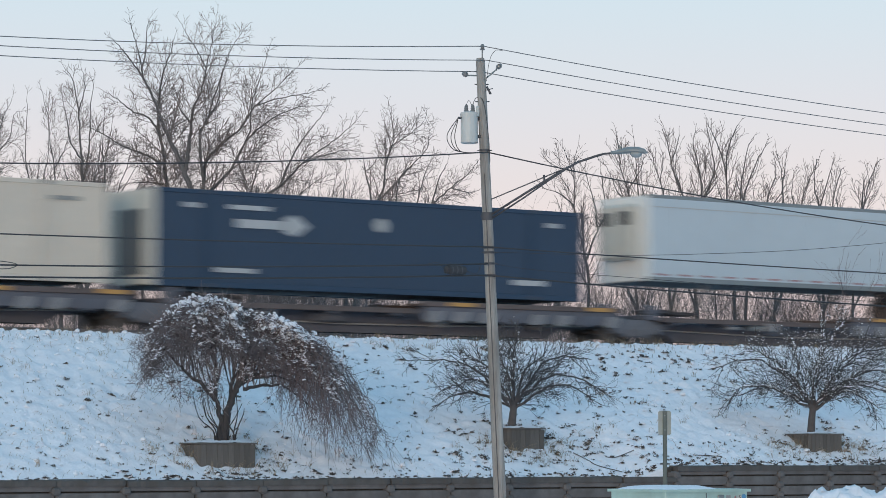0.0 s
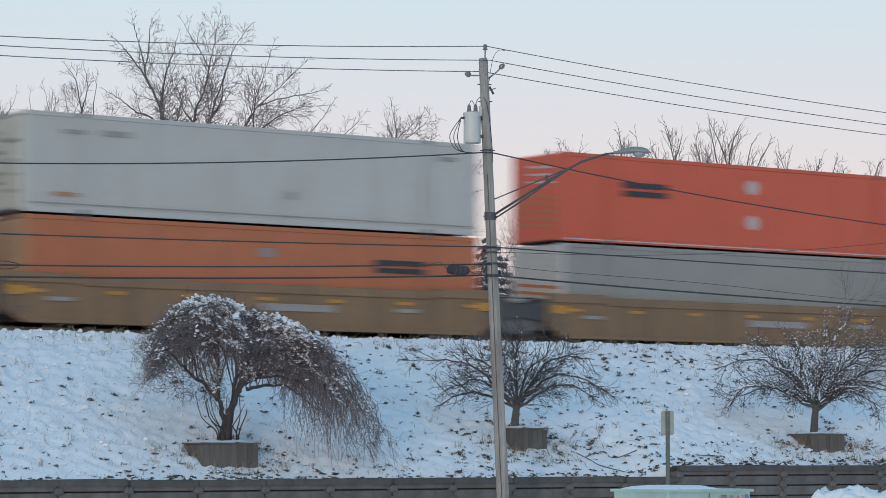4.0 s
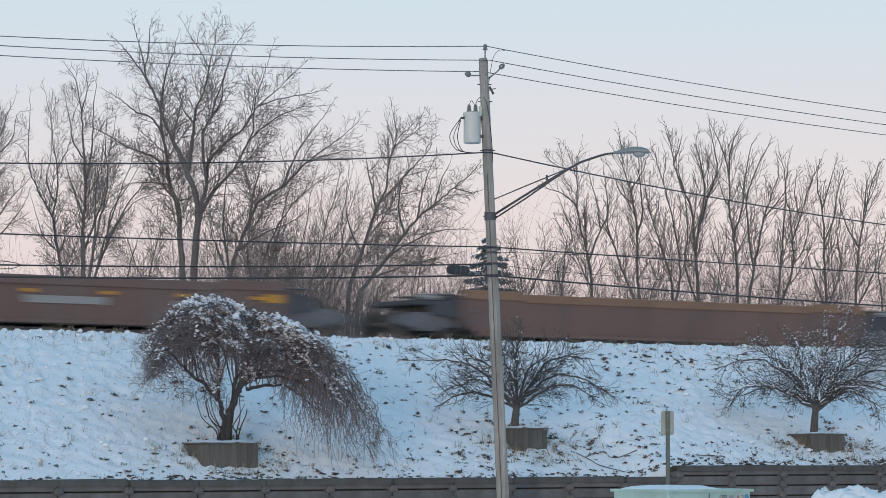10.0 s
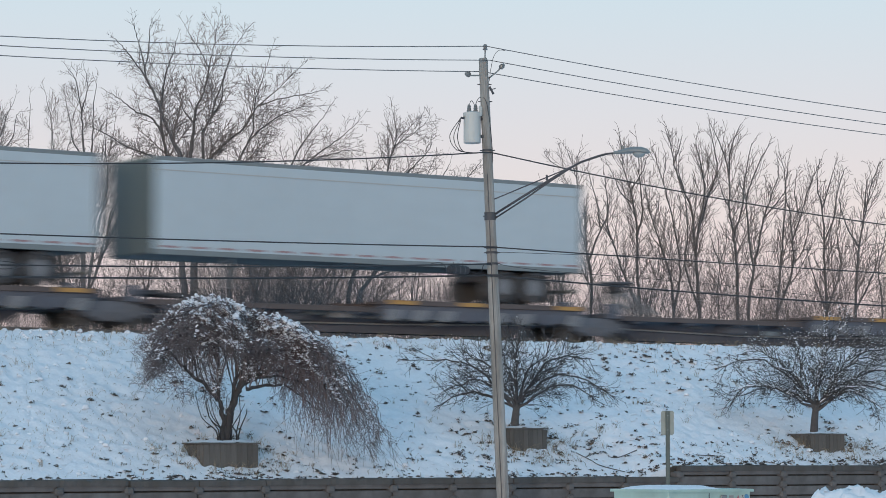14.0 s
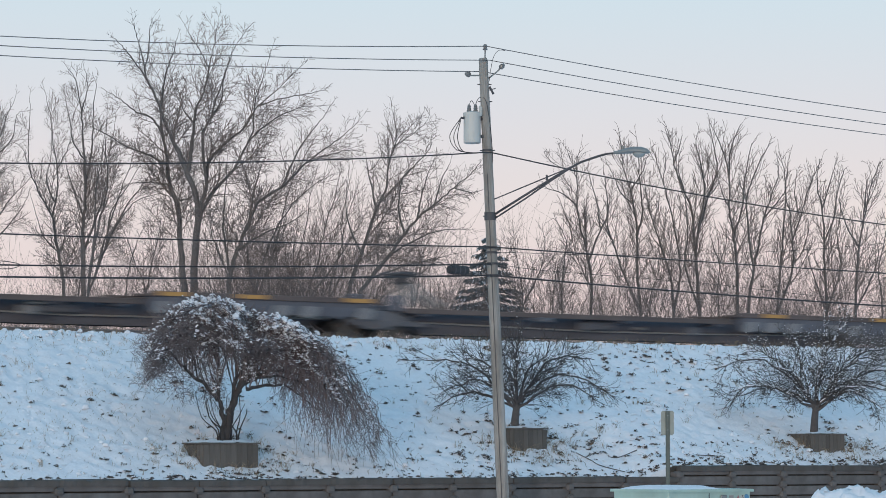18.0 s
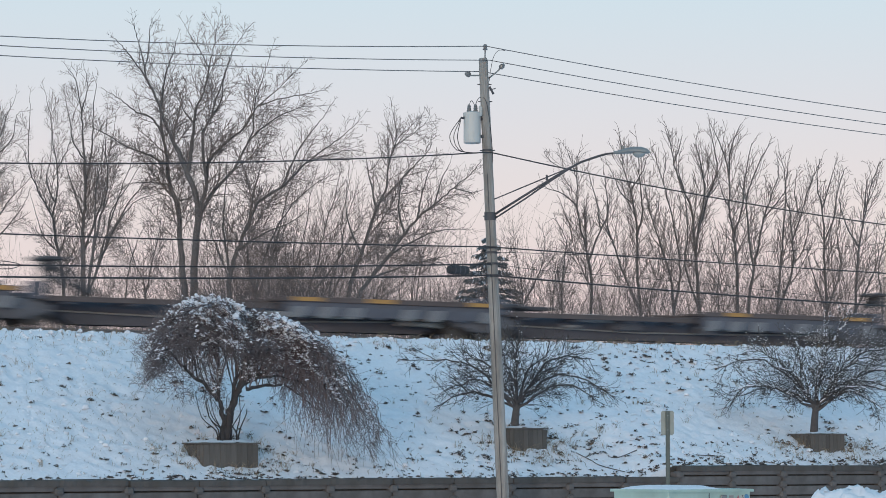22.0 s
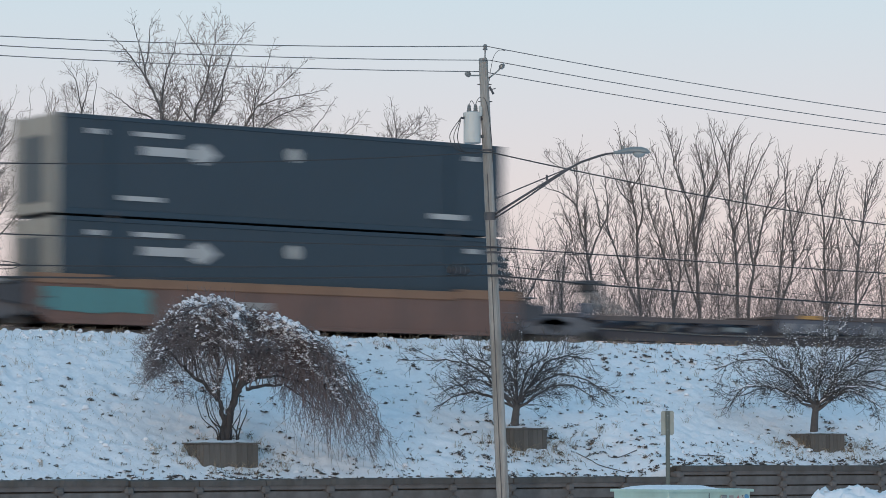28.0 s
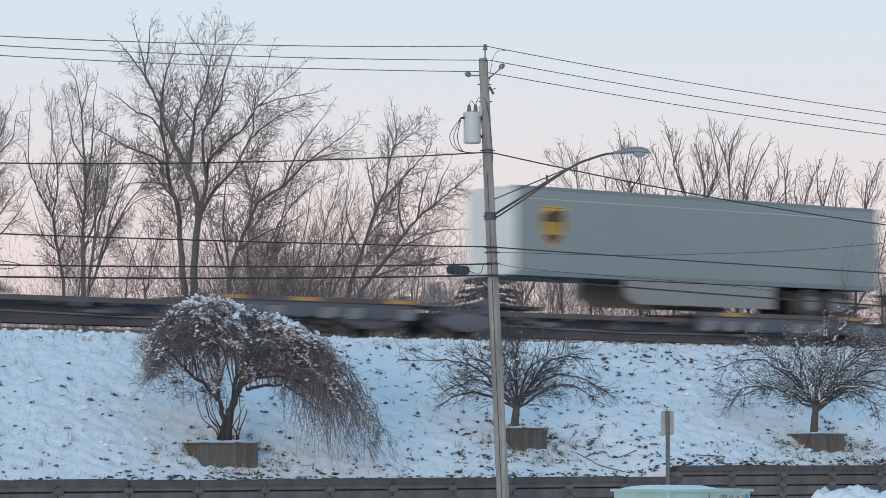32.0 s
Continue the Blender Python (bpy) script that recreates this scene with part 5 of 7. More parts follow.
def spruce(x, y, h):
    t = root("spruce_tree", pose(x, y, 4.0), "frosted blue-green spruce among bare trees", "tree")
    part("trunk", Shape().tube([(0, 0, -0.1), (0, 0, h * 0.5), (0, 0, h)], [0.16, 0.10, 0.02], 8), M_BARK, t)
    sh, frost = Shape(), Shape()
    tiers = 19
    for q in range(tiers):        # drooping whorls with gaps between them, rime on their tips
        u = q / (tiers - 1)
        z, reach = h * (0.10 + 0.86 * u), (1 - u) ** 0.85 * 2.75 + 0.18
        n = 15 if u < 0.6 else 9
        for k in range(n):
            a = 6.283 * (k + rngt.uniform(-0.3, 0.3)) / n + q
            d, ln = Vector((math.cos(a), math.sin(a), 0)), reach * rngt.uniform(0.72, 1.12)
            side, lift = Vector((-d.y, d.x, 0)), rngt.uniform(-0.06, 0.12)
            m = max(4, int(ln / 0.10))
            for j in range(m):
                s = (j + 1) / m * ln
                c = d * s + Vector((0, 0, z - 0.26 * s + 0.09 * s * s / max(ln, 0.5) + lift))
                for w in (-1, 1):
                    tip = c + d * rngt.uniform(0.10, 0.22) + side * w * rngt.uniform(0.08, 0.26) * (1.15 - 0.7 * j / m) - Vector((0, 0, rngt.uniform(0.02, 0.16)))
                    (frost if rngt.random() < 0.22 else sh).tube([c, c.lerp(tip, 0.6) + Vector((0, 0, 0.02)), tip], [0.055, 0.050, 0.015], 3, False)
    part("crown", sh, M_SPRUCE, t)
    tagged(part("rime", frost, M_SNOW, t, "rime on the needle tips"), kind="stuff")


spruce(72.3, 96.7, 7.05)

# ---- planters with small trees on the bank ----


def planter(x, y, z, w, d, h, label):
    p = root("planter_box", pose(x, y, z), label, "planter", "planters on the bank")
    n = max(4, int(w / 0.15))
    for i in range(n):
        a = w * i / n
        part("board", lambda: Shape().box(0.0015, w / n - 0.0015, -0.02, 0.02, -0.15, h, 0.004), M_PLANT, p, key="pb%.3f_%.2f" % (w / n, h), at=pose(a, rng.uniform(-0.004, 0.004), rng.uniform(-0.008, 0.0)))
        part("board", lambda: Shape().box(0.0015, w / n - 0.0015, -0.02, 0.02, -0.15, h, 0.004), M_PLANT, p, key="pb%.3f_%.2f" % (w / n, h), at=pose(a, d, 0))
    m = max(4, int(d / 0.15))
    for i in range(m):
        for sx in (0, w):
            part("board", lambda: Shape().box(-0.02, 0.02, 0.006, d / m - 0.006, -0.15, h, 0.008), M_PLANT, p, key="pc%.3f_%.2f" % (d / m, h), at=pose(sx, d * i / m, rng.uniform(-0.008, 0.0)))
    part("rim", Shape().box(-0.05, w + 0.05, -0.05, 0.06, h, h + 0.04, 0.01).box(-0.05, w + 0.05, d - 0.06, d + 0.05, h, h + 0.04, 0.01).box(-0.05, 0.06, 0.06, d - 0.06, h, h + 0.04, 0.01).box(w - 0.06, w + 0.05, 0.06, d - 0.06, h, h + 0.04, 0.01), M_PLANT, p)
    sn = Shape()
    for j in range(9):
        for i in range(11):
            u, v = i / 10, j / 8
            sn.v.append((-0.03 + (w + 0.06) * u, -0.03 + (d + 0.06) * v, h + 0.042 + 0.05 * min(u, 1 - u, v, 1 - v, 0.2) * 5 + 0.03 * noise.noise((x + i * 0.5, j * 0.5, 3))))
    sn.f = [(j * 11 + i, j * 11 + i + 1, (j + 1) * 11 + i + 1, (j + 1) * 11 + i) for j in range(8) for i in range(10)]
    part("snow_fill", sn, M_SNOW, p, "snow lying in the planter", smooth=True)
    return p


planter(37.42, 62.10, 1.46, 1.62, 0.95, 0.50, "weathered brown board planter, snow on top, round a weeping tree")
planter(47.88, 62.92, 1.93, 1.15, 0.60, 0.46, "weathered brown board planter, snow on top, on the bank")
planter(58.50, 62.20, 1.77, 1.22, 1.20, 0.50, "weathered brown board planter, snow on top, on the bank")


def along(table, a):
    for (a0, v0), (a1, v1) in zip(table, table[1:]):
        if a <= a1:
            return v0 + (v1 - v0) * max(0, (a - a0) / (a1 - a0))
    return table[-1][1]


CROWN_TOP = ((-2.05, 2.55), (-1.78, 3.0), (-1.5, 3.38), (-1.2, 3.60), (-0.7, 3.74), (-0.15, 3.68), (0.36, 3.46), (0.94, 3.25), (1.4, 3.16), (1.82, 3.02), (2.1, 2.85), (2.54, 2.58), (2.9, 2.15), (3.27, 1.58), (3.56, 1.0), (3.78, 0.42), (3.92, -0.15))
CROWN_LOW = ((-2.05, 1.25), (-1.2, 1.4), (-0.5, 1.65), (0.2, 1.85), (0.9, 1.75), (1.35, 1.1), (1.6, 0.15), (2.3, -0.35), (3.0, -0.55), (3.92, -0.75))
WEEPING_LIMBS = ((0.135, (0.0, -0.10), (0.04, 0.44), (0.10, 0.80), (0.25, 1.23), (0.39, 1.52), (0.65, 1.72), (1.38, 1.88), (2.1, 1.67)),
                 (0.085, (-0.10, -0.05), (-0.07, 0.58), (-0.16, 0.94), (-0.22, 1.31), (-0.16, 1.89), (-0.36, 2.6), (-0.7, 3.2)),
                 (0.06, (-0.19, 1.09), (-0.51, 1.45), (-0.91, 1.77), (-1.26, 2.1), (-1.6, 2.44), (-1.84, 2.55)),
                 (0.065, (0.38, 1.48), (0.65, 2.03), (1.23, 2.52), (1.96, 2.62), (2.69, 2.03)),
                 (0.055, (0.15, 1.05), (0.22, 1.9), (0.07, 2.6), (-0.22, 3.25)), (0.05, (0.20, 1.16), (0.5, 2.1), (0.8, 2.8), (1.2, 3.0)),
                 (0.05, (0.50, 1.40), (1.0, 1.50), (1.6, 1.42), (2.25, 0.87)), (0.045, (0.45, 1.55), (1.1, 1.72), (1.75, 1.6), (2.4, 1.2)))


def weeping_tree(x, y, z):
    r = random.Random(77)
    t = root("weeping_tree", pose(x, y, z), "dark weeping tree, bare reddish hanging twigs, crown dusted with snow", "tree")
    trunk, crown, red, snow, knots = Shape(), Shape(), Shape(), Shape(), []

    def at(a, dep, h):
        return RIGHT * a + AWAY * (dep + 0.42 * max(a - 0.5, 0.0)) + Vector((0, 0, h))

    for r0, *pts in WEEPING_LIMBS:
        dep = r.uniform(-0.7, 0.7) if pts[0][1] > 0.3 else 0.0
        path = [p + vec_jit(r, 0.03) for p in smooth_path([at(a, dep * i / len(pts), h) for i, (a, h) in enumerate(pts)], 5)]
        n = len(path)
        trunk.tube(path, [r0 * (1 - 0.86 * (i / (n - 1)) ** 0.8) + 0.004 for i in range(n)], 8, False)
        knots += [(pts[0][0] + (pts[-1][0] - pts[0][0]) * i / n, dep * i / n, p) for i, p in enumerate(path) if p.z > 1.2]
    for k in range(13):           # suckers round the foot
        a = Vector((r.uniform(-0.3, 0.3), r.uniform(-0.25, 0.25), 0))
        w = r.uniform(-0.75, 0.5)
        trunk.tube(smooth_path([a, a + RIGHT * w * 0.2 + Vector((0, 0, 0.35)) + vec_jit(r, 0.05), a + RIGHT * w * 0.7 + Vector((0, 0, 0.75)) + vec_jit(r, 0.08), a + RIGHT * w + Vector((0, 0.1, r.uniform(0.9, 1.6)))], 3), [0.022 - 0.0017 * q for q in range(10)], 4, False)

    def surface(a, dep, below):
        return along(CROWN_TOP, min(max(a, -2.05), 3.92)) - 0.24 * dep * dep - below

    canes = []
    for i in range(250):          # canes that arch over and run down the dome
        a0, d0, p = r.choice(knots)
        below = r.random() ** 1.6 * 1.15
        right = r.random() < (0.62 if a0 > 0.1 else 0.26)
        a1 = a0 + (r.uniform(0.7, 2.7) if right else -r.uniform(0.4, 1.5))
        a1 = min(max(a1, -2.05), 3.88)
        d1 = r.uniform(-1.45, 1.45) * (1 - 0.10 * abs(a1 - 0.5))
        pts, n = [p], 9
        for k in range(1, n + 1):
            u = k / n
            a, dep = p.dot(RIGHT) + (a1 - p.dot(RIGHT)) * u, d0 + (d1 - d0) * u
            blend = min(1.0, u * 2.1) ** 0.7
            h = p.z + (surface(a, dep, below) - p.z) * blend
            pts.append(at(a, dep, h) + vec_jit(r, 0.12))
        pts = smooth_path(pts, 2)
        m = len(pts)
        (trunk if i % 4 == 0 else crown).tube(pts, [0.010 * (1 - q / (m - 1)) + 0.004 for q in range(m)], 4, False)
        canes.append((pts, below, a1))
        for q in range(m - 1):    # snow lies along the upper canes, thick where it drifted
            b = pts[q]
            a, dep = b.dot(RIGHT), 0.0
            drift = noise.noise((a * 1.7, b.dot(AWAY) * 1.2 + 4, b.z * 1.5))
            under = along(CROWN_TOP, min(max(a, -2.05), 3.92)) - b.z
            heap = max(0.0, 1.25 - under) * (0.85 * math.exp(-((a - 1.55) / 0.85) ** 2) + 0.5 * math.exp(-((a + 0.5) / 0.8) ** 2))
            chance = 0.48 - 0.24 * under + 1.5 * drift + heap - 0.22 * max(0.0, a - 2.2)
            if r.random() < chance:
                for w in range(4):
                    big = r.uniform(0.014, 0.038) + (0.060 * max(0.0, drift) + 0.026 * heap) * r.random() + (0.014 if under < 0.3 and r.random() < 0.4 else 0.0)
                    c = b.lerp(pts[q + 1], r.random()) + vec_jit(r, 0.035) - AWAY * r.uniform(0.0, 0.08)
                    snow.blob((c.x, c.y, c.z + big * 0.4), big * 0.9, r.uniform(0.5, 1.1), r)
    for i in range(1900):         # twigs hanging from the canes, the longest on the trailing side
        pts, below, a1 = r.choice(canes)
        q = r.randrange(4, len(pts))
        p, a = pts[q], pts[q].dot(RIGHT)
        if a > 1.1 and p.z > 1.9 and r.random() < 0.30:
            continue
        low = along(CROWN_LOW, a) + r.uniform(-0.2, 0.9 if a < 1.2 else 0.55)
        ln = min(p.z - low, r.uniform(0.15, 0.7) if a < 1.2 else r.uniform(0.7, 3.0 if a < 2.7 else 1.7))
        if ln < 0.12:
            continue
        out = RIGHT * (r.uniform(-0.45, 0.75) + (0.10 * ln if a > 1.3 else 0.0) if a > 0.3 else r.uniform(-0.5, 0.4)) + AWAY * r.uniform(-0.4, 0.4)
        line = [p]
        for w in range(5):
            f = (w + 1) / 5
            line.append(p + out * f + Vector((0, 0, 0.10 * f - (ln + 0.1) * f * f)) + vec_jit(r, 0.09 + 0.17 * f))
        sh = red if (0.9 < a < 2.4 and r.random() < 0.45) else crown
        sh.tube(line, [0.008, 0.0075, 0.007, 0.006, 0.005, 0.003], 3, False)
        for w in (1, 2, 3, 4):
            if r.random() < 0.75:
                e2 = line[w] + vec_jit(r, 0.40) + Vector((0, 0, -0.06))
                sh.tube([line[w], line[w].lerp(e2, 0.5) + vec_jit(r, 0.03), e2], [0.005, 0.0045, 0.003], 3, False)
        for w in (1, 2, 3):
            if a < 2.9 and r.random() < 0.20:
                snow.blob(tuple(line[w]), r.uniform(0.012, 0.032), r.uniform(0.7, 1.0), r)
    for i in range(170):          # thin tangle low on the open side
        a, h = r.uniform(-1.9, 0.0), r.uniform(0.9, 2.2)
        grow(crown, at(a * 0.8, r.uniform(-0.7, 0.9), h + 0.3), Vector((r.uniform(-1, 0.6), r.uniform(-0.6, 0.6), r.uniform(-0.5, 0.4))), r.uniform(0.3, 0.8), 0.006, 1, r, (0.2, 0.3, 0.8, -0.04, 0.16, 0.0036, 0.3, 9))
    for i in range(520):          # short spurs standing out of the crown
        pts, below, a1 = r.choice(canes)
        q = r.randrange(3, len(pts) - 1)
        d = (pts[q + 1] - pts[q]).normalized()
        grow(crown, pts[q], off_axis(d, r.uniform(0, 6.28), 0.8), r.uniform(0.15, 0.5), 0.008, 1, r, (0.2, 0.3, 0.7, -0.02, 0.16, 0.0045, 0.25, 9))
    part("trunk", trunk, mat("wet_bark", (0.052, 0.048, 0.050), 0.9, vary=0.3, scale=9, bump=0.5), t, smooth=True)
    part("crown", crown, M_RED_TWIG, t)
    part("hanging_spray", red, mat("red_twigs", (0.160, 0.116, 0.116), 0.9, vary=0.3), t, "reddish hanging twigs")
    tagged(part("snow_dusting", snow, M_SNOW, t, "clumps of snow caught in the crown"), kind="stuff")


weeping_tree(38.50, 62.75, 1.98)


def spreading_tree(x, y, z, limbs, seed, h_trunk, snowy, label):
    r = random.Random(seed)
    t = root("ornamental_tree", pose(x, y, z), label, "tree", "small trees in planters")
    trunk, crown, snow = Shape(), Shape(), Shape()
    trunk.tube(smooth_path([Vector((0, 0, -0.1)), Vector((0.04, 0, h_trunk * 0.5)), RIGHT * 0.08 + Vector((0, 0, h_trunk))]), [0.13, 0.125, 0.12, 0.115, 0.11, 0.105, 0.10, 0.10, 0.09], 9, False)
    for a, h, dep in limbs:
        s = RIGHT * 0.06 + Vector((0, 0, h_trunk * r.uniform(0.75, 1.0)))
        e = RIGHT * a + AWAY * dep + Vector((0, 0, h))
        mid = s.lerp(e, 0.5) + Vector((0, 0, 0.18 * abs(a) + 0.1)) + vec_jit(r, 0.12)
        path = [p + vec_jit(r, 0.045) for p in smooth_path([s, mid, e], 6)]
        n = len(path)
        rads = [0.036 * (1 - 0.85 * i / (n - 1)) + 0.006 for i in range(n)]
        trunk.tube(path, rads, 6, False)
        for k in range(17 if snowy < 0.5 else 22):
            i = r.randrange(2, n - 1)
            d = (path[i + 1] - path[i - 1]).normalized()
            ln = r.uniform(0.35, 1.15) * (1.2 - 0.4 * i / n)
            grow(crown, path[i], off_axis(d, r.uniform(0, 6.28), r.uniform(0.5, 1.0)), ln, 0.012, 2, r, (0.2, 0.3, 0.75, 0.02, 0.16, 0.0042, 0.22, 9))
        for i in range(2, n - 1):
            for k in range(7):
                if r.random() < snowy * 0.55:
                    c = path[i].lerp(path[i + 1], r.random()) + vec_jit(r, 0.008)
                    snow.blob((c.x, c.y, c.z + rads[i] * 0.9), r.uniform(0.022, 0.050), r.uniform(0.8, 1.1), r)
    for k in range(int(4800 * snowy * snowy)):      # flecks caught among the twigs
        v = crown.v[r.randrange(len(crown.v))]
        snow.blob((v[0], v[1], v[2] + 0.006), r.uniform(0.009, 0.024), r.uniform(0.7, 1.1), r)
    part("trunk", trunk, M_DARKBARK, t, smooth=True)
    part("crown", crown, M_DARKBARK, t)
    tagged(part("snow_dusting", snow, M_SNOW, t, "thin snow lying along the branches"), kind="stuff")


spreading_tree(48.30, 63.45, 2.35, [(-2.5, 2.0, 0.3), (-1.9, 1.1, -0.6), (-1.4, 2.2, 0.8), (-0.8, 1.6, -0.9), (-0.4, 2.4, 0.2), (0.3, 2.95, 0.4), (0.9, 2.1, -0.7), (1.5, 1.9, 0.6), (2.2, 2.0, 0.0), (2.7, 1.1, 0.5), (2.3, 0.9, -0.8), (1.2, 1.2, 1.0), (-2.2, 0.7, 0.2), (0.1, 2.0, -1.0)], 21, 0.75, 0.25,
               "dark leafless spreading tree in a planter, a little snow")
spreading_tree(59.05, 62.80, 2.27, [(-3.0, 2.0, 0.2), (-2.4, 1.3, -0.7), (-1.8, 2.6, 0.5), (-1.2, 2.0, -0.9), (-0.5, 2.9, 0.3), (0.4, 3.1, 0.0), (1.1, 3.4, 0.5), (1.6, 2.6, -0.6), (2.3, 2.3, 0.4), (2.9, 1.7, -0.2), (2.5, 1.2, -0.8), (1.4, 1.4, -1.0), (-2.6, 1.0, 0.5), (0.2, 2.2, -1.0), (3.0, 2.6, 0.6), (3.5, 1.6, 0.2), (3.1, 1.0, 0.5), (2.0, 0.75, -0.5)], 22, 0.9, 0.95,
               "dark leafless spreading tree in a planter, snow along its branches")

# ---- sticks lying on the snow ----
for pts in (((49.9, 62.7), (50.1, 62.3), (50.15, 61.9), (50.75, 61.6)), ((50.9, 62.5), (51.2, 62.4), (51.9, 62.45)), ((53.7, 62.0), (54.1, 61.85), (54.7, 61.9))):
    sh = Shape().tube(smooth_path([Vector((x, y, ground_z(x, y) + 0.03)) for x, y in pts], 4), 0.013, 5)
    tagged(new("fallen_branch", sh.mesh("fallen_branch", M_DARKBARK, True)), "thin dark stick lying on the snowy bank", "branch")

# ---- the train: every unit and load is a thing of its own; x here is where it stands at the clip's start ----
SPEED = 27.1
RIDERS = []          # (thing, x at 0 s, height above the rail)
CY = -1.295          # the near side of a load


def rider(ob, x, z):
    RIDERS.append((ob, x, z))
    return ob


def bogie(parent, x):
    b = part("bogie", lambda: Shape().box(-0.28, 0.28, -1.0, 1.0, 0.38, 0.66, 0.05).box(-0.5, 0.5, -0.25, 0.25, 0.62, 0.80, 0.05), M_BOGIE, parent, key="bolster", at=pose(x, 0, 0))
    for sy in (-1, 1):
        def frame_shape():
            sh = Shape()
            sh.prism([(-1.22, 0.42), (-1.22, 0.62), (-0.55, 0.80), (0.55, 0.80), (1.22, 0.62), (1.22, 0.42), (0.85, 0.46), (0.42, 0.22), (-0.42, 0.22), (-0.85, 0.46)], -0.09, 0.09)
            for k in (-0.16, 0.0, 0.16):
                sh.tube([(k, -0.11, 0.26), (k, -0.11, 0.48)], 0.07, 8)
            for k in (-0.89, 0.89):
                sh.tube([(k, -0.16, 0.44), (k, 0.0, 0.44)], 0.12, 10)
            return sh
        part("side_frame", frame_shape, M_BOGIE, b, key="side_frame", at=pose(0, sy * 1.02, 0, 0, 0, 0 if sy < 0 else 180))
    for ax in (-0.89, 0.89):
        for sy in (-1, 1):
            part("wheel", lambda: wheel_shape(0.42, 0.14), M_WHEEL, b, key="wheel", at=pose(ax, sy * 0.76, 0.42, 0, 0, 0 if sy < 0 else 180))
        part("axle", lambda: Shape().tube([(0, -0.78, 0.42), (0, 0.78, 0.42)], 0.08, 10), M_WHEEL, b, key="axle", at=pose(ax, 0, 0))
    return b


def ribbed(length, height, pitch=0.30, depth=0.028):
    """A pressed steel wall in x and z with upright corrugations."""
    sh = Shape()
    n = int(length / pitch)
    xs = []
    for i in range(n):
        a = -length / 2 + length * i / n
        p = length / n
        xs += [(a, 0), (a + p * 0.36, 0), (a + p * 0.5, depth), (a + p * 0.86, depth)]
    xs.append((length / 2, 0))
    for x, y in xs:
        sh.v += [(x, y, 0), (x, y, height)]
    sh.f = [(2 * i, 2 * i + 2, 2 * i + 3, 2 * i + 1) for i in range(len(xs) - 1)]
    return sh


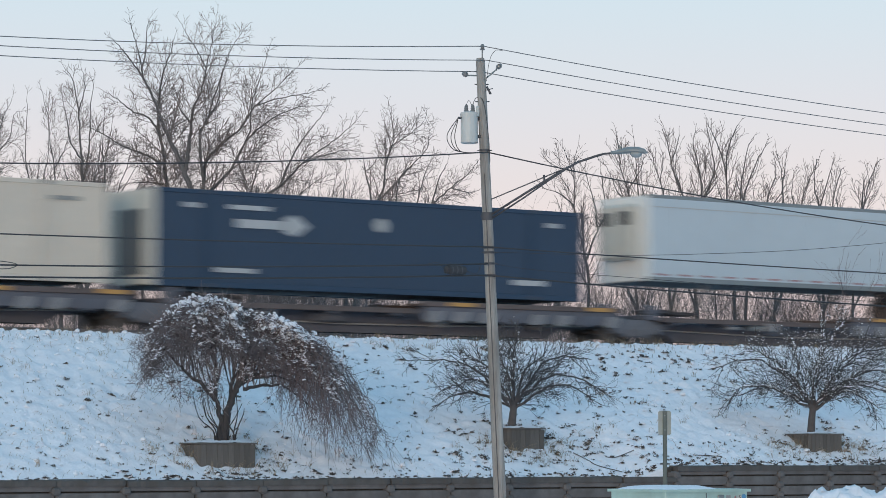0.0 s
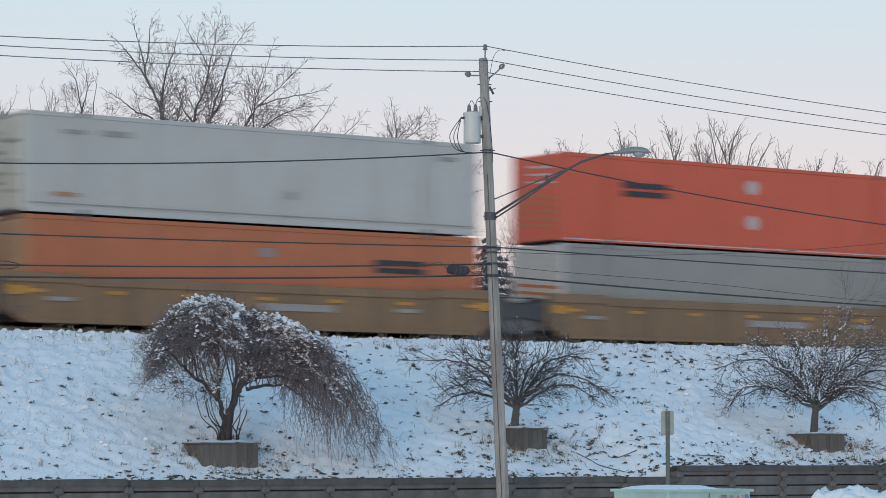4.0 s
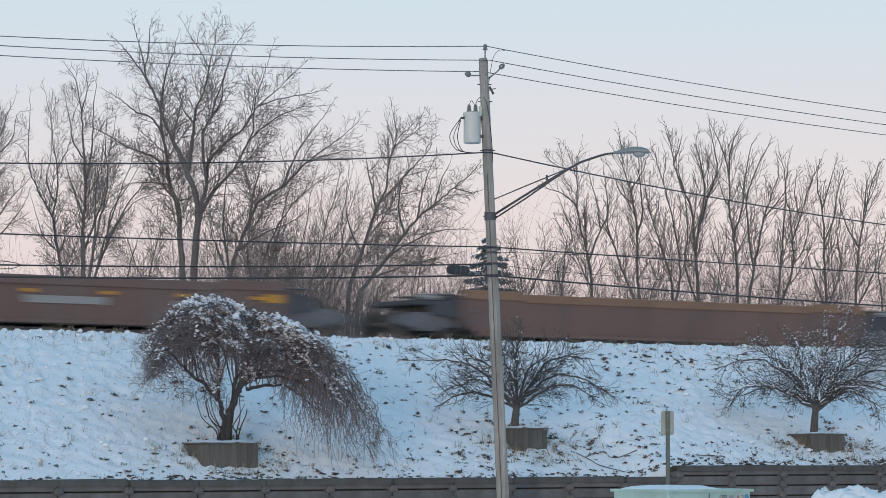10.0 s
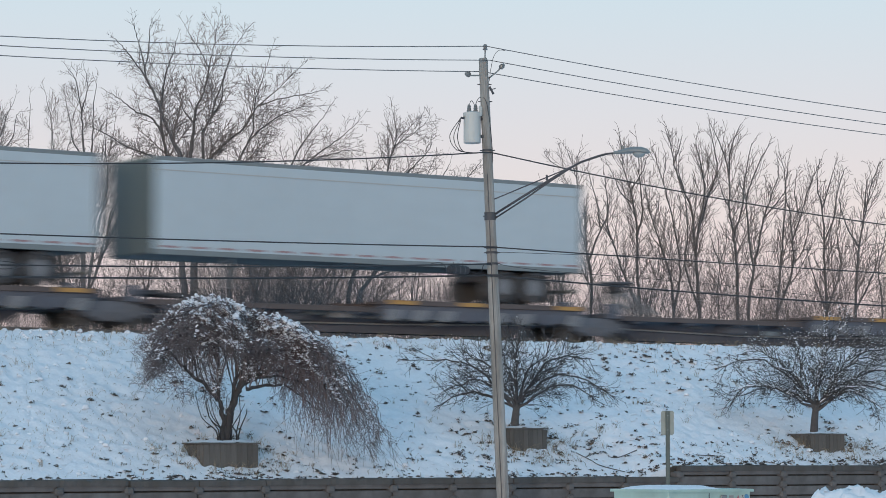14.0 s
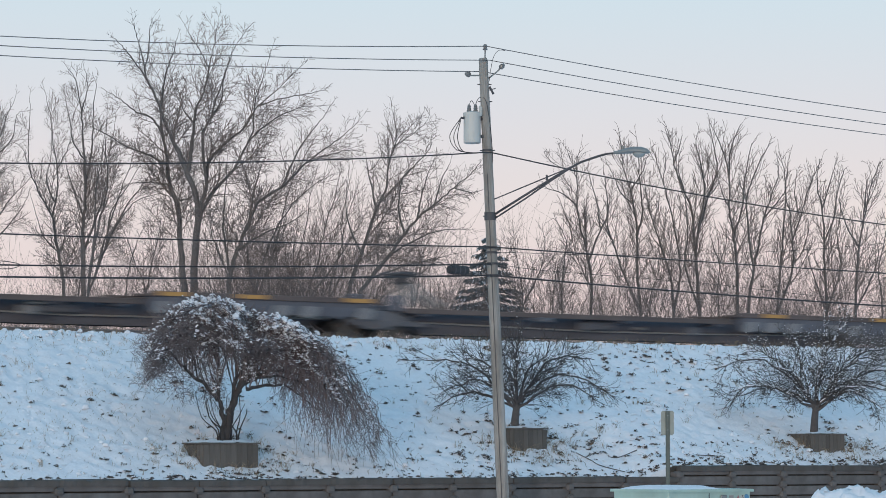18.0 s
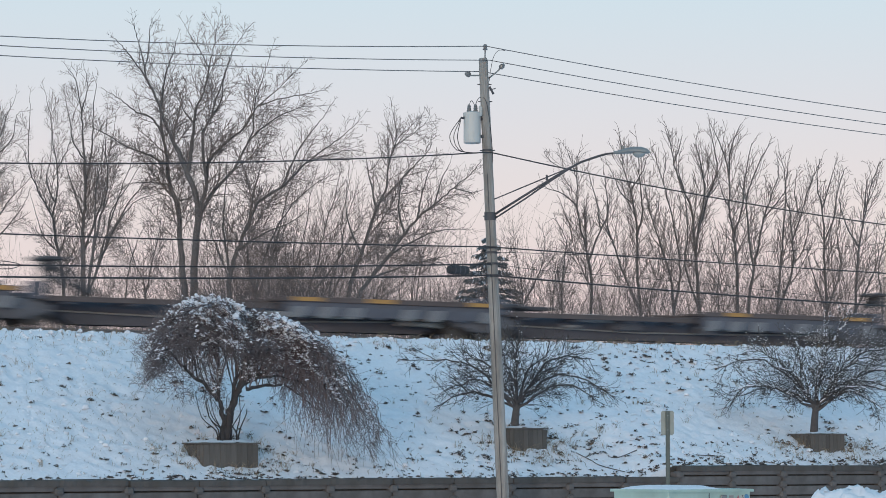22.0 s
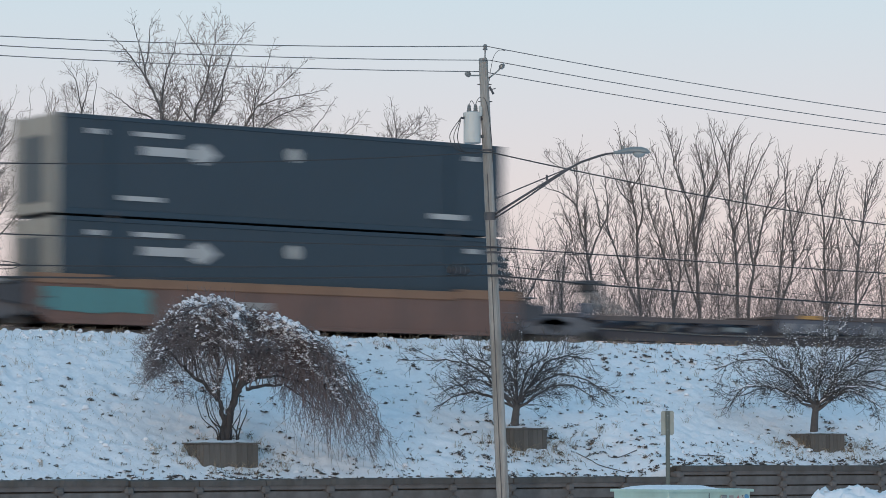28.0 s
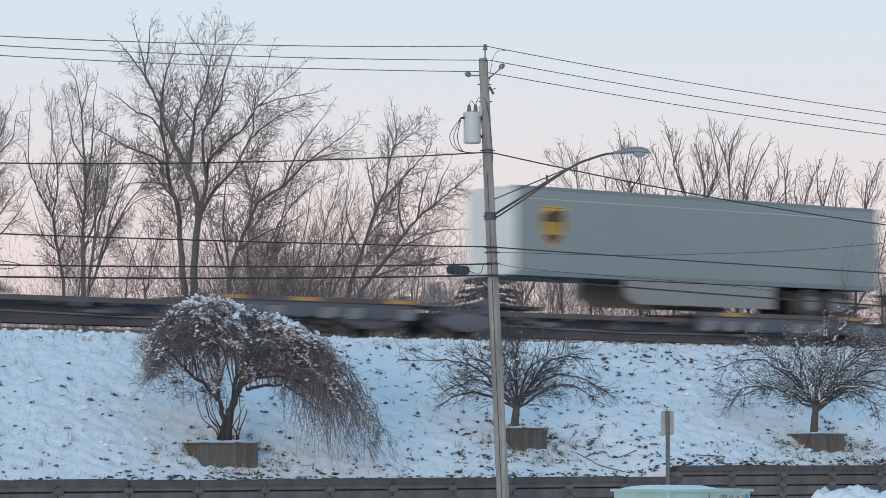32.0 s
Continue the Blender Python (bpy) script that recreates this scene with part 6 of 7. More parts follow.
def container(x_mid, z, col, end_col, label, logo=None, end="door", length=16.15, height=None, rail=None, width=2.59, post_col=None):
    """A 53-foot box; the end that trails (towards -x) shows its doors or its front wall."""
    L, H, W = length, height or (2.87 if z < 1 else 2.90), width
    c = root("shipping_container", pose(0, 0, 0), label, "container", "containers on the train")
    rail = rail or col
    k = "%.2f_%.2f_" % (L, H)
    for sx in (-1, 1):
        for sy in (-1, 1):
            part("corner_post", lambda: Shape().box(-0.09, 0.09, -0.07, 0.07, 0, H, 0.012), (post_col or end_col) if sx < 0 else rail, c, key=k + "post", at=pose(sx * (L / 2 - 0.09), sy * (W / 2 - 0.07), 0))
    for sy in (-1, 1):
        part("side_wall", lambda: ribbed(L - 0.34, H - 0.30), col, c, key=k + "side", at=pose(0, sy * (W / 2 - 0.022), 0.17, 0, 0, 0 if sy < 0 else 180))
        part("bottom_rail", lambda: Shape().box(-L / 2 + 0.17, L / 2 - 0.17, -0.05, 0.05, 0, 0.175, 0.012), rail, c, key=k + "brail", at=pose(0, sy * (W / 2 - 0.052), 0))
        part("top_rail", lambda: Shape().box(-L / 2 + 0.17, L / 2 - 0.17, -0.045, 0.045, H - 0.13, H, 0.012), rail, c, key=k + "trail", at=pose(0, sy * (W / 2 - 0.047), 0))
        for xx in (-6.1, 6.1):      # lifting posts at the 40-foot points
            part("lift_post", lambda: Shape().box(-0.13, 0.13, -0.012, 0.012, 0.02, H - 0.02, 0.004), rail, c, key=k + "lift", at=pose(xx, sy * (W / 2 - 0.003), 0))
            for zz in (0.06, H - 0.06):
                part("casting", lambda: Shape().box(-0.09, 0.09, -0.02, 0.02, -0.06, 0.06, 0.015), M_IRON, c, key="casting", at=pose(xx, sy * (W / 2 + 0.008), zz))
    part("roof", lambda: Shape().box(-L / 2 + 0.1, L / 2 - 0.1, -W / 2 + 0.08, W / 2 - 0.08, H - 0.06, H - 0.015), rail, c, key=k + "roof")
    part("underframe", lambda: Shape().box(-L / 2 + 0.15, L / 2 - 0.15, -W / 2 + 0.1, W / 2 - 0.1, 0.02, 0.16), M_IRON, c, key=k + "under")
    part("end_wall", lambda: Shape().box(L / 2 - 0.11, L / 2 - 0.05, -W / 2 + 0.14, W / 2 - 0.14, 0.05, H - 0.04), rail, c, key=k + "front")
    if end == "door":
        if end_col in (P_WHITE, P_NOSEWHITE):
            for q in range(7):
                part("marking", lambda: Shape().box(-0.004, 0.004, -0.42, 0.42, -0.05, 0.05), P_DARK if q % 3 else P_GREY, c, key="door_bar", at=pose(-L / 2 + 0.024, (-0.55, 0.55, 0.62, -0.6, 0.5, -0.5, 0.58)[q], 0.62 + 0.29 * q))
        for sy in (-1, 1):
            d = part("door", lambda: Shape().box(-0.03, 0.03, -W / 4 + 0.09, W / 4 - 0.09, 0.12, H - 0.12, 0.012).box(-0.045, -0.03, -W / 4 + 0.14, W / 4 - 0.14, 0.25, 0.45).box(-0.045, -0.03, -W / 4 + 0.14, W / 4 - 0.14, H / 2 - 0.1, H / 2 + 0.1), end_col, c, key=k + "door", at=pose(-L / 2 + 0.07, sy * (W / 4 - 0.02), 0))
            for dy in (-0.2, 0.2):
                part("lock_bar", lambda: Shape().tube([(0, 0, 0.06), (0, 0, H - 0.06)], 0.022, 6).box(-0.03, 0.02, -0.14, 0.05, 1.05, 1.12), M_GALV, d, key=k + "bar", at=pose(-0.055, dy, 0))
    else:
        part("end_wall", lambda: Shape().box(-0.03, 0.03, -W / 2 + 0.14, W / 2 - 0.14, 0.05, H - 0.04, 0.01), end_col, c, key=k + "nose", at=pose(-L / 2 + 0.06, 0, 0))
        if end == "unit":
            u = part("cooling_unit", lambda: Shape().box(-0.42, 0.0, -1.12, 1.12, 1.62, 2.80, 0.08).box(-0.30, 0.0, -1.0, 0.6, 0.10, 0.55, 0.04).box(-0.5, 0.05, -1.2, 1.2, 2.80, 2.86, 0.02), P_DARK, c, "black refrigeration unit", key="reefer", at=pose(-L / 2 + 0.06, 0, 0))
            part("grille", lambda: Shape().box(-0.44, -0.42, -0.8, 0.8, 1.8, 2.5), M_IRON, u, key="reefer_grille")
        if end == "stripes":
            for q in range(5):
                part("stripe", lambda: Shape().prism([(0, 0), (0.012, 0), (0.012, 0.10), (0, 0.10)], -W / 2 + 0.12, W / 2 - 0.08), P_ORANGE, c, key="stripe", at=pose(-L / 2 + 0.012, 0, 0.50 + 0.24 * q, 5, 0, 0))
            for q in range(3):
                part("marking", lambda: Shape().prism([(0, 0), (0.012, 0), (0.012, 0.06), (0, 0.06)], -0.9, 0.5), P_PALEGREY, c, key="end_bar", at=pose(-L / 2 + 0.012, 0, 1.95 + 0.25 * q, 3, 0, 0))
        if end == "frame":
            part("dark_panel", lambda: Shape().box(-0.02, 0.0, -0.8, 0.8, 0.25, 2.2, 0.01), paint("recess_grey", (0.085, 0.095, 0.10)), c, key="endpanel", at=pose(-L / 2 + 0.03, 0, 0.1))
    if z > 3:
        for xx in (-6.1, 6.1):
            for sy in (-1, 1):
                part("twist_lock", lambda: Shape().box(-0.07, 0.07, -0.06, 0.06, -0.10, 0.02, 0.01), M_IRON, c, key="twistlock", at=pose(xx, sy * (W / 2 - 0.08), 0))
    if logo:
        logo(c, L, H, W)
    return rider(c, x_mid, z)


def plate_on(c, x0, x1, z0, z1, W, m, name="marking"):
    """A painted bar on the near side."""
    return part(name, Shape().box(x0, x1, -W / 2 - 0.012, -W / 2 + 0.012, z0, z1), m, c)


def shape_on(c, pts, W, m, lift=0.012):
    return part("marking", Shape().prism(pts, -W / 2 - lift, -W / 2 + 0.01), m, c)


def mark_key(c, L, H, W):
    a = -L / 2
    plate_on(c, a + 2.95, a + 4.75, 1.82, 2.08, W, P_LOGOWHITE)
    shape_on(c, [(a + 4.65, 1.74), (a + 5.0, 1.62), (a + 5.2, 1.74), (a + 5.5, 1.95), (a + 5.2, 2.18), (a + 5.0, 2.30), (a + 4.65, 2.16)], W, P_LOGOWHITE)
    plate_on(c, a + 2.7, a + 4.1, 2.36, 2.50, W, P_LOGOWHITE)
    plate_on(c, a + 1.15, a + 1.65, 2.35, 2.50, W, P_LOGOWHITE)
    plate_on(c, a + 2.2, a + 3.6, 0.46, 0.60, W, P_LOGOWHITE)
    plate_on(c, a + 13.3, a + 14.6, 0.45, 0.62, W, P_LOGOWHITE)
    plate_on(c, a + 14.7, a + 15.2, 2.35, 2.50, W, P_LOGOWHITE)
    part("round_mark", Shape().tube([(0, -0.012, 0), (0, 0.01, 0)], 0.22, 16), P_PALEGREY, c, at=pose(a + 8.2, -W / 2, 2.12))


def mark_rail_blue(c, L, H, W):
    a = -L / 2
    for i, w in enumerate((0.80, 0.78, 0.95)):
        plate_on(c, a + 2.1 + 0.92 * i, a + 2.1 + 0.92 * i + w, 1.72, 2.44, W, P_LOGOBLUE)
    for i in range(2):
        plate_on(c, a + 2.3 + 0.92 * i, a + 2.85 + 0.92 * i, 1.92, 2.18, W, P_CREAM)
    plate_on(c, a + 2.15, a + 4.7, 1.40, 1.54, W, P_LOGOBLUE)
    plate_on(c, a + 8.6, a + 9.1, 2.2, 2.5, W, P_RUSTEND)
    for x in (1.2, 2.6, 14.3):
        plate_on(c, a + x, a + x + 0.9, 2.35, 2.47, W, P_GREY)


def mark_rail_yellow(c, L, H, W):
    a = -L / 2
    for i in range(3):          # three soft-cornered blocks over a bar
        x0 = a + 2.15 + 0.84 * i
        shape_on(c, [(x0 + 0.16, 1.62), (x0 + 0.66, 1.62), (x0 + 0.80, 1.74), (x0 + 0.80, 2.24), (x0 + 0.66, 2.36), (x0 + 0.16, 2.36), (x0, 2.24), (x0, 1.74)], W, P_LOGOYEL, 0.012)
        plate_on(c, x0 + 0.28, x0 + 0.60, 1.86, 2.12, W + 0.012, P_NAVY)
    plate_on(c, a + 2.35, a + 4.65, 1.28, 1.44, W, P_LOGOYEL)
    plate_on(c, a + 12.0, a + 13.0, 0.2, 2.72, W, paint("rust_panel", (0.075, 0.045, 0.04)))
    plate_on(c, a + 13.0, a + 14.5, 0.2, 2.72, W, P_NAVYLIGHT)
    for q in range(3):
        plate_on(c, a + 14.7, a + 15.8, 2.52 - 0.17 * q, 2.60 - 0.17 * q, W, P_PALEGREY)
    plate_on(c, a + 15.30, a + 15.58, 0.95, 1.28, W, P_SHIELDGOLD)
    plate_on(c, a + 15.0, a + 15.75, 0.45, 0.72, W, paint("dull_red", (0.25, 0.05, 0.045)))


def mark_cool(c, L, H, W):
    a = -L / 2
    for i, (w, h0) in enumerate(((0.75, 1.55), (0.28, 1.55), (0.75, 1.30), (0.6, 1.55), (0.35, 1.55))):
        x = a + 5.35 + sum((0.82, 0.36, 0.82, 0.68, 0.4)[:i])
        plate_on(c, x, x + w, h0, 2.35 if i in (0, 3) else 2.15, W, P_LOGOGREEN)
    shape_on(c, [(a + 8.2, 1.5), (a + 9.0, 1.35), (a + 9.2, 1.8), (a + 8.9, 2.3), (a + 8.2, 2.4), (a + 8.7, 2.1)], W, P_LOGOGREEN, 0.016)
    for i in range(10):
        if i != 4:
            plate_on(c, a + 5.2 + 0.58 * i, a + 5.68 + 0.58 * i, 0.66, 1.16 if i in (0, 3, 5) else 1.04, W, P_LOGOPURPLE)
    plate_on(c, a + 1.9, a + 2.5, 0.17, 2.78, W, P_PALEGREY)
    for x in (1.3, 2.9, 12.9):
        plate_on(c, a + x, a + x + 0.9, 2.35 if x < 10 else 0.4, 2.47 if x < 10 else 0.52, W, P_GREY)


def mark_beige(c, L, H, W):
    a = -L / 2
    plate_on(c, a + 1.35, a + 2.05, 2.30, 2.42, W, P_GREY)
    plate_on(c, a + 2.6, a + 3.5, 2.30, 2.46, W, P_GREY)
    plate_on(c, a + 1.0, a + 1.8, 0.48, 0.60, W, P_RUSTEND)
    plate_on(c, a + 14.6, a + 15.3, 2.30, 2.42, W, P_GREY)
    plate_on(c, a + 9.0, a + 9.28, 0.78, 1.02, W, P_GREY)
    plate_on(c, a + 0.2, a + 15.9, 0.255, 0.285, W, P_GREY)


def mark_red(c, L, H, W):
    a = -L / 2
    plate_on(c, a + 2.6, a + 4.5, 1.86, 2.04, W, P_DARK)
    plate_on(c, a + 2.6, a + 4.5, 1.58, 1.76, W, P_DARK)
    for zz in (0.95, 2.15):
        part("round_mark", Shape().tube([(0, -0.012, 0), (0, 0.01, 0)], 0.25, 16), P_PALEGREY, c, at=pose(a + 8.3, -W / 2, zz))
    plate_on(c, a + 0.2, a + 15.9, 0.06, 0.10, W, P_PALEGREY)


def mark_orange(c, L, H, W):
    a = -L / 2
    plate_on(c, a + 12.2, a + 14.1, 1.86, 2.02, W, P_DARK)
    plate_on(c, a + 12.2, a + 14.1, 1.62, 1.78, W, P_DARK)
    for zz in (0.75, 1.95):
        plate_on(c, a + 8.0, a + 8.5, zz, zz + 0.26, W, P_GREY)
    plate_on(c, a + 0.2, a + 15.9, 0.05, 0.09, W, P_PALEGREY)


def well_unit(x_mid, label, col=None, top=None, pitch=19.7, markers=False, paintings=(), end_right=False, end_left=True, placard=True, brake=False, tall=False):
    """One platform of an articulated well car; its trailing bogie belongs to it."""
    col, top = col or P_WELL, top or P_WELLTOP
    u = root("well_car", pose(0, 0, 0), label, "rail car", "well cars of the train")
    B = 8.75
    for sy in (-1, 1):
        def side_shape():
            sh = Shape()
            sh.prism([(-B, 0.50), (-B + 0.7, 0.12), (B - 0.7, 0.12), (B, 0.50), (B, 1.42), (-B, 1.42)], -0.03, 0.03)
            for i in range(-6, 7):
                sh.box(i * 1.22 - 0.05, i * 1.22 + 0.05, -0.055, -0.03, 0.22, 1.16, 0.01)
            sh.box(-B + 0.7, B - 0.7, -0.10, 0.03, 0.10, 0.22, 0.015)
            return sh
        s = part("side_sill", side_shape, col, u, key="well_side%d" % tall, at=pose(0, sy * 1.40, 0, 0, 0, 0 if sy < 0 else 180))
        part("top_chord", lambda: Shape().box(-B + 2.5, B - 2.5, -0.09, 0.09, 1.18, 1.46, 0.03), top, u, key="well_top", at=pose(0, sy * 1.40, 0))
        for sx in (-1, 1):
            part("top_chord", lambda: Shape().box(-1.25, 1.25, -0.095, 0.095, 1.24, 1.54, 0.03), top, u, key="well_topend", at=pose(sx * (B - 1.25), sy * 1.40, 0))
    for i in range(-4, 5):
        part("cross_member", lambda: Shape().box(-0.15, 0.15, -1.37, 1.37, 0.20, 0.33, 0.01), col, u, key="well_cross", at=pose(i * 1.9, 0, 0))
    for sx in (-1, 1):
        def end_shape():
            sh = Shape()
            sh.prism([(0, 0.62), (1.05, 0.75), (1.05, 1.05), (0, 1.32)], -1.30, 1.30)
            sh.box(-0.10, 0.0, -1.33, 1.33, 0.30, 1.36, 0.02)
            sh.box(0.9, 1.15, -0.30, 0.30, 0.72, 1.0, 0.03)
            return sh
        part("end_platform", end_shape, M_ENDBLACK, u, key="well_end", at=pose(sx * (B + 0.02), 0, 0, 0, 0, 0 if sx > 0 else 180))
        part("walkway", lambda: Shape().box(0.15, 0.85, -1.25, 1.25, 1.36, 1.40, 0.01).box(0.15, 0.22, -1.2, -1.13, 1.1, 1.38).box(0.15, 0.22, 1.13, 1.2, 1.1, 1.38), M_BOGIE, u, key="walkway", at=pose(sx * B, 0, 0, 0, 0, 0 if sx > 0 else 180))
    part("articulation", lambda: Shape().box(-0.55, 0.45, -1.22, 1.22, 1.02, 1.20, 0.04).box(-0.2, 0.2, -0.3, 0.3, 0.6, 1.1, 0.05), M_ENDBLACK, u, "dark articulation casting", key="artic", at=pose(-pitch / 2, 0, 0))
    part("frosted_cover", lambda: Shape().box(-0.40, 0.40, -1.28, -0.9, 1.20, 1.34, 0.06).box(-0.25, 0.2, -1.2, -0.8, 1.33, 1.40, 0.03), M_PLAC, u, "grey cover plate dusted with frost", key="articover", at=pose(-pitch / 2, 0, 0))
    if brake:
        p = part("brake_platform", Shape().box(-11.7, -9.4, -1.3, 1.3, 1.46, 1.60, 0.02).box(-11.0, -9.4, -1.32, 1.32, 1.60, 1.76, 0.04), M_IRON, u)
        part("side_plate", Shape().box(-11.3, -10.0, -1.40, -1.32, 0.98, 1.44, 0.03), M_PLAC, p)
        part("brake_stand", Shape().box(-11.75, -11.30, -0.95, -0.45, 1.56, 2.10, 0.06).tube([(-11.55, -0.97, 1.9), (-11.55, -1.05, 1.9)], 0.27, 14), M_GALV, p)
        part("coupler", Shape().box(-13.0, -10.6, -0.14, 0.14, 0.58, 0.84, 0.04), M_BOGIE, p)
    if end_left:
        bogie(u, -pitch / 2)
    if end_right:
        bogie(u, pitch / 2)
    if markers:
        for i in range(-3, 4):
            part("reflector", lambda: Shape().box(-0.19, 0.19, -0.015, 0.015, -0.05, 0.05, 0.004), M_YELLOW, u, key="reflector", at=pose(i * 2.55, -1.50, 1.02))
        for sx in (-6.9, 5.2):
            part("stencil", lambda: Shape().box(-0.42, 0.42, -0.012, 0.012, -0.06, 0.06, 0.004), M_PLAC, u, key="stencil", at=pose(sx, -1.47, 0.80))
        for sx in (-1, 1):
            part("warning_panel", lambda: Shape().box(-0.30, 0.30, -0.012, 0.012, -0.13, 0.13, 0.004), M_YELLOW, u, key="warnpanel", at=pose(sx * 8.25, -1.47, 1.02))
    if placard:
        part("placard", lambda: Shape().box(-1.3, 1.3, -0.012, 0.012, -0.11, 0.11, 0.004), M_PLAC, u, key="placard", at=pose(-2.0 if not markers else 1.2, -1.465, 0.78))
    for sx in (-1, 1):
        part("ladder", lambda: Shape().tube([(-0.2, 0, 0.35), (-0.2, 0, 1.15)], 0.02, 5).tube([(0.2, 0, 0.35), (0.2, 0, 1.15)], 0.02, 5).tube([(-0.2, 0, 0.55), (0.2, 0, 0.55)], 0.015, 5).tube([(-0.2, 0, 0.85), (0.2, 0, 0.85)], 0.015, 5), M_BOGIE, u, key="ladder", at=pose(sx * 8.3, -1.52, 0))
    pr = random.Random(int(-x_mid))
    for q, (x0, x1, z0, z1, m) in enumerate(paintings):
        ring = []
        for s in range(16):       # a soft-cornered, uneven sprayed shape
            a = 2 * math.pi * s / 16
            ca, sa = math.cos(a), math.sin(a)
            k = pr.uniform(0.82, 1.0) / max(abs(ca), abs(sa), 0.75)
            ring.append(((x0 + x1) / 2 + ca * k * (x1 - x0) / 2, min(1.34 if tall else 1.15, max(0.34, (z0 + z1) / 2 + sa * k * (z1 - z0) / 2))))
        part("painted_patch", Shape().prism(ring, -1.462 - 0.004 * q, -1.42), m, u, "sprayed graffiti colour")
    return rider(u, x_mid, 0)


def spine_unit(x_front, label, hitch=0, length=17.9, first=False, bright=False):
    """One platform of a spine car, from its front end backwards: sill, side brackets, wheel decks, trailer hitch; hitch: +1 stands with its strut leading, -1 trailing, 0 folded."""
    u = root("spine_car", pose(0, 0, 0), label, "rail car", "spine cars of the train")
    L = length
    part("spine", lambda: Shape().prism([(-L + 0.3, 0.56), (-L + 1.9, 0.46), (-L + 2.5, 0.14), (-2.5, 0.14), (-1.9, 0.46), (-0.3, 0.56), (-0.3, 0.96), (-8.2, 0.96), (-8.7, 0.86), (-L + 0.3, 0.86)], -0.36, 0.36), M_SPINE, u, key="spine%.1f" % L)
    a0, a1 = -8.4, -0.5 if first else -0.15      # the raised wheel deck at the leading end
    for sy in (-1, 1):
        part("deck", lambda: Shape().box(a0, a1, -0.48, 0.48, 1.00, 1.08, 0.01), M_DECK, u, key="deck%.1f" % a1, at=pose(0, sy * 0.84, 0))
        part("deck_edge", lambda: Shape().box(a0, a1, -0.03, 0.03, 0.98, 1.14, 0.015), M_DECK, u, key="edge%.1f" % a1, at=pose(0, sy * 1.35, 0))
        # added plate, not a real sill: its lit face fills the deck's shade
        part("side_sill", lambda: Shape().box(a0 + 0.15, a1 - 0.15, -0.025, 0.025, 0.56, 0.985, 0.012), M_SPINE, u, key="fillpanel%.1f" % a1, at=pose(0, sy * 1.29, 0))
        part("low_deck", lambda: Shape().box(-L + 1.2, -8.6, -0.40, 0.40, 0.80, 0.87, 0.01).box(-L + 1.2, -8.6, -0.42, -0.38, 0.74, 0.90, 0.01), M_DECK if sy < 0 else M_SPINE, u, key="lowdeck%.1f" % L, at=pose(0, sy * 0.86, 0, 0, 0, 0))
    for xs in ((a0 + 0.9, a0 + 3.6, a1 - 0.8) if bright or int(abs(x_front)) % 2 else (a0 + 1.6, a1 - 1.1)):
        part("edge_stripe", lambda: Shape().box(-0.5, 0.5, -0.012, 0.012, -0.06, 0.06, 0.003), M_EDGE, u, key="edgestripe", at=pose(xs, -1.393, 1.065))
    for i in range(8):            # leaning brackets under the raised deck
        x = a0 + 0.55 + i * (a1 - a0 - 1.1) / 7
        for sy in (-1, 1):
            part("bracket", lambda: Shape().prism([(-0.28, 0.50), (0.10, 0.50), (0.28, 0.84), (-0.10, 0.84)], -0.05, 0.05), M_SPINE if i in (3, 6) else M_ARM, u, key="arm", at=pose(x, sy * 1.35, 0))
    for i in range(4):
        part("cross_bearer", lambda: Shape().box(-0.12, 0.12, -1.25, 1.25, 0.66, 0.80, 0.02), M_SPINE, u, key="spinebearer", at=pose(-9.2 - i * (L - 11.2) / 3, 0, 0))
    for x in (-0.95, -L + 0.95):      # container pedestals
        for sy in (-1, 1):
            part("pedestal", lambda: Shape().box(-0.2, 0.2, -0.14, 0.14, 0.95, 1.29, 0.03), M_SPINE, u, key="pedestal", at=pose(x, sy * 1.12, 0))
        part("cross_beam", lambda: Shape().box(-0.22, 0.22, -1.25, 1.25, 0.80, 0.98, 0.02), M_SPINE, u, key="spinebeam", at=pose(x, 0, 0))
    hx = -L + 2.0
    hcol = (M_ARM, M_IRON, M_DECK)[int(abs(x_front)) % 3]
    if hitch:
        h = part("hitch", lambda: Shape().box(-0.45, 0.45, -0.45, 0.45, 1.98, 2.09, 0.03).box(-0.16, 0.16, -0.42, 0.42, 1.72, 1.99, 0.05), M_IRON, u, key="hitch_plate", at=pose(hx, 0, 0))
        for sy in (-0.32, 0.32):
            part("hitch_post", lambda: Shape().box(-0.10, 0.10, -0.06, 0.06, 1.0, 1.8, 0.02), hcol, h, key="hitch_post", at=pose(0, sy, 0))
            part("hitch_strut", lambda: Shape().tube([(0.05, 0, 1.85), (0.75, 0, 1.35), (1.45, 0, 1.02)], 0.075, 6), hcol, h, key="hitch_strut", at=pose(0, sy, 0, 0, 0, 0 if hitch > 0 else 180))
    else:
        part("hitch", lambda: Shape().box(-0.5, 0.5, -0.42, 0.42, 1.06, 1.22, 0.04).box(0.4, 1.8, -0.3, -0.15, 1.04, 1.16, 0.02).box(0.4, 1.8, 0.15, 0.3, 1.04, 1.16, 0.02), M_IRON, u, key="hitch_folded", at=pose(hx, 0, 0))
    dress = random.Random(int(abs(x_front) * 10))
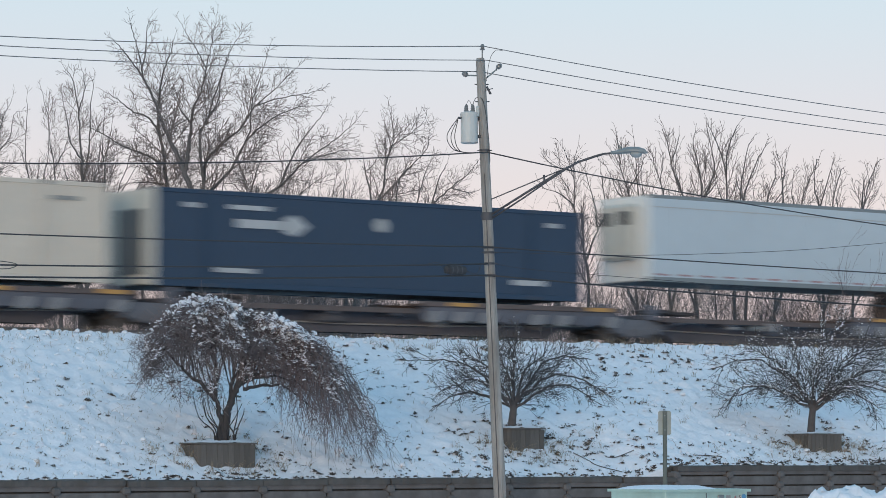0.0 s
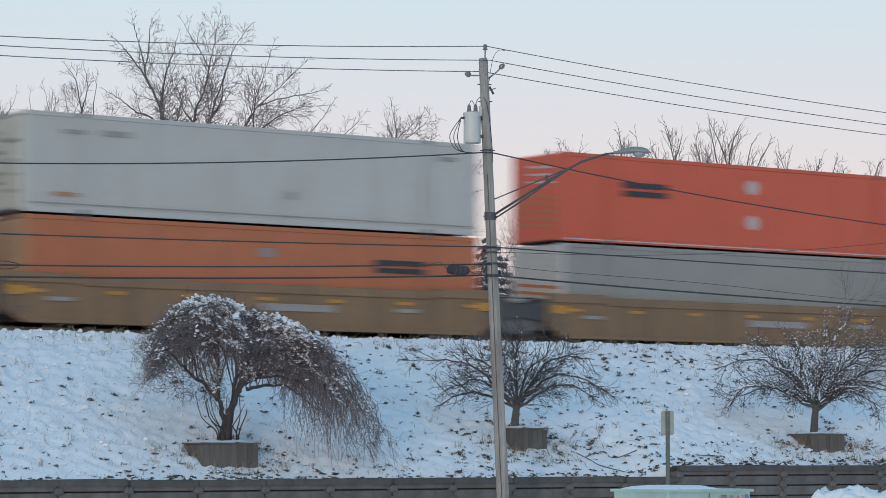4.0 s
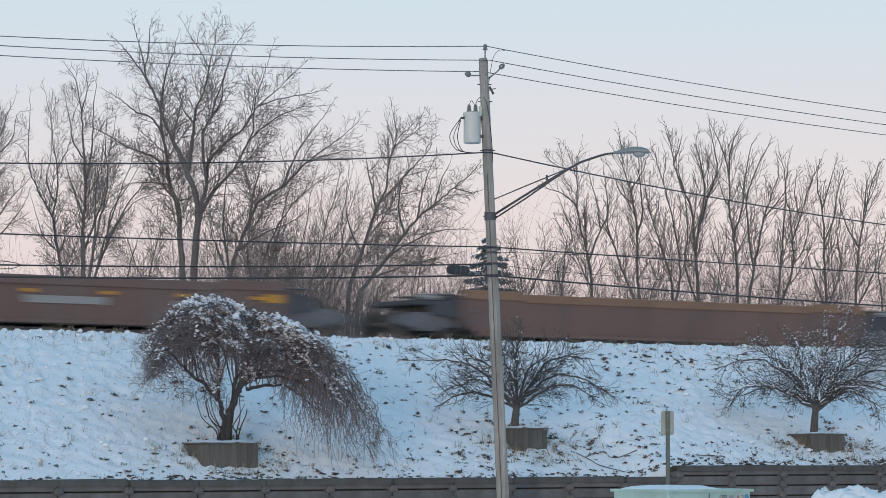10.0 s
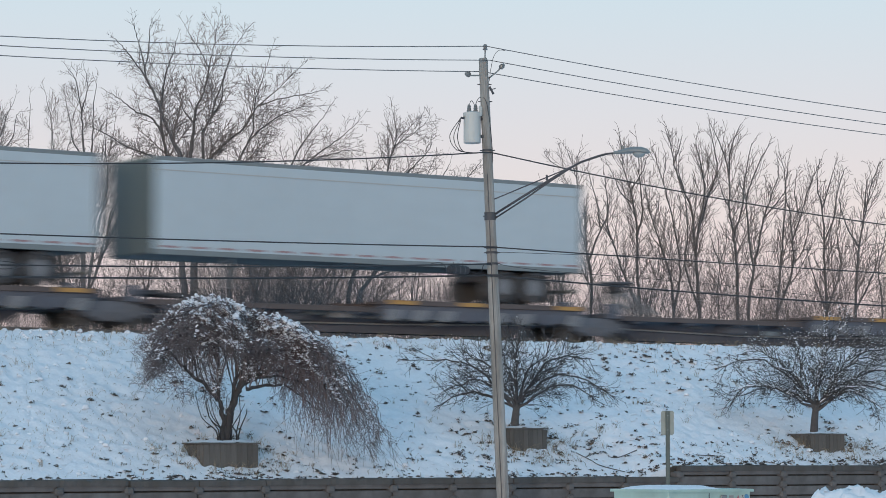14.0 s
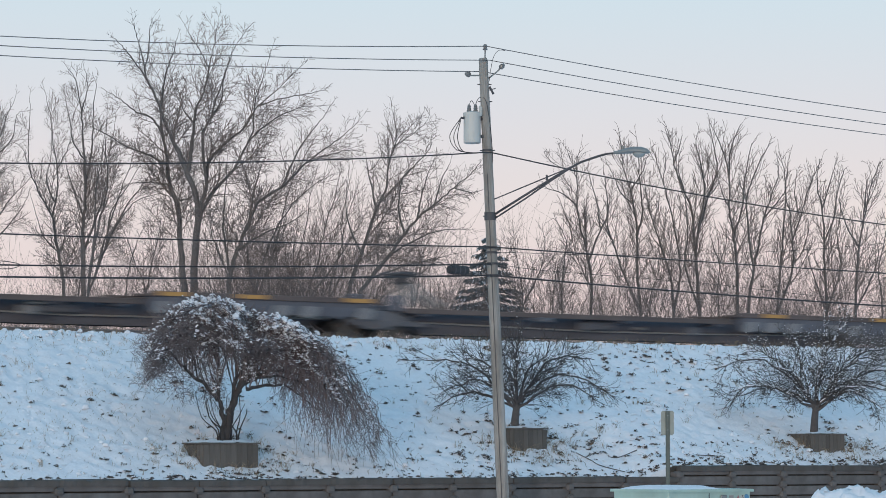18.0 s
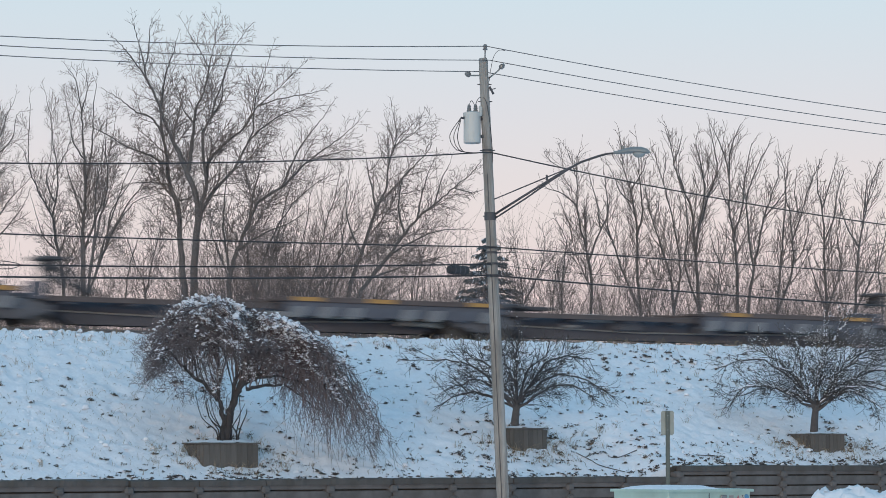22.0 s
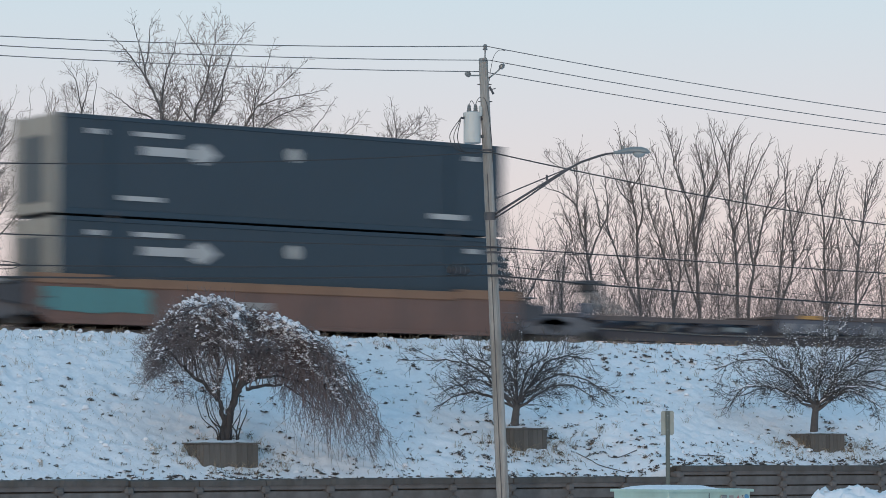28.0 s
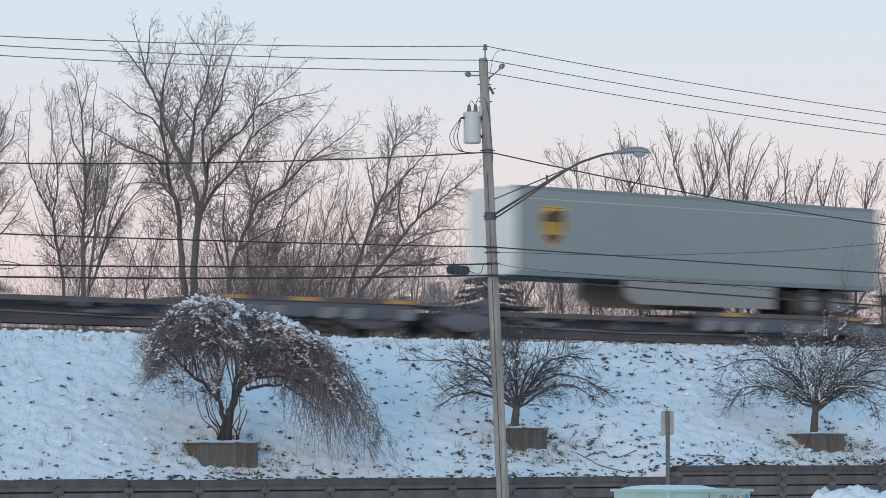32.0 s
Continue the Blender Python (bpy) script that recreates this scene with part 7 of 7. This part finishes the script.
    for q in range(9):            # hoses, boxes and tie-down gear hung along the sides
        w, hh = dress.choice((0.3, 0.5, 0.8)), dress.choice((0.10, 0.16, 0.26))
        part("gear_box", lambda: Shape().box(-w / 2, w / 2, -0.10, 0.10, -hh / 2, hh / 2, 0.02), dress.choice((M_ARM, M_GALV, M_BOGIE, M_PLAC, M_WHEEL)), u, key="gear%.1f_%.2f" % (w, hh),
             at=pose(dress.uniform(-L + 1.8, -2.0), -dress.uniform(0.75, 1.25), dress.uniform(0.40, 0.84)))
    part("brake_pipe", lambda: Shape().tube([(-L + 1.5, -0.45, 0.52), (-L * 0.6, -0.5, 0.40), (-L * 0.4, -0.5, 0.42), (-1.5, -0.45, 0.55)], 0.03, 6), M_PLAC, u, key="pipe%.1f" % L)
    bogie(u, -L + 0.3)
    if first:
        bogie(u, -2.2)
        part("coupler", lambda: Shape().box(-0.4, 2.1, -0.14, 0.14, 0.58, 0.84, 0.04).box(1.7, 2.3, -0.22, 0.22, 0.52, 0.92, 0.06), M_BOGIE, u, key="coupler")
        part("platform", lambda: Shape().box(-0.9, 0.6, -1.3, 1.3, 0.98, 1.04, 0.01).box(0.5, 0.58, -0.75, -0.25, 0.9, 1.75, 0.02).tube([(0.54, -0.8, 1.9), (0.54, -0.8, 2.1)], 0.05, 6).tube([(0.54, -1.3, 1.0), (0.54, -1.3, 1.9)], 0.03, 5), M_BOGIE, u, key="brake_platform")
        part("brake_wheel", lambda: Shape().tube([(0.60, -0.5, 1.55), (0.66, -0.5, 1.55)], 0.28, 14), M_IRON, u, key="brake_wheel")
    part("placard", lambda: Shape().box(-0.7, 0.7, -0.012, 0.012, -0.09, 0.09, 0.004), M_PLAC, u, key="spineplac", at=pose(-L / 2 + 0.6, -0.345, 0.66))
    part("air_tank", lambda: Shape().tube([(-0.6, 0, 0), (-0.55, 0, 0), (0.55, 0, 0), (0.6, 0, 0)], [0.1, 0.17, 0.17, 0.1], 10), M_BOGIE, u, key="airtank", at=pose(-L / 2 - 2.2, -0.62, 0.60))
    return rider(u, x_front, 0)


def shield(c, x, z, W, inner, flip=1):
    out = [(x + flip * dx, z + dz) for dx, dz in ((-0.48, 0.52), (0.48, 0.52), (0.50, -0.20), (0.30, -0.58), (0.0, -0.80), (-0.30, -0.58), (-0.50, -0.20))]
    grow = 1.12 if inner is P_SHIELDGREEN else 1.03
    shape_on(c, [(x + (px - x) * grow, z + (pz - z) * grow) for px, pz in out], W, inner, 0.010)
    if inner is P_SHIELDGREEN:      # a faded one: brown crest and brown foot on yellow-green
        shape_on(c, [(x - 0.20, z + 0.40), (x + 0.42, z + 0.46), (x + 0.44, z + 0.06), (x - 0.18, z + 0.06)], W, P_SHIELDBROWN, 0.014)
        shape_on(c, [(x - 0.30, z - 0.42), (x + 0.38, z - 0.36), (x + 0.26, z - 0.60), (x + 0.0, z - 0.80), (x - 0.22, z - 0.64)], W, P_SHIELDBROWN, 0.014)
        return
    shape_on(c, [(x + (px - x) * 0.90, z + (pz - z) * 0.92) for px, pz in out], W, P_SHIELDBROWN, 0.014)
    shape_on(c, [(x - 0.42, z + 0.46), (x - 0.42, z + 0.24), (x - 0.10, z + 0.37), (x + 0.42, z + 0.41), (x + 0.42, z + 0.46)], W, inner, 0.018)
    for i in range(3):
        plate_on(c, x - 0.33 + 0.24 * i, x - 0.17 + 0.24 * i, z - 0.40, z + 0.02, W + 0.018, inner)


def trailer(x_mid, z, length, col, label, nose=-1, logo=None, skirt=False, nose_col=None, tape=False, axles=2, unit=False):
    """A road trailer; nose: which way its front looks (-1 towards -x)."""
    L, H, W = length, 2.90, 2.59
    c = root("semi_trailer", pose(0, 0, 0), label, "trailer", "trailers on the train")
    nose_col = nose_col or P_NOSEWHITE
    k = "tr%.2f" % L
    for sy in (-1, 1):
        part("side_wall", lambda: Shape().box(-L / 2 + 0.10, L / 2 - 0.10, -0.02, 0.02, 0.16, H - 0.12), col, c, key=k + "side", at=pose(0, sy * (W / 2 - 0.022), 0))
        part("top_rail", lambda: Shape().box(-L / 2 + 0.02, L / 2 - 0.02, -0.035, 0.035, H - 0.13, H, 0.015), M_GALV, c, key=k + "top", at=pose(0, sy * (W / 2 - 0.035), 0))
        part("bottom_rail", lambda: Shape().box(-L / 2 + 0.02, L / 2 - 0.02, -0.035, 0.035, 0, 0.17, 0.012), M_GALV, c, key=k + "bot", at=pose(0, sy * (W / 2 - 0.036), 0))
        for q in range(int(L / 1.22)):
            part("rivet_seam", lambda: Shape().box(-0.018, 0.018, -0.006, 0.006, 0.18, H - 0.14), col, c, key="seam", at=pose(-L / 2 + 1.2 + q * 1.22, sy * (W / 2 + 0.001), 0))
    part("roof", lambda: Shape().box(-L / 2 + 0.04, L / 2 - 0.04, -W / 2 + 0.06, W / 2 - 0.06, H - 0.04, H - 0.01), P_WHITE, c, key=k + "roof")
    part("floor", lambda: Shape().box(-L / 2 + 0.05, L / 2 - 0.05, -W / 2 + 0.08, W / 2 - 0.08, 0.02, 0.15), M_IRON, c, key=k + "floor")
    two_tone = nose_col is P_TAN
    part("nose_wall", lambda: Shape().box(-0.06, 0.06, -W / 2 + 0.03, W / 2 - 0.03, 0.02, H - 0.03, 0.05), P_SLATE if two_tone else nose_col, c, key=k + "nose", at=pose(nose * (L / 2 - 0.07), 0, 0))
    if two_tone:
        part("nose_panel", Shape().box(-0.012, 0.012, -W / 2 + 0.08, -0.45, 0.06, H - 0.06, 0.006), P_TAN, c, "tan panel on the near half of the nose", at=pose(nose * (L / 2 + 0.003), 0, 0))
    for sy in (-1, 1):
        d = part("door", lambda: Shape().box(-0.03, 0.03, -W / 4 + 0.03, W / 4 - 0.03, 0.10, H - 0.12, 0.01), P_WHITE, c, key=k + "door", at=pose(-nose * (L / 2 - 0.05), sy * W / 4, 0))
        part("lock_bar", lambda: Shape().tube([(0, 0, 0.1), (0, 0, H - 0.15)], 0.02, 6), M_GALV, d, key=k + "bar", at=pose(-nose * 0.045, -0.1, 0))
        part("corner_post", lambda: Shape().box(-0.05, 0.05, -0.05, 0.05, 0, H, 0.03), nose_col, c, key=k + "cpost", at=pose(nose * (L / 2 - 0.06), sy * (W / 2 - 0.06), 0))
        part("corner_post", lambda: Shape().box(-0.05, 0.05, -0.05, 0.05, 0, H, 0.02), M_GALV, c, key=k + "rpost", at=pose(-nose * (L / 2 - 0.04), sy * (W / 2 - 0.05), 0))
    if unit:
        u = part("cooling_unit", lambda: Shape().box(-0.40, 0.0, -0.9, 0.9, 0.75, 2.6, 0.10), P_WHITE, c, "white refrigeration unit", key="tr_unit", at=pose(nose * (L / 2), 0, 0))
        for yy in (-0.55, 0.45):
            part("grille", lambda: Shape().box(-0.42, -0.39, -0.28, 0.28, 1.9, 2.35, 0.01), P_DARK, u, key="tr_grille", at=pose(0, yy, 0))
    s = -nose
    xs = [s * (L / 2 - 1.9 - 1.25 * i) for i in range(axles)]
    frame_x = sum(xs) / len(xs)
    part("subframe", lambda: Shape().box(-1.3, 1.3, -0.55, 0.55, -0.35, 0.0, 0.03), M_IRON, c, key=k + "sub", at=pose(frame_x, 0, 0))
    for sy in (-0.85, 0.85):
        part("mud_flap", lambda: Shape().box(-0.015, 0.015, -0.30, 0.30, -0.95, -0.1), M_TYRE, c, key="mudflap", at=pose(xs[0] + s * 0.75, sy, 0))
    for ax in xs:
        for sy in (-1, 1):
            w = part("wheel", lambda: wheel_shape(0.50, 0.5, 0.5), M_TYRE, c, key="tr_tyre", at=pose(ax, sy * 0.95, -0.52, 0, 0, 0 if sy < 0 else 180))
            part("rim", lambda: Shape().tube([(0, -0.255, 0), (0, -0.20, 0)], 0.26, 14), M_RIM, w, key="tr_rim")
    for sy in (-1, 1):
        part("landing_leg", lambda: Shape().box(-0.07, 0.07, -0.07, 0.07, -0.85, 0.0, 0.01).box(-0.13, 0.13, -0.13, 0.13, -0.90, -0.85, 0.01), M_ARM, c, key="leg", at=pose(nose * (L / 2 - 2.9), sy * 0.75, 0))
        if skirt:
            a0, a1 = -L / 2 + 4.6, L / 2 - 4.9
            part("side_skirt", lambda: Shape().prism([(a0 * 1.0, -0.02), (a1, -0.02), (a1, -0.78), (a0 + 0.5, -0.78), (a0, -0.5)], -0.012, 0.012), P_GREY, c, key=k + "skirt", at=pose(0, sy * (W / 2 - 0.06), 0))
    part("bumper", lambda: Shape().box(-0.05, 0.05, -1.1, 1.1, -0.62, -0.50, 0.02).box(-0.04, 0.04, -0.7, -0.6, -0.55, 0.05).box(-0.04, 0.04, 0.6, 0.7, -0.55, 0.05), M_GALV, c, key="bumper", at=pose(s * (L / 2 - 0.2), 0, 0))
    if tape:
        for q in range(int(L / 1.0)):
            part("reflective_tape", lambda: Shape().box(-0.2, 0.2, -0.01, 0.01, -0.03, 0.03), P_REDTAPE, c, key="tape", at=pose(-L / 2 + 0.6 + q, -W / 2 - 0.002, 0.24))
    plate_on(c, -L / 2 + 0.2, L / 2 - 0.2, H - 0.42, H - 0.39, W, P_PALEGREY, "seam_line")
    if logo:
        lx, lz, inner = logo
        shield(c, lx, lz, W, inner)
    return rider(c, x_mid, z)


# --- spine cars at the head of what is seen ---
SP = "dirty black spine car with grey brackets under a load"
SPE = "empty black spine car with rusty decks and a trailer hitch"
for i, x in enumerate((78.4, 60.0, 41.6, 23.7, 5.9, -12.6)):
    spine_unit(x if i else 78.4, SP, first=(i == 0), length=18.2 if i < 2 else 17.9)
trailer(60.9 + 8.08, 2.09, 16.15, P_SILVER, "pale silver refrigerated trailer riding on a rail car", unit=True, tape=True)
container(41.95 + 8.08, 1.31, P_BLUE, P_WHITE, "deep blue steel shipping container with white markings", mark_key, "frame")
# cream end seen in a narrow gap: its shade is put into the brown doors
container(24.35 + 8.08, 1.31, P_CREAM, P_BROWNEND, "cream steel shipping container with blue block lettering bars", mark_rail_blue, "door", post_col=P_CREAM)
container(6.6 + 8.08, 1.31, P_BEIGE, P_BROWNEND, "plain warm beige steel shipping container", mark_beige, "door", post_col=P_BEIGE)
container(-11.1 + 8.2, 1.31, P_WHITE, P_DULLEND, "white refrigerated container with green and purple lettering bars", mark_cool, "unit", post_col=P_WHITE)
container(-29.6 + 8.1, 1.31, P_TAN, P_WHITE, "light tan steel shipping container", mark_beige, "door")

# --- loaded well cars ---
WT, WB = "tan well car carrying stacked containers", "rust-brown well car carrying stacked containers"
LOW, HIGH = 0.34, 3.28
well_unit(-43.2, WT, P_WELLTAN, P_WELLTAN, markers=True, end_right=True)
container(-43.2, LOW, P_GREY, P_PALEGREY, "grey steel shipping container in the well of a rail car", None, "stripes")
container(-43.2, HIGH, P_RED, P_RED, "bright red-orange shipping container stacked on another", mark_red, "stripes")
well_unit(-62.7, WT, P_WELLTAN, P_WELLTAN, markers=True)
container(-62.7, LOW, P_ORANGE, P_RUSTEND, "faded orange shipping container in the well of a rail car", mark_orange, "door")
container(-62.7, HIGH, P_PALEGREY, P_WHITE, "pale grey shipping container stacked on another", mark_beige, "door")
well_unit(-82.4, WT, P_WELLTAN, P_WELLTAN, markers=True)
container(-82.4, LOW, P_BEIGE, P_RUSTDOOR, "warm beige shipping container in the well of a rail car", mark_beige, "door")
container(-82.4, HIGH, P_BLUE, P_WHITE, "deep blue shipping container with white markings stacked on another", mark_key, "frame")
well_unit(-106.4, WB, P_WELL, P_WELL, end_right=True)
container(-106.4, LOW, P_CREAM, P_BEIGE, "grey-cream shipping container in the well of a rail car", mark_beige, "door")
container(-106.4, HIGH, P_BEIGE, P_RUSTDOOR, "warm beige shipping container with a rust-stained end", mark_beige, "door")
emblem = well_unit(-126.1, WB, P_WELL, P_WELL)
P_OCHRE = paint("worn_ochre", (0.33, 0.20, 0.085), 0.4)
for x0, x1, z0, z1 in ((0.5, 2.2, 0.96, 1.10), (0.5, 2.2, 0.30, 0.44), (0.5, 0.68, 0.44, 0.96), (2.02, 2.2, 0.44, 0.96), (0.85, 1.85, 0.55, 0.85)):
    plate_on(emblem, x0, x1, z0, z1, 2.97, P_OCHRE)
container(-126.1, LOW, P_CREAM, P_BEIGE, "grey-cream shipping container in the well of a rail car", mark_beige, "door")
container(-126.1, HIGH, P_TAN, P_RUSTDOOR, "light tan shipping container with a rust-stained end", mark_beige, "door")
well_unit(-145.8, WB, P_WELL, P_WELL)
container(-145.8, LOW, P_RED, P_NOSEWHITE, "bright red-orange shipping container in the well of a rail car", mark_red, "stripes")
container(-145.8, HIGH, P_NAVY, P_NOSEWHITE, "dark slate-blue shipping container with yellow lettering bars", mark_rail_yellow, "door")

# --- empty well cars ---
WE = "empty rust-brown well car"
for i, x in enumerate((-169.8, -189.5, -209.2)):
    well_unit(x, WE, P_WELL, P_WELLTOP, end_right=(i == 0), placard=False)
GRAF = ((-5.22, -2.97, 0.34, 1.15, P_TEAL), (-5.17, -3.98, 0.34, 0.54, P_LOGOWHITE), (-5.03, -3.98, 0.68, 1.33, P_MAROON), (-4.03, -0.7, 0.73, 1.33, P_SKYBLUE), (-3.84, -3.21, 0.34, 0.68, P_MAROON), (-2.97, -2.38, 0.90, 1.17, P_SPRAYORANGE), (-2.58, 3.01, 0.34, 0.80, P_TEAL), (-2.19, 0.41, 0.34, 0.54, P_LOGOWHITE), (-0.9, 1.94, 0.66, 1.29, P_SPRAYORANGE), (-0.65, 1.08, 1.12, 1.30, P_RED), (1.85, 3.48, 0.41, 1.27, P_MAROON), (2.06, 2.95, 0.36, 0.93, P_TEAL), (1.6, 2.9, 0.34, 0.54, P_LOGOWHITE), (3.54, 5.15, 0.44, 1.21, P_SPRAYGREY))
well_unit(-233.2, "empty dark brown well car with yellow reflectors", P_WELLDARK, P_WELLDARK, markers=True, end_right=True, tall=True)
well_unit(-252.9, "empty brown well car sprayed with blue and orange graffiti", P_WELLDARK, P_WELLDARK, markers=True, paintings=GRAF, tall=True)
well_unit(-272.6, "empty grey-brown well car with yellow reflectors", P_WELLGREY, P_WELLDARK, markers=True, brake=True, tall=True)

# --- spine cars with an orange container, trailers, then a long run of empties ---
for i, x in enumerate((-285.0, -303.1, -321.1, -339.2)):
    spine_unit(x, SP if i != 1 else SPE, hitch=int(i == 1), first=(i == 0))
container(-301.9 + 8.08, 1.31, P_ORANGE, P_NOSEWHITE, "faded orange shipping container with a white end", mark_orange, "stripes")
trailer(-337.50 + 8.05, 2.22, 16.1, P_SILVER, "pale silver road trailer riding on a rail car", tape=True, nose_col=P_NOSEDARK)
trailer(-355.4 + 8.1, 2.18, 16.15, P_SILVER, "pale silver road trailer with a small dark emblem", tape=True)
for hs in (((-376.1, 1), (-393.7, -1), (-411.3, 1)), ((-436.1, 1), (-453.3, -1), (-470.9, -1), (-488.6, -1), (-506.2, 1)), ((-523.8, -1), (-540.4, 0), (-557.0, 1), (-574.0, 1), (-591.5, 0)), ((-611.6, 1), (-629.2, 0), (-646.7, -1), (-664.3, 1), (-682.0, 0), (-699.6, 1))):
    for i, (h, way) in enumerate(hs):
        extra = {-376.1: 2.4, -436.1: 5.8, -611.6: 1.7}.get(h, 0.0)
        spine_unit(h + 15.6 + extra, SPE, way, first=(i == 0), length=17.6 + extra, bright=-580 < h < -550)

# --- tail: a stacked well car, then trailers ---
well_unit(-712.2, "brown well car with teal spray paint carrying stacked containers", P_WELL, P_WELLTOP, pitch=19.6, end_right=True,
          paintings=((-8.6, -4.6, 0.40, 1.28, P_TEAL),))
container(-712.1, LOW, P_NAVY, P_DULLEND, "deep blue shipping container with white markings in the well", mark_key, "frame")
container(-712.1, HIGH, P_NAVY, P_DULLEND, "deep blue shipping container with white markings stacked on another", mark_key, "frame")
for i, x in enumerate((-724.3, -742.2, -760.2, -778.1, -796.0)):
    spine_unit(x, SP if i != 3 else SPE, hitch=(0, 0, 0, 1, 0)[i], first=(i == 0))
for i, x in enumerate((-815.2, -832.8, -850.4)):
    spine_unit(x, SPE, (1, -1, 0)[i], first=(i == 0), length=17.6)
trailer(-733.9 + 4.15, 2.09, 8.3, P_TRGREY, "short grey trailer with a yellow-green shield emblem", nose=1, logo=(2.75, 1.45, P_SHIELDGREEN), axles=1)
trailer(-759.2 + 4.1, 2.09, 8.2, P_TRGREY, "short grey trailer with a yellow-green shield emblem", nose=-1, logo=(-2.85, 1.45, P_SHIELDGREEN), axles=1, nose_col=P_TAN)
trailer(-777.0 + 8.15, 2.09, 16.15, P_TRGREY, "long grey trailer with a brown and gold shield emblem", nose=-1, logo=(-6.7, 1.75, P_SHIELDGOLD), skirt=True)
trailer(-812.0 + 8.08, 2.09, 16.15, P_TRGREY, "long grey trailer with a brown and gold shield emblem", nose=-1, logo=(-6.5, 1.75, P_SHIELDGOLD), skirt=True)


def motions():
    """The whole train runs along +x at one speed."""
    for ob, x, z in RIDERS:
        walk(ob, [(t, pose(x + SPEED * t, TRACK_Y, RAIL + z)) for t in (0.0, 8.0, 16.0, 24.0, 32.0)])


motions()
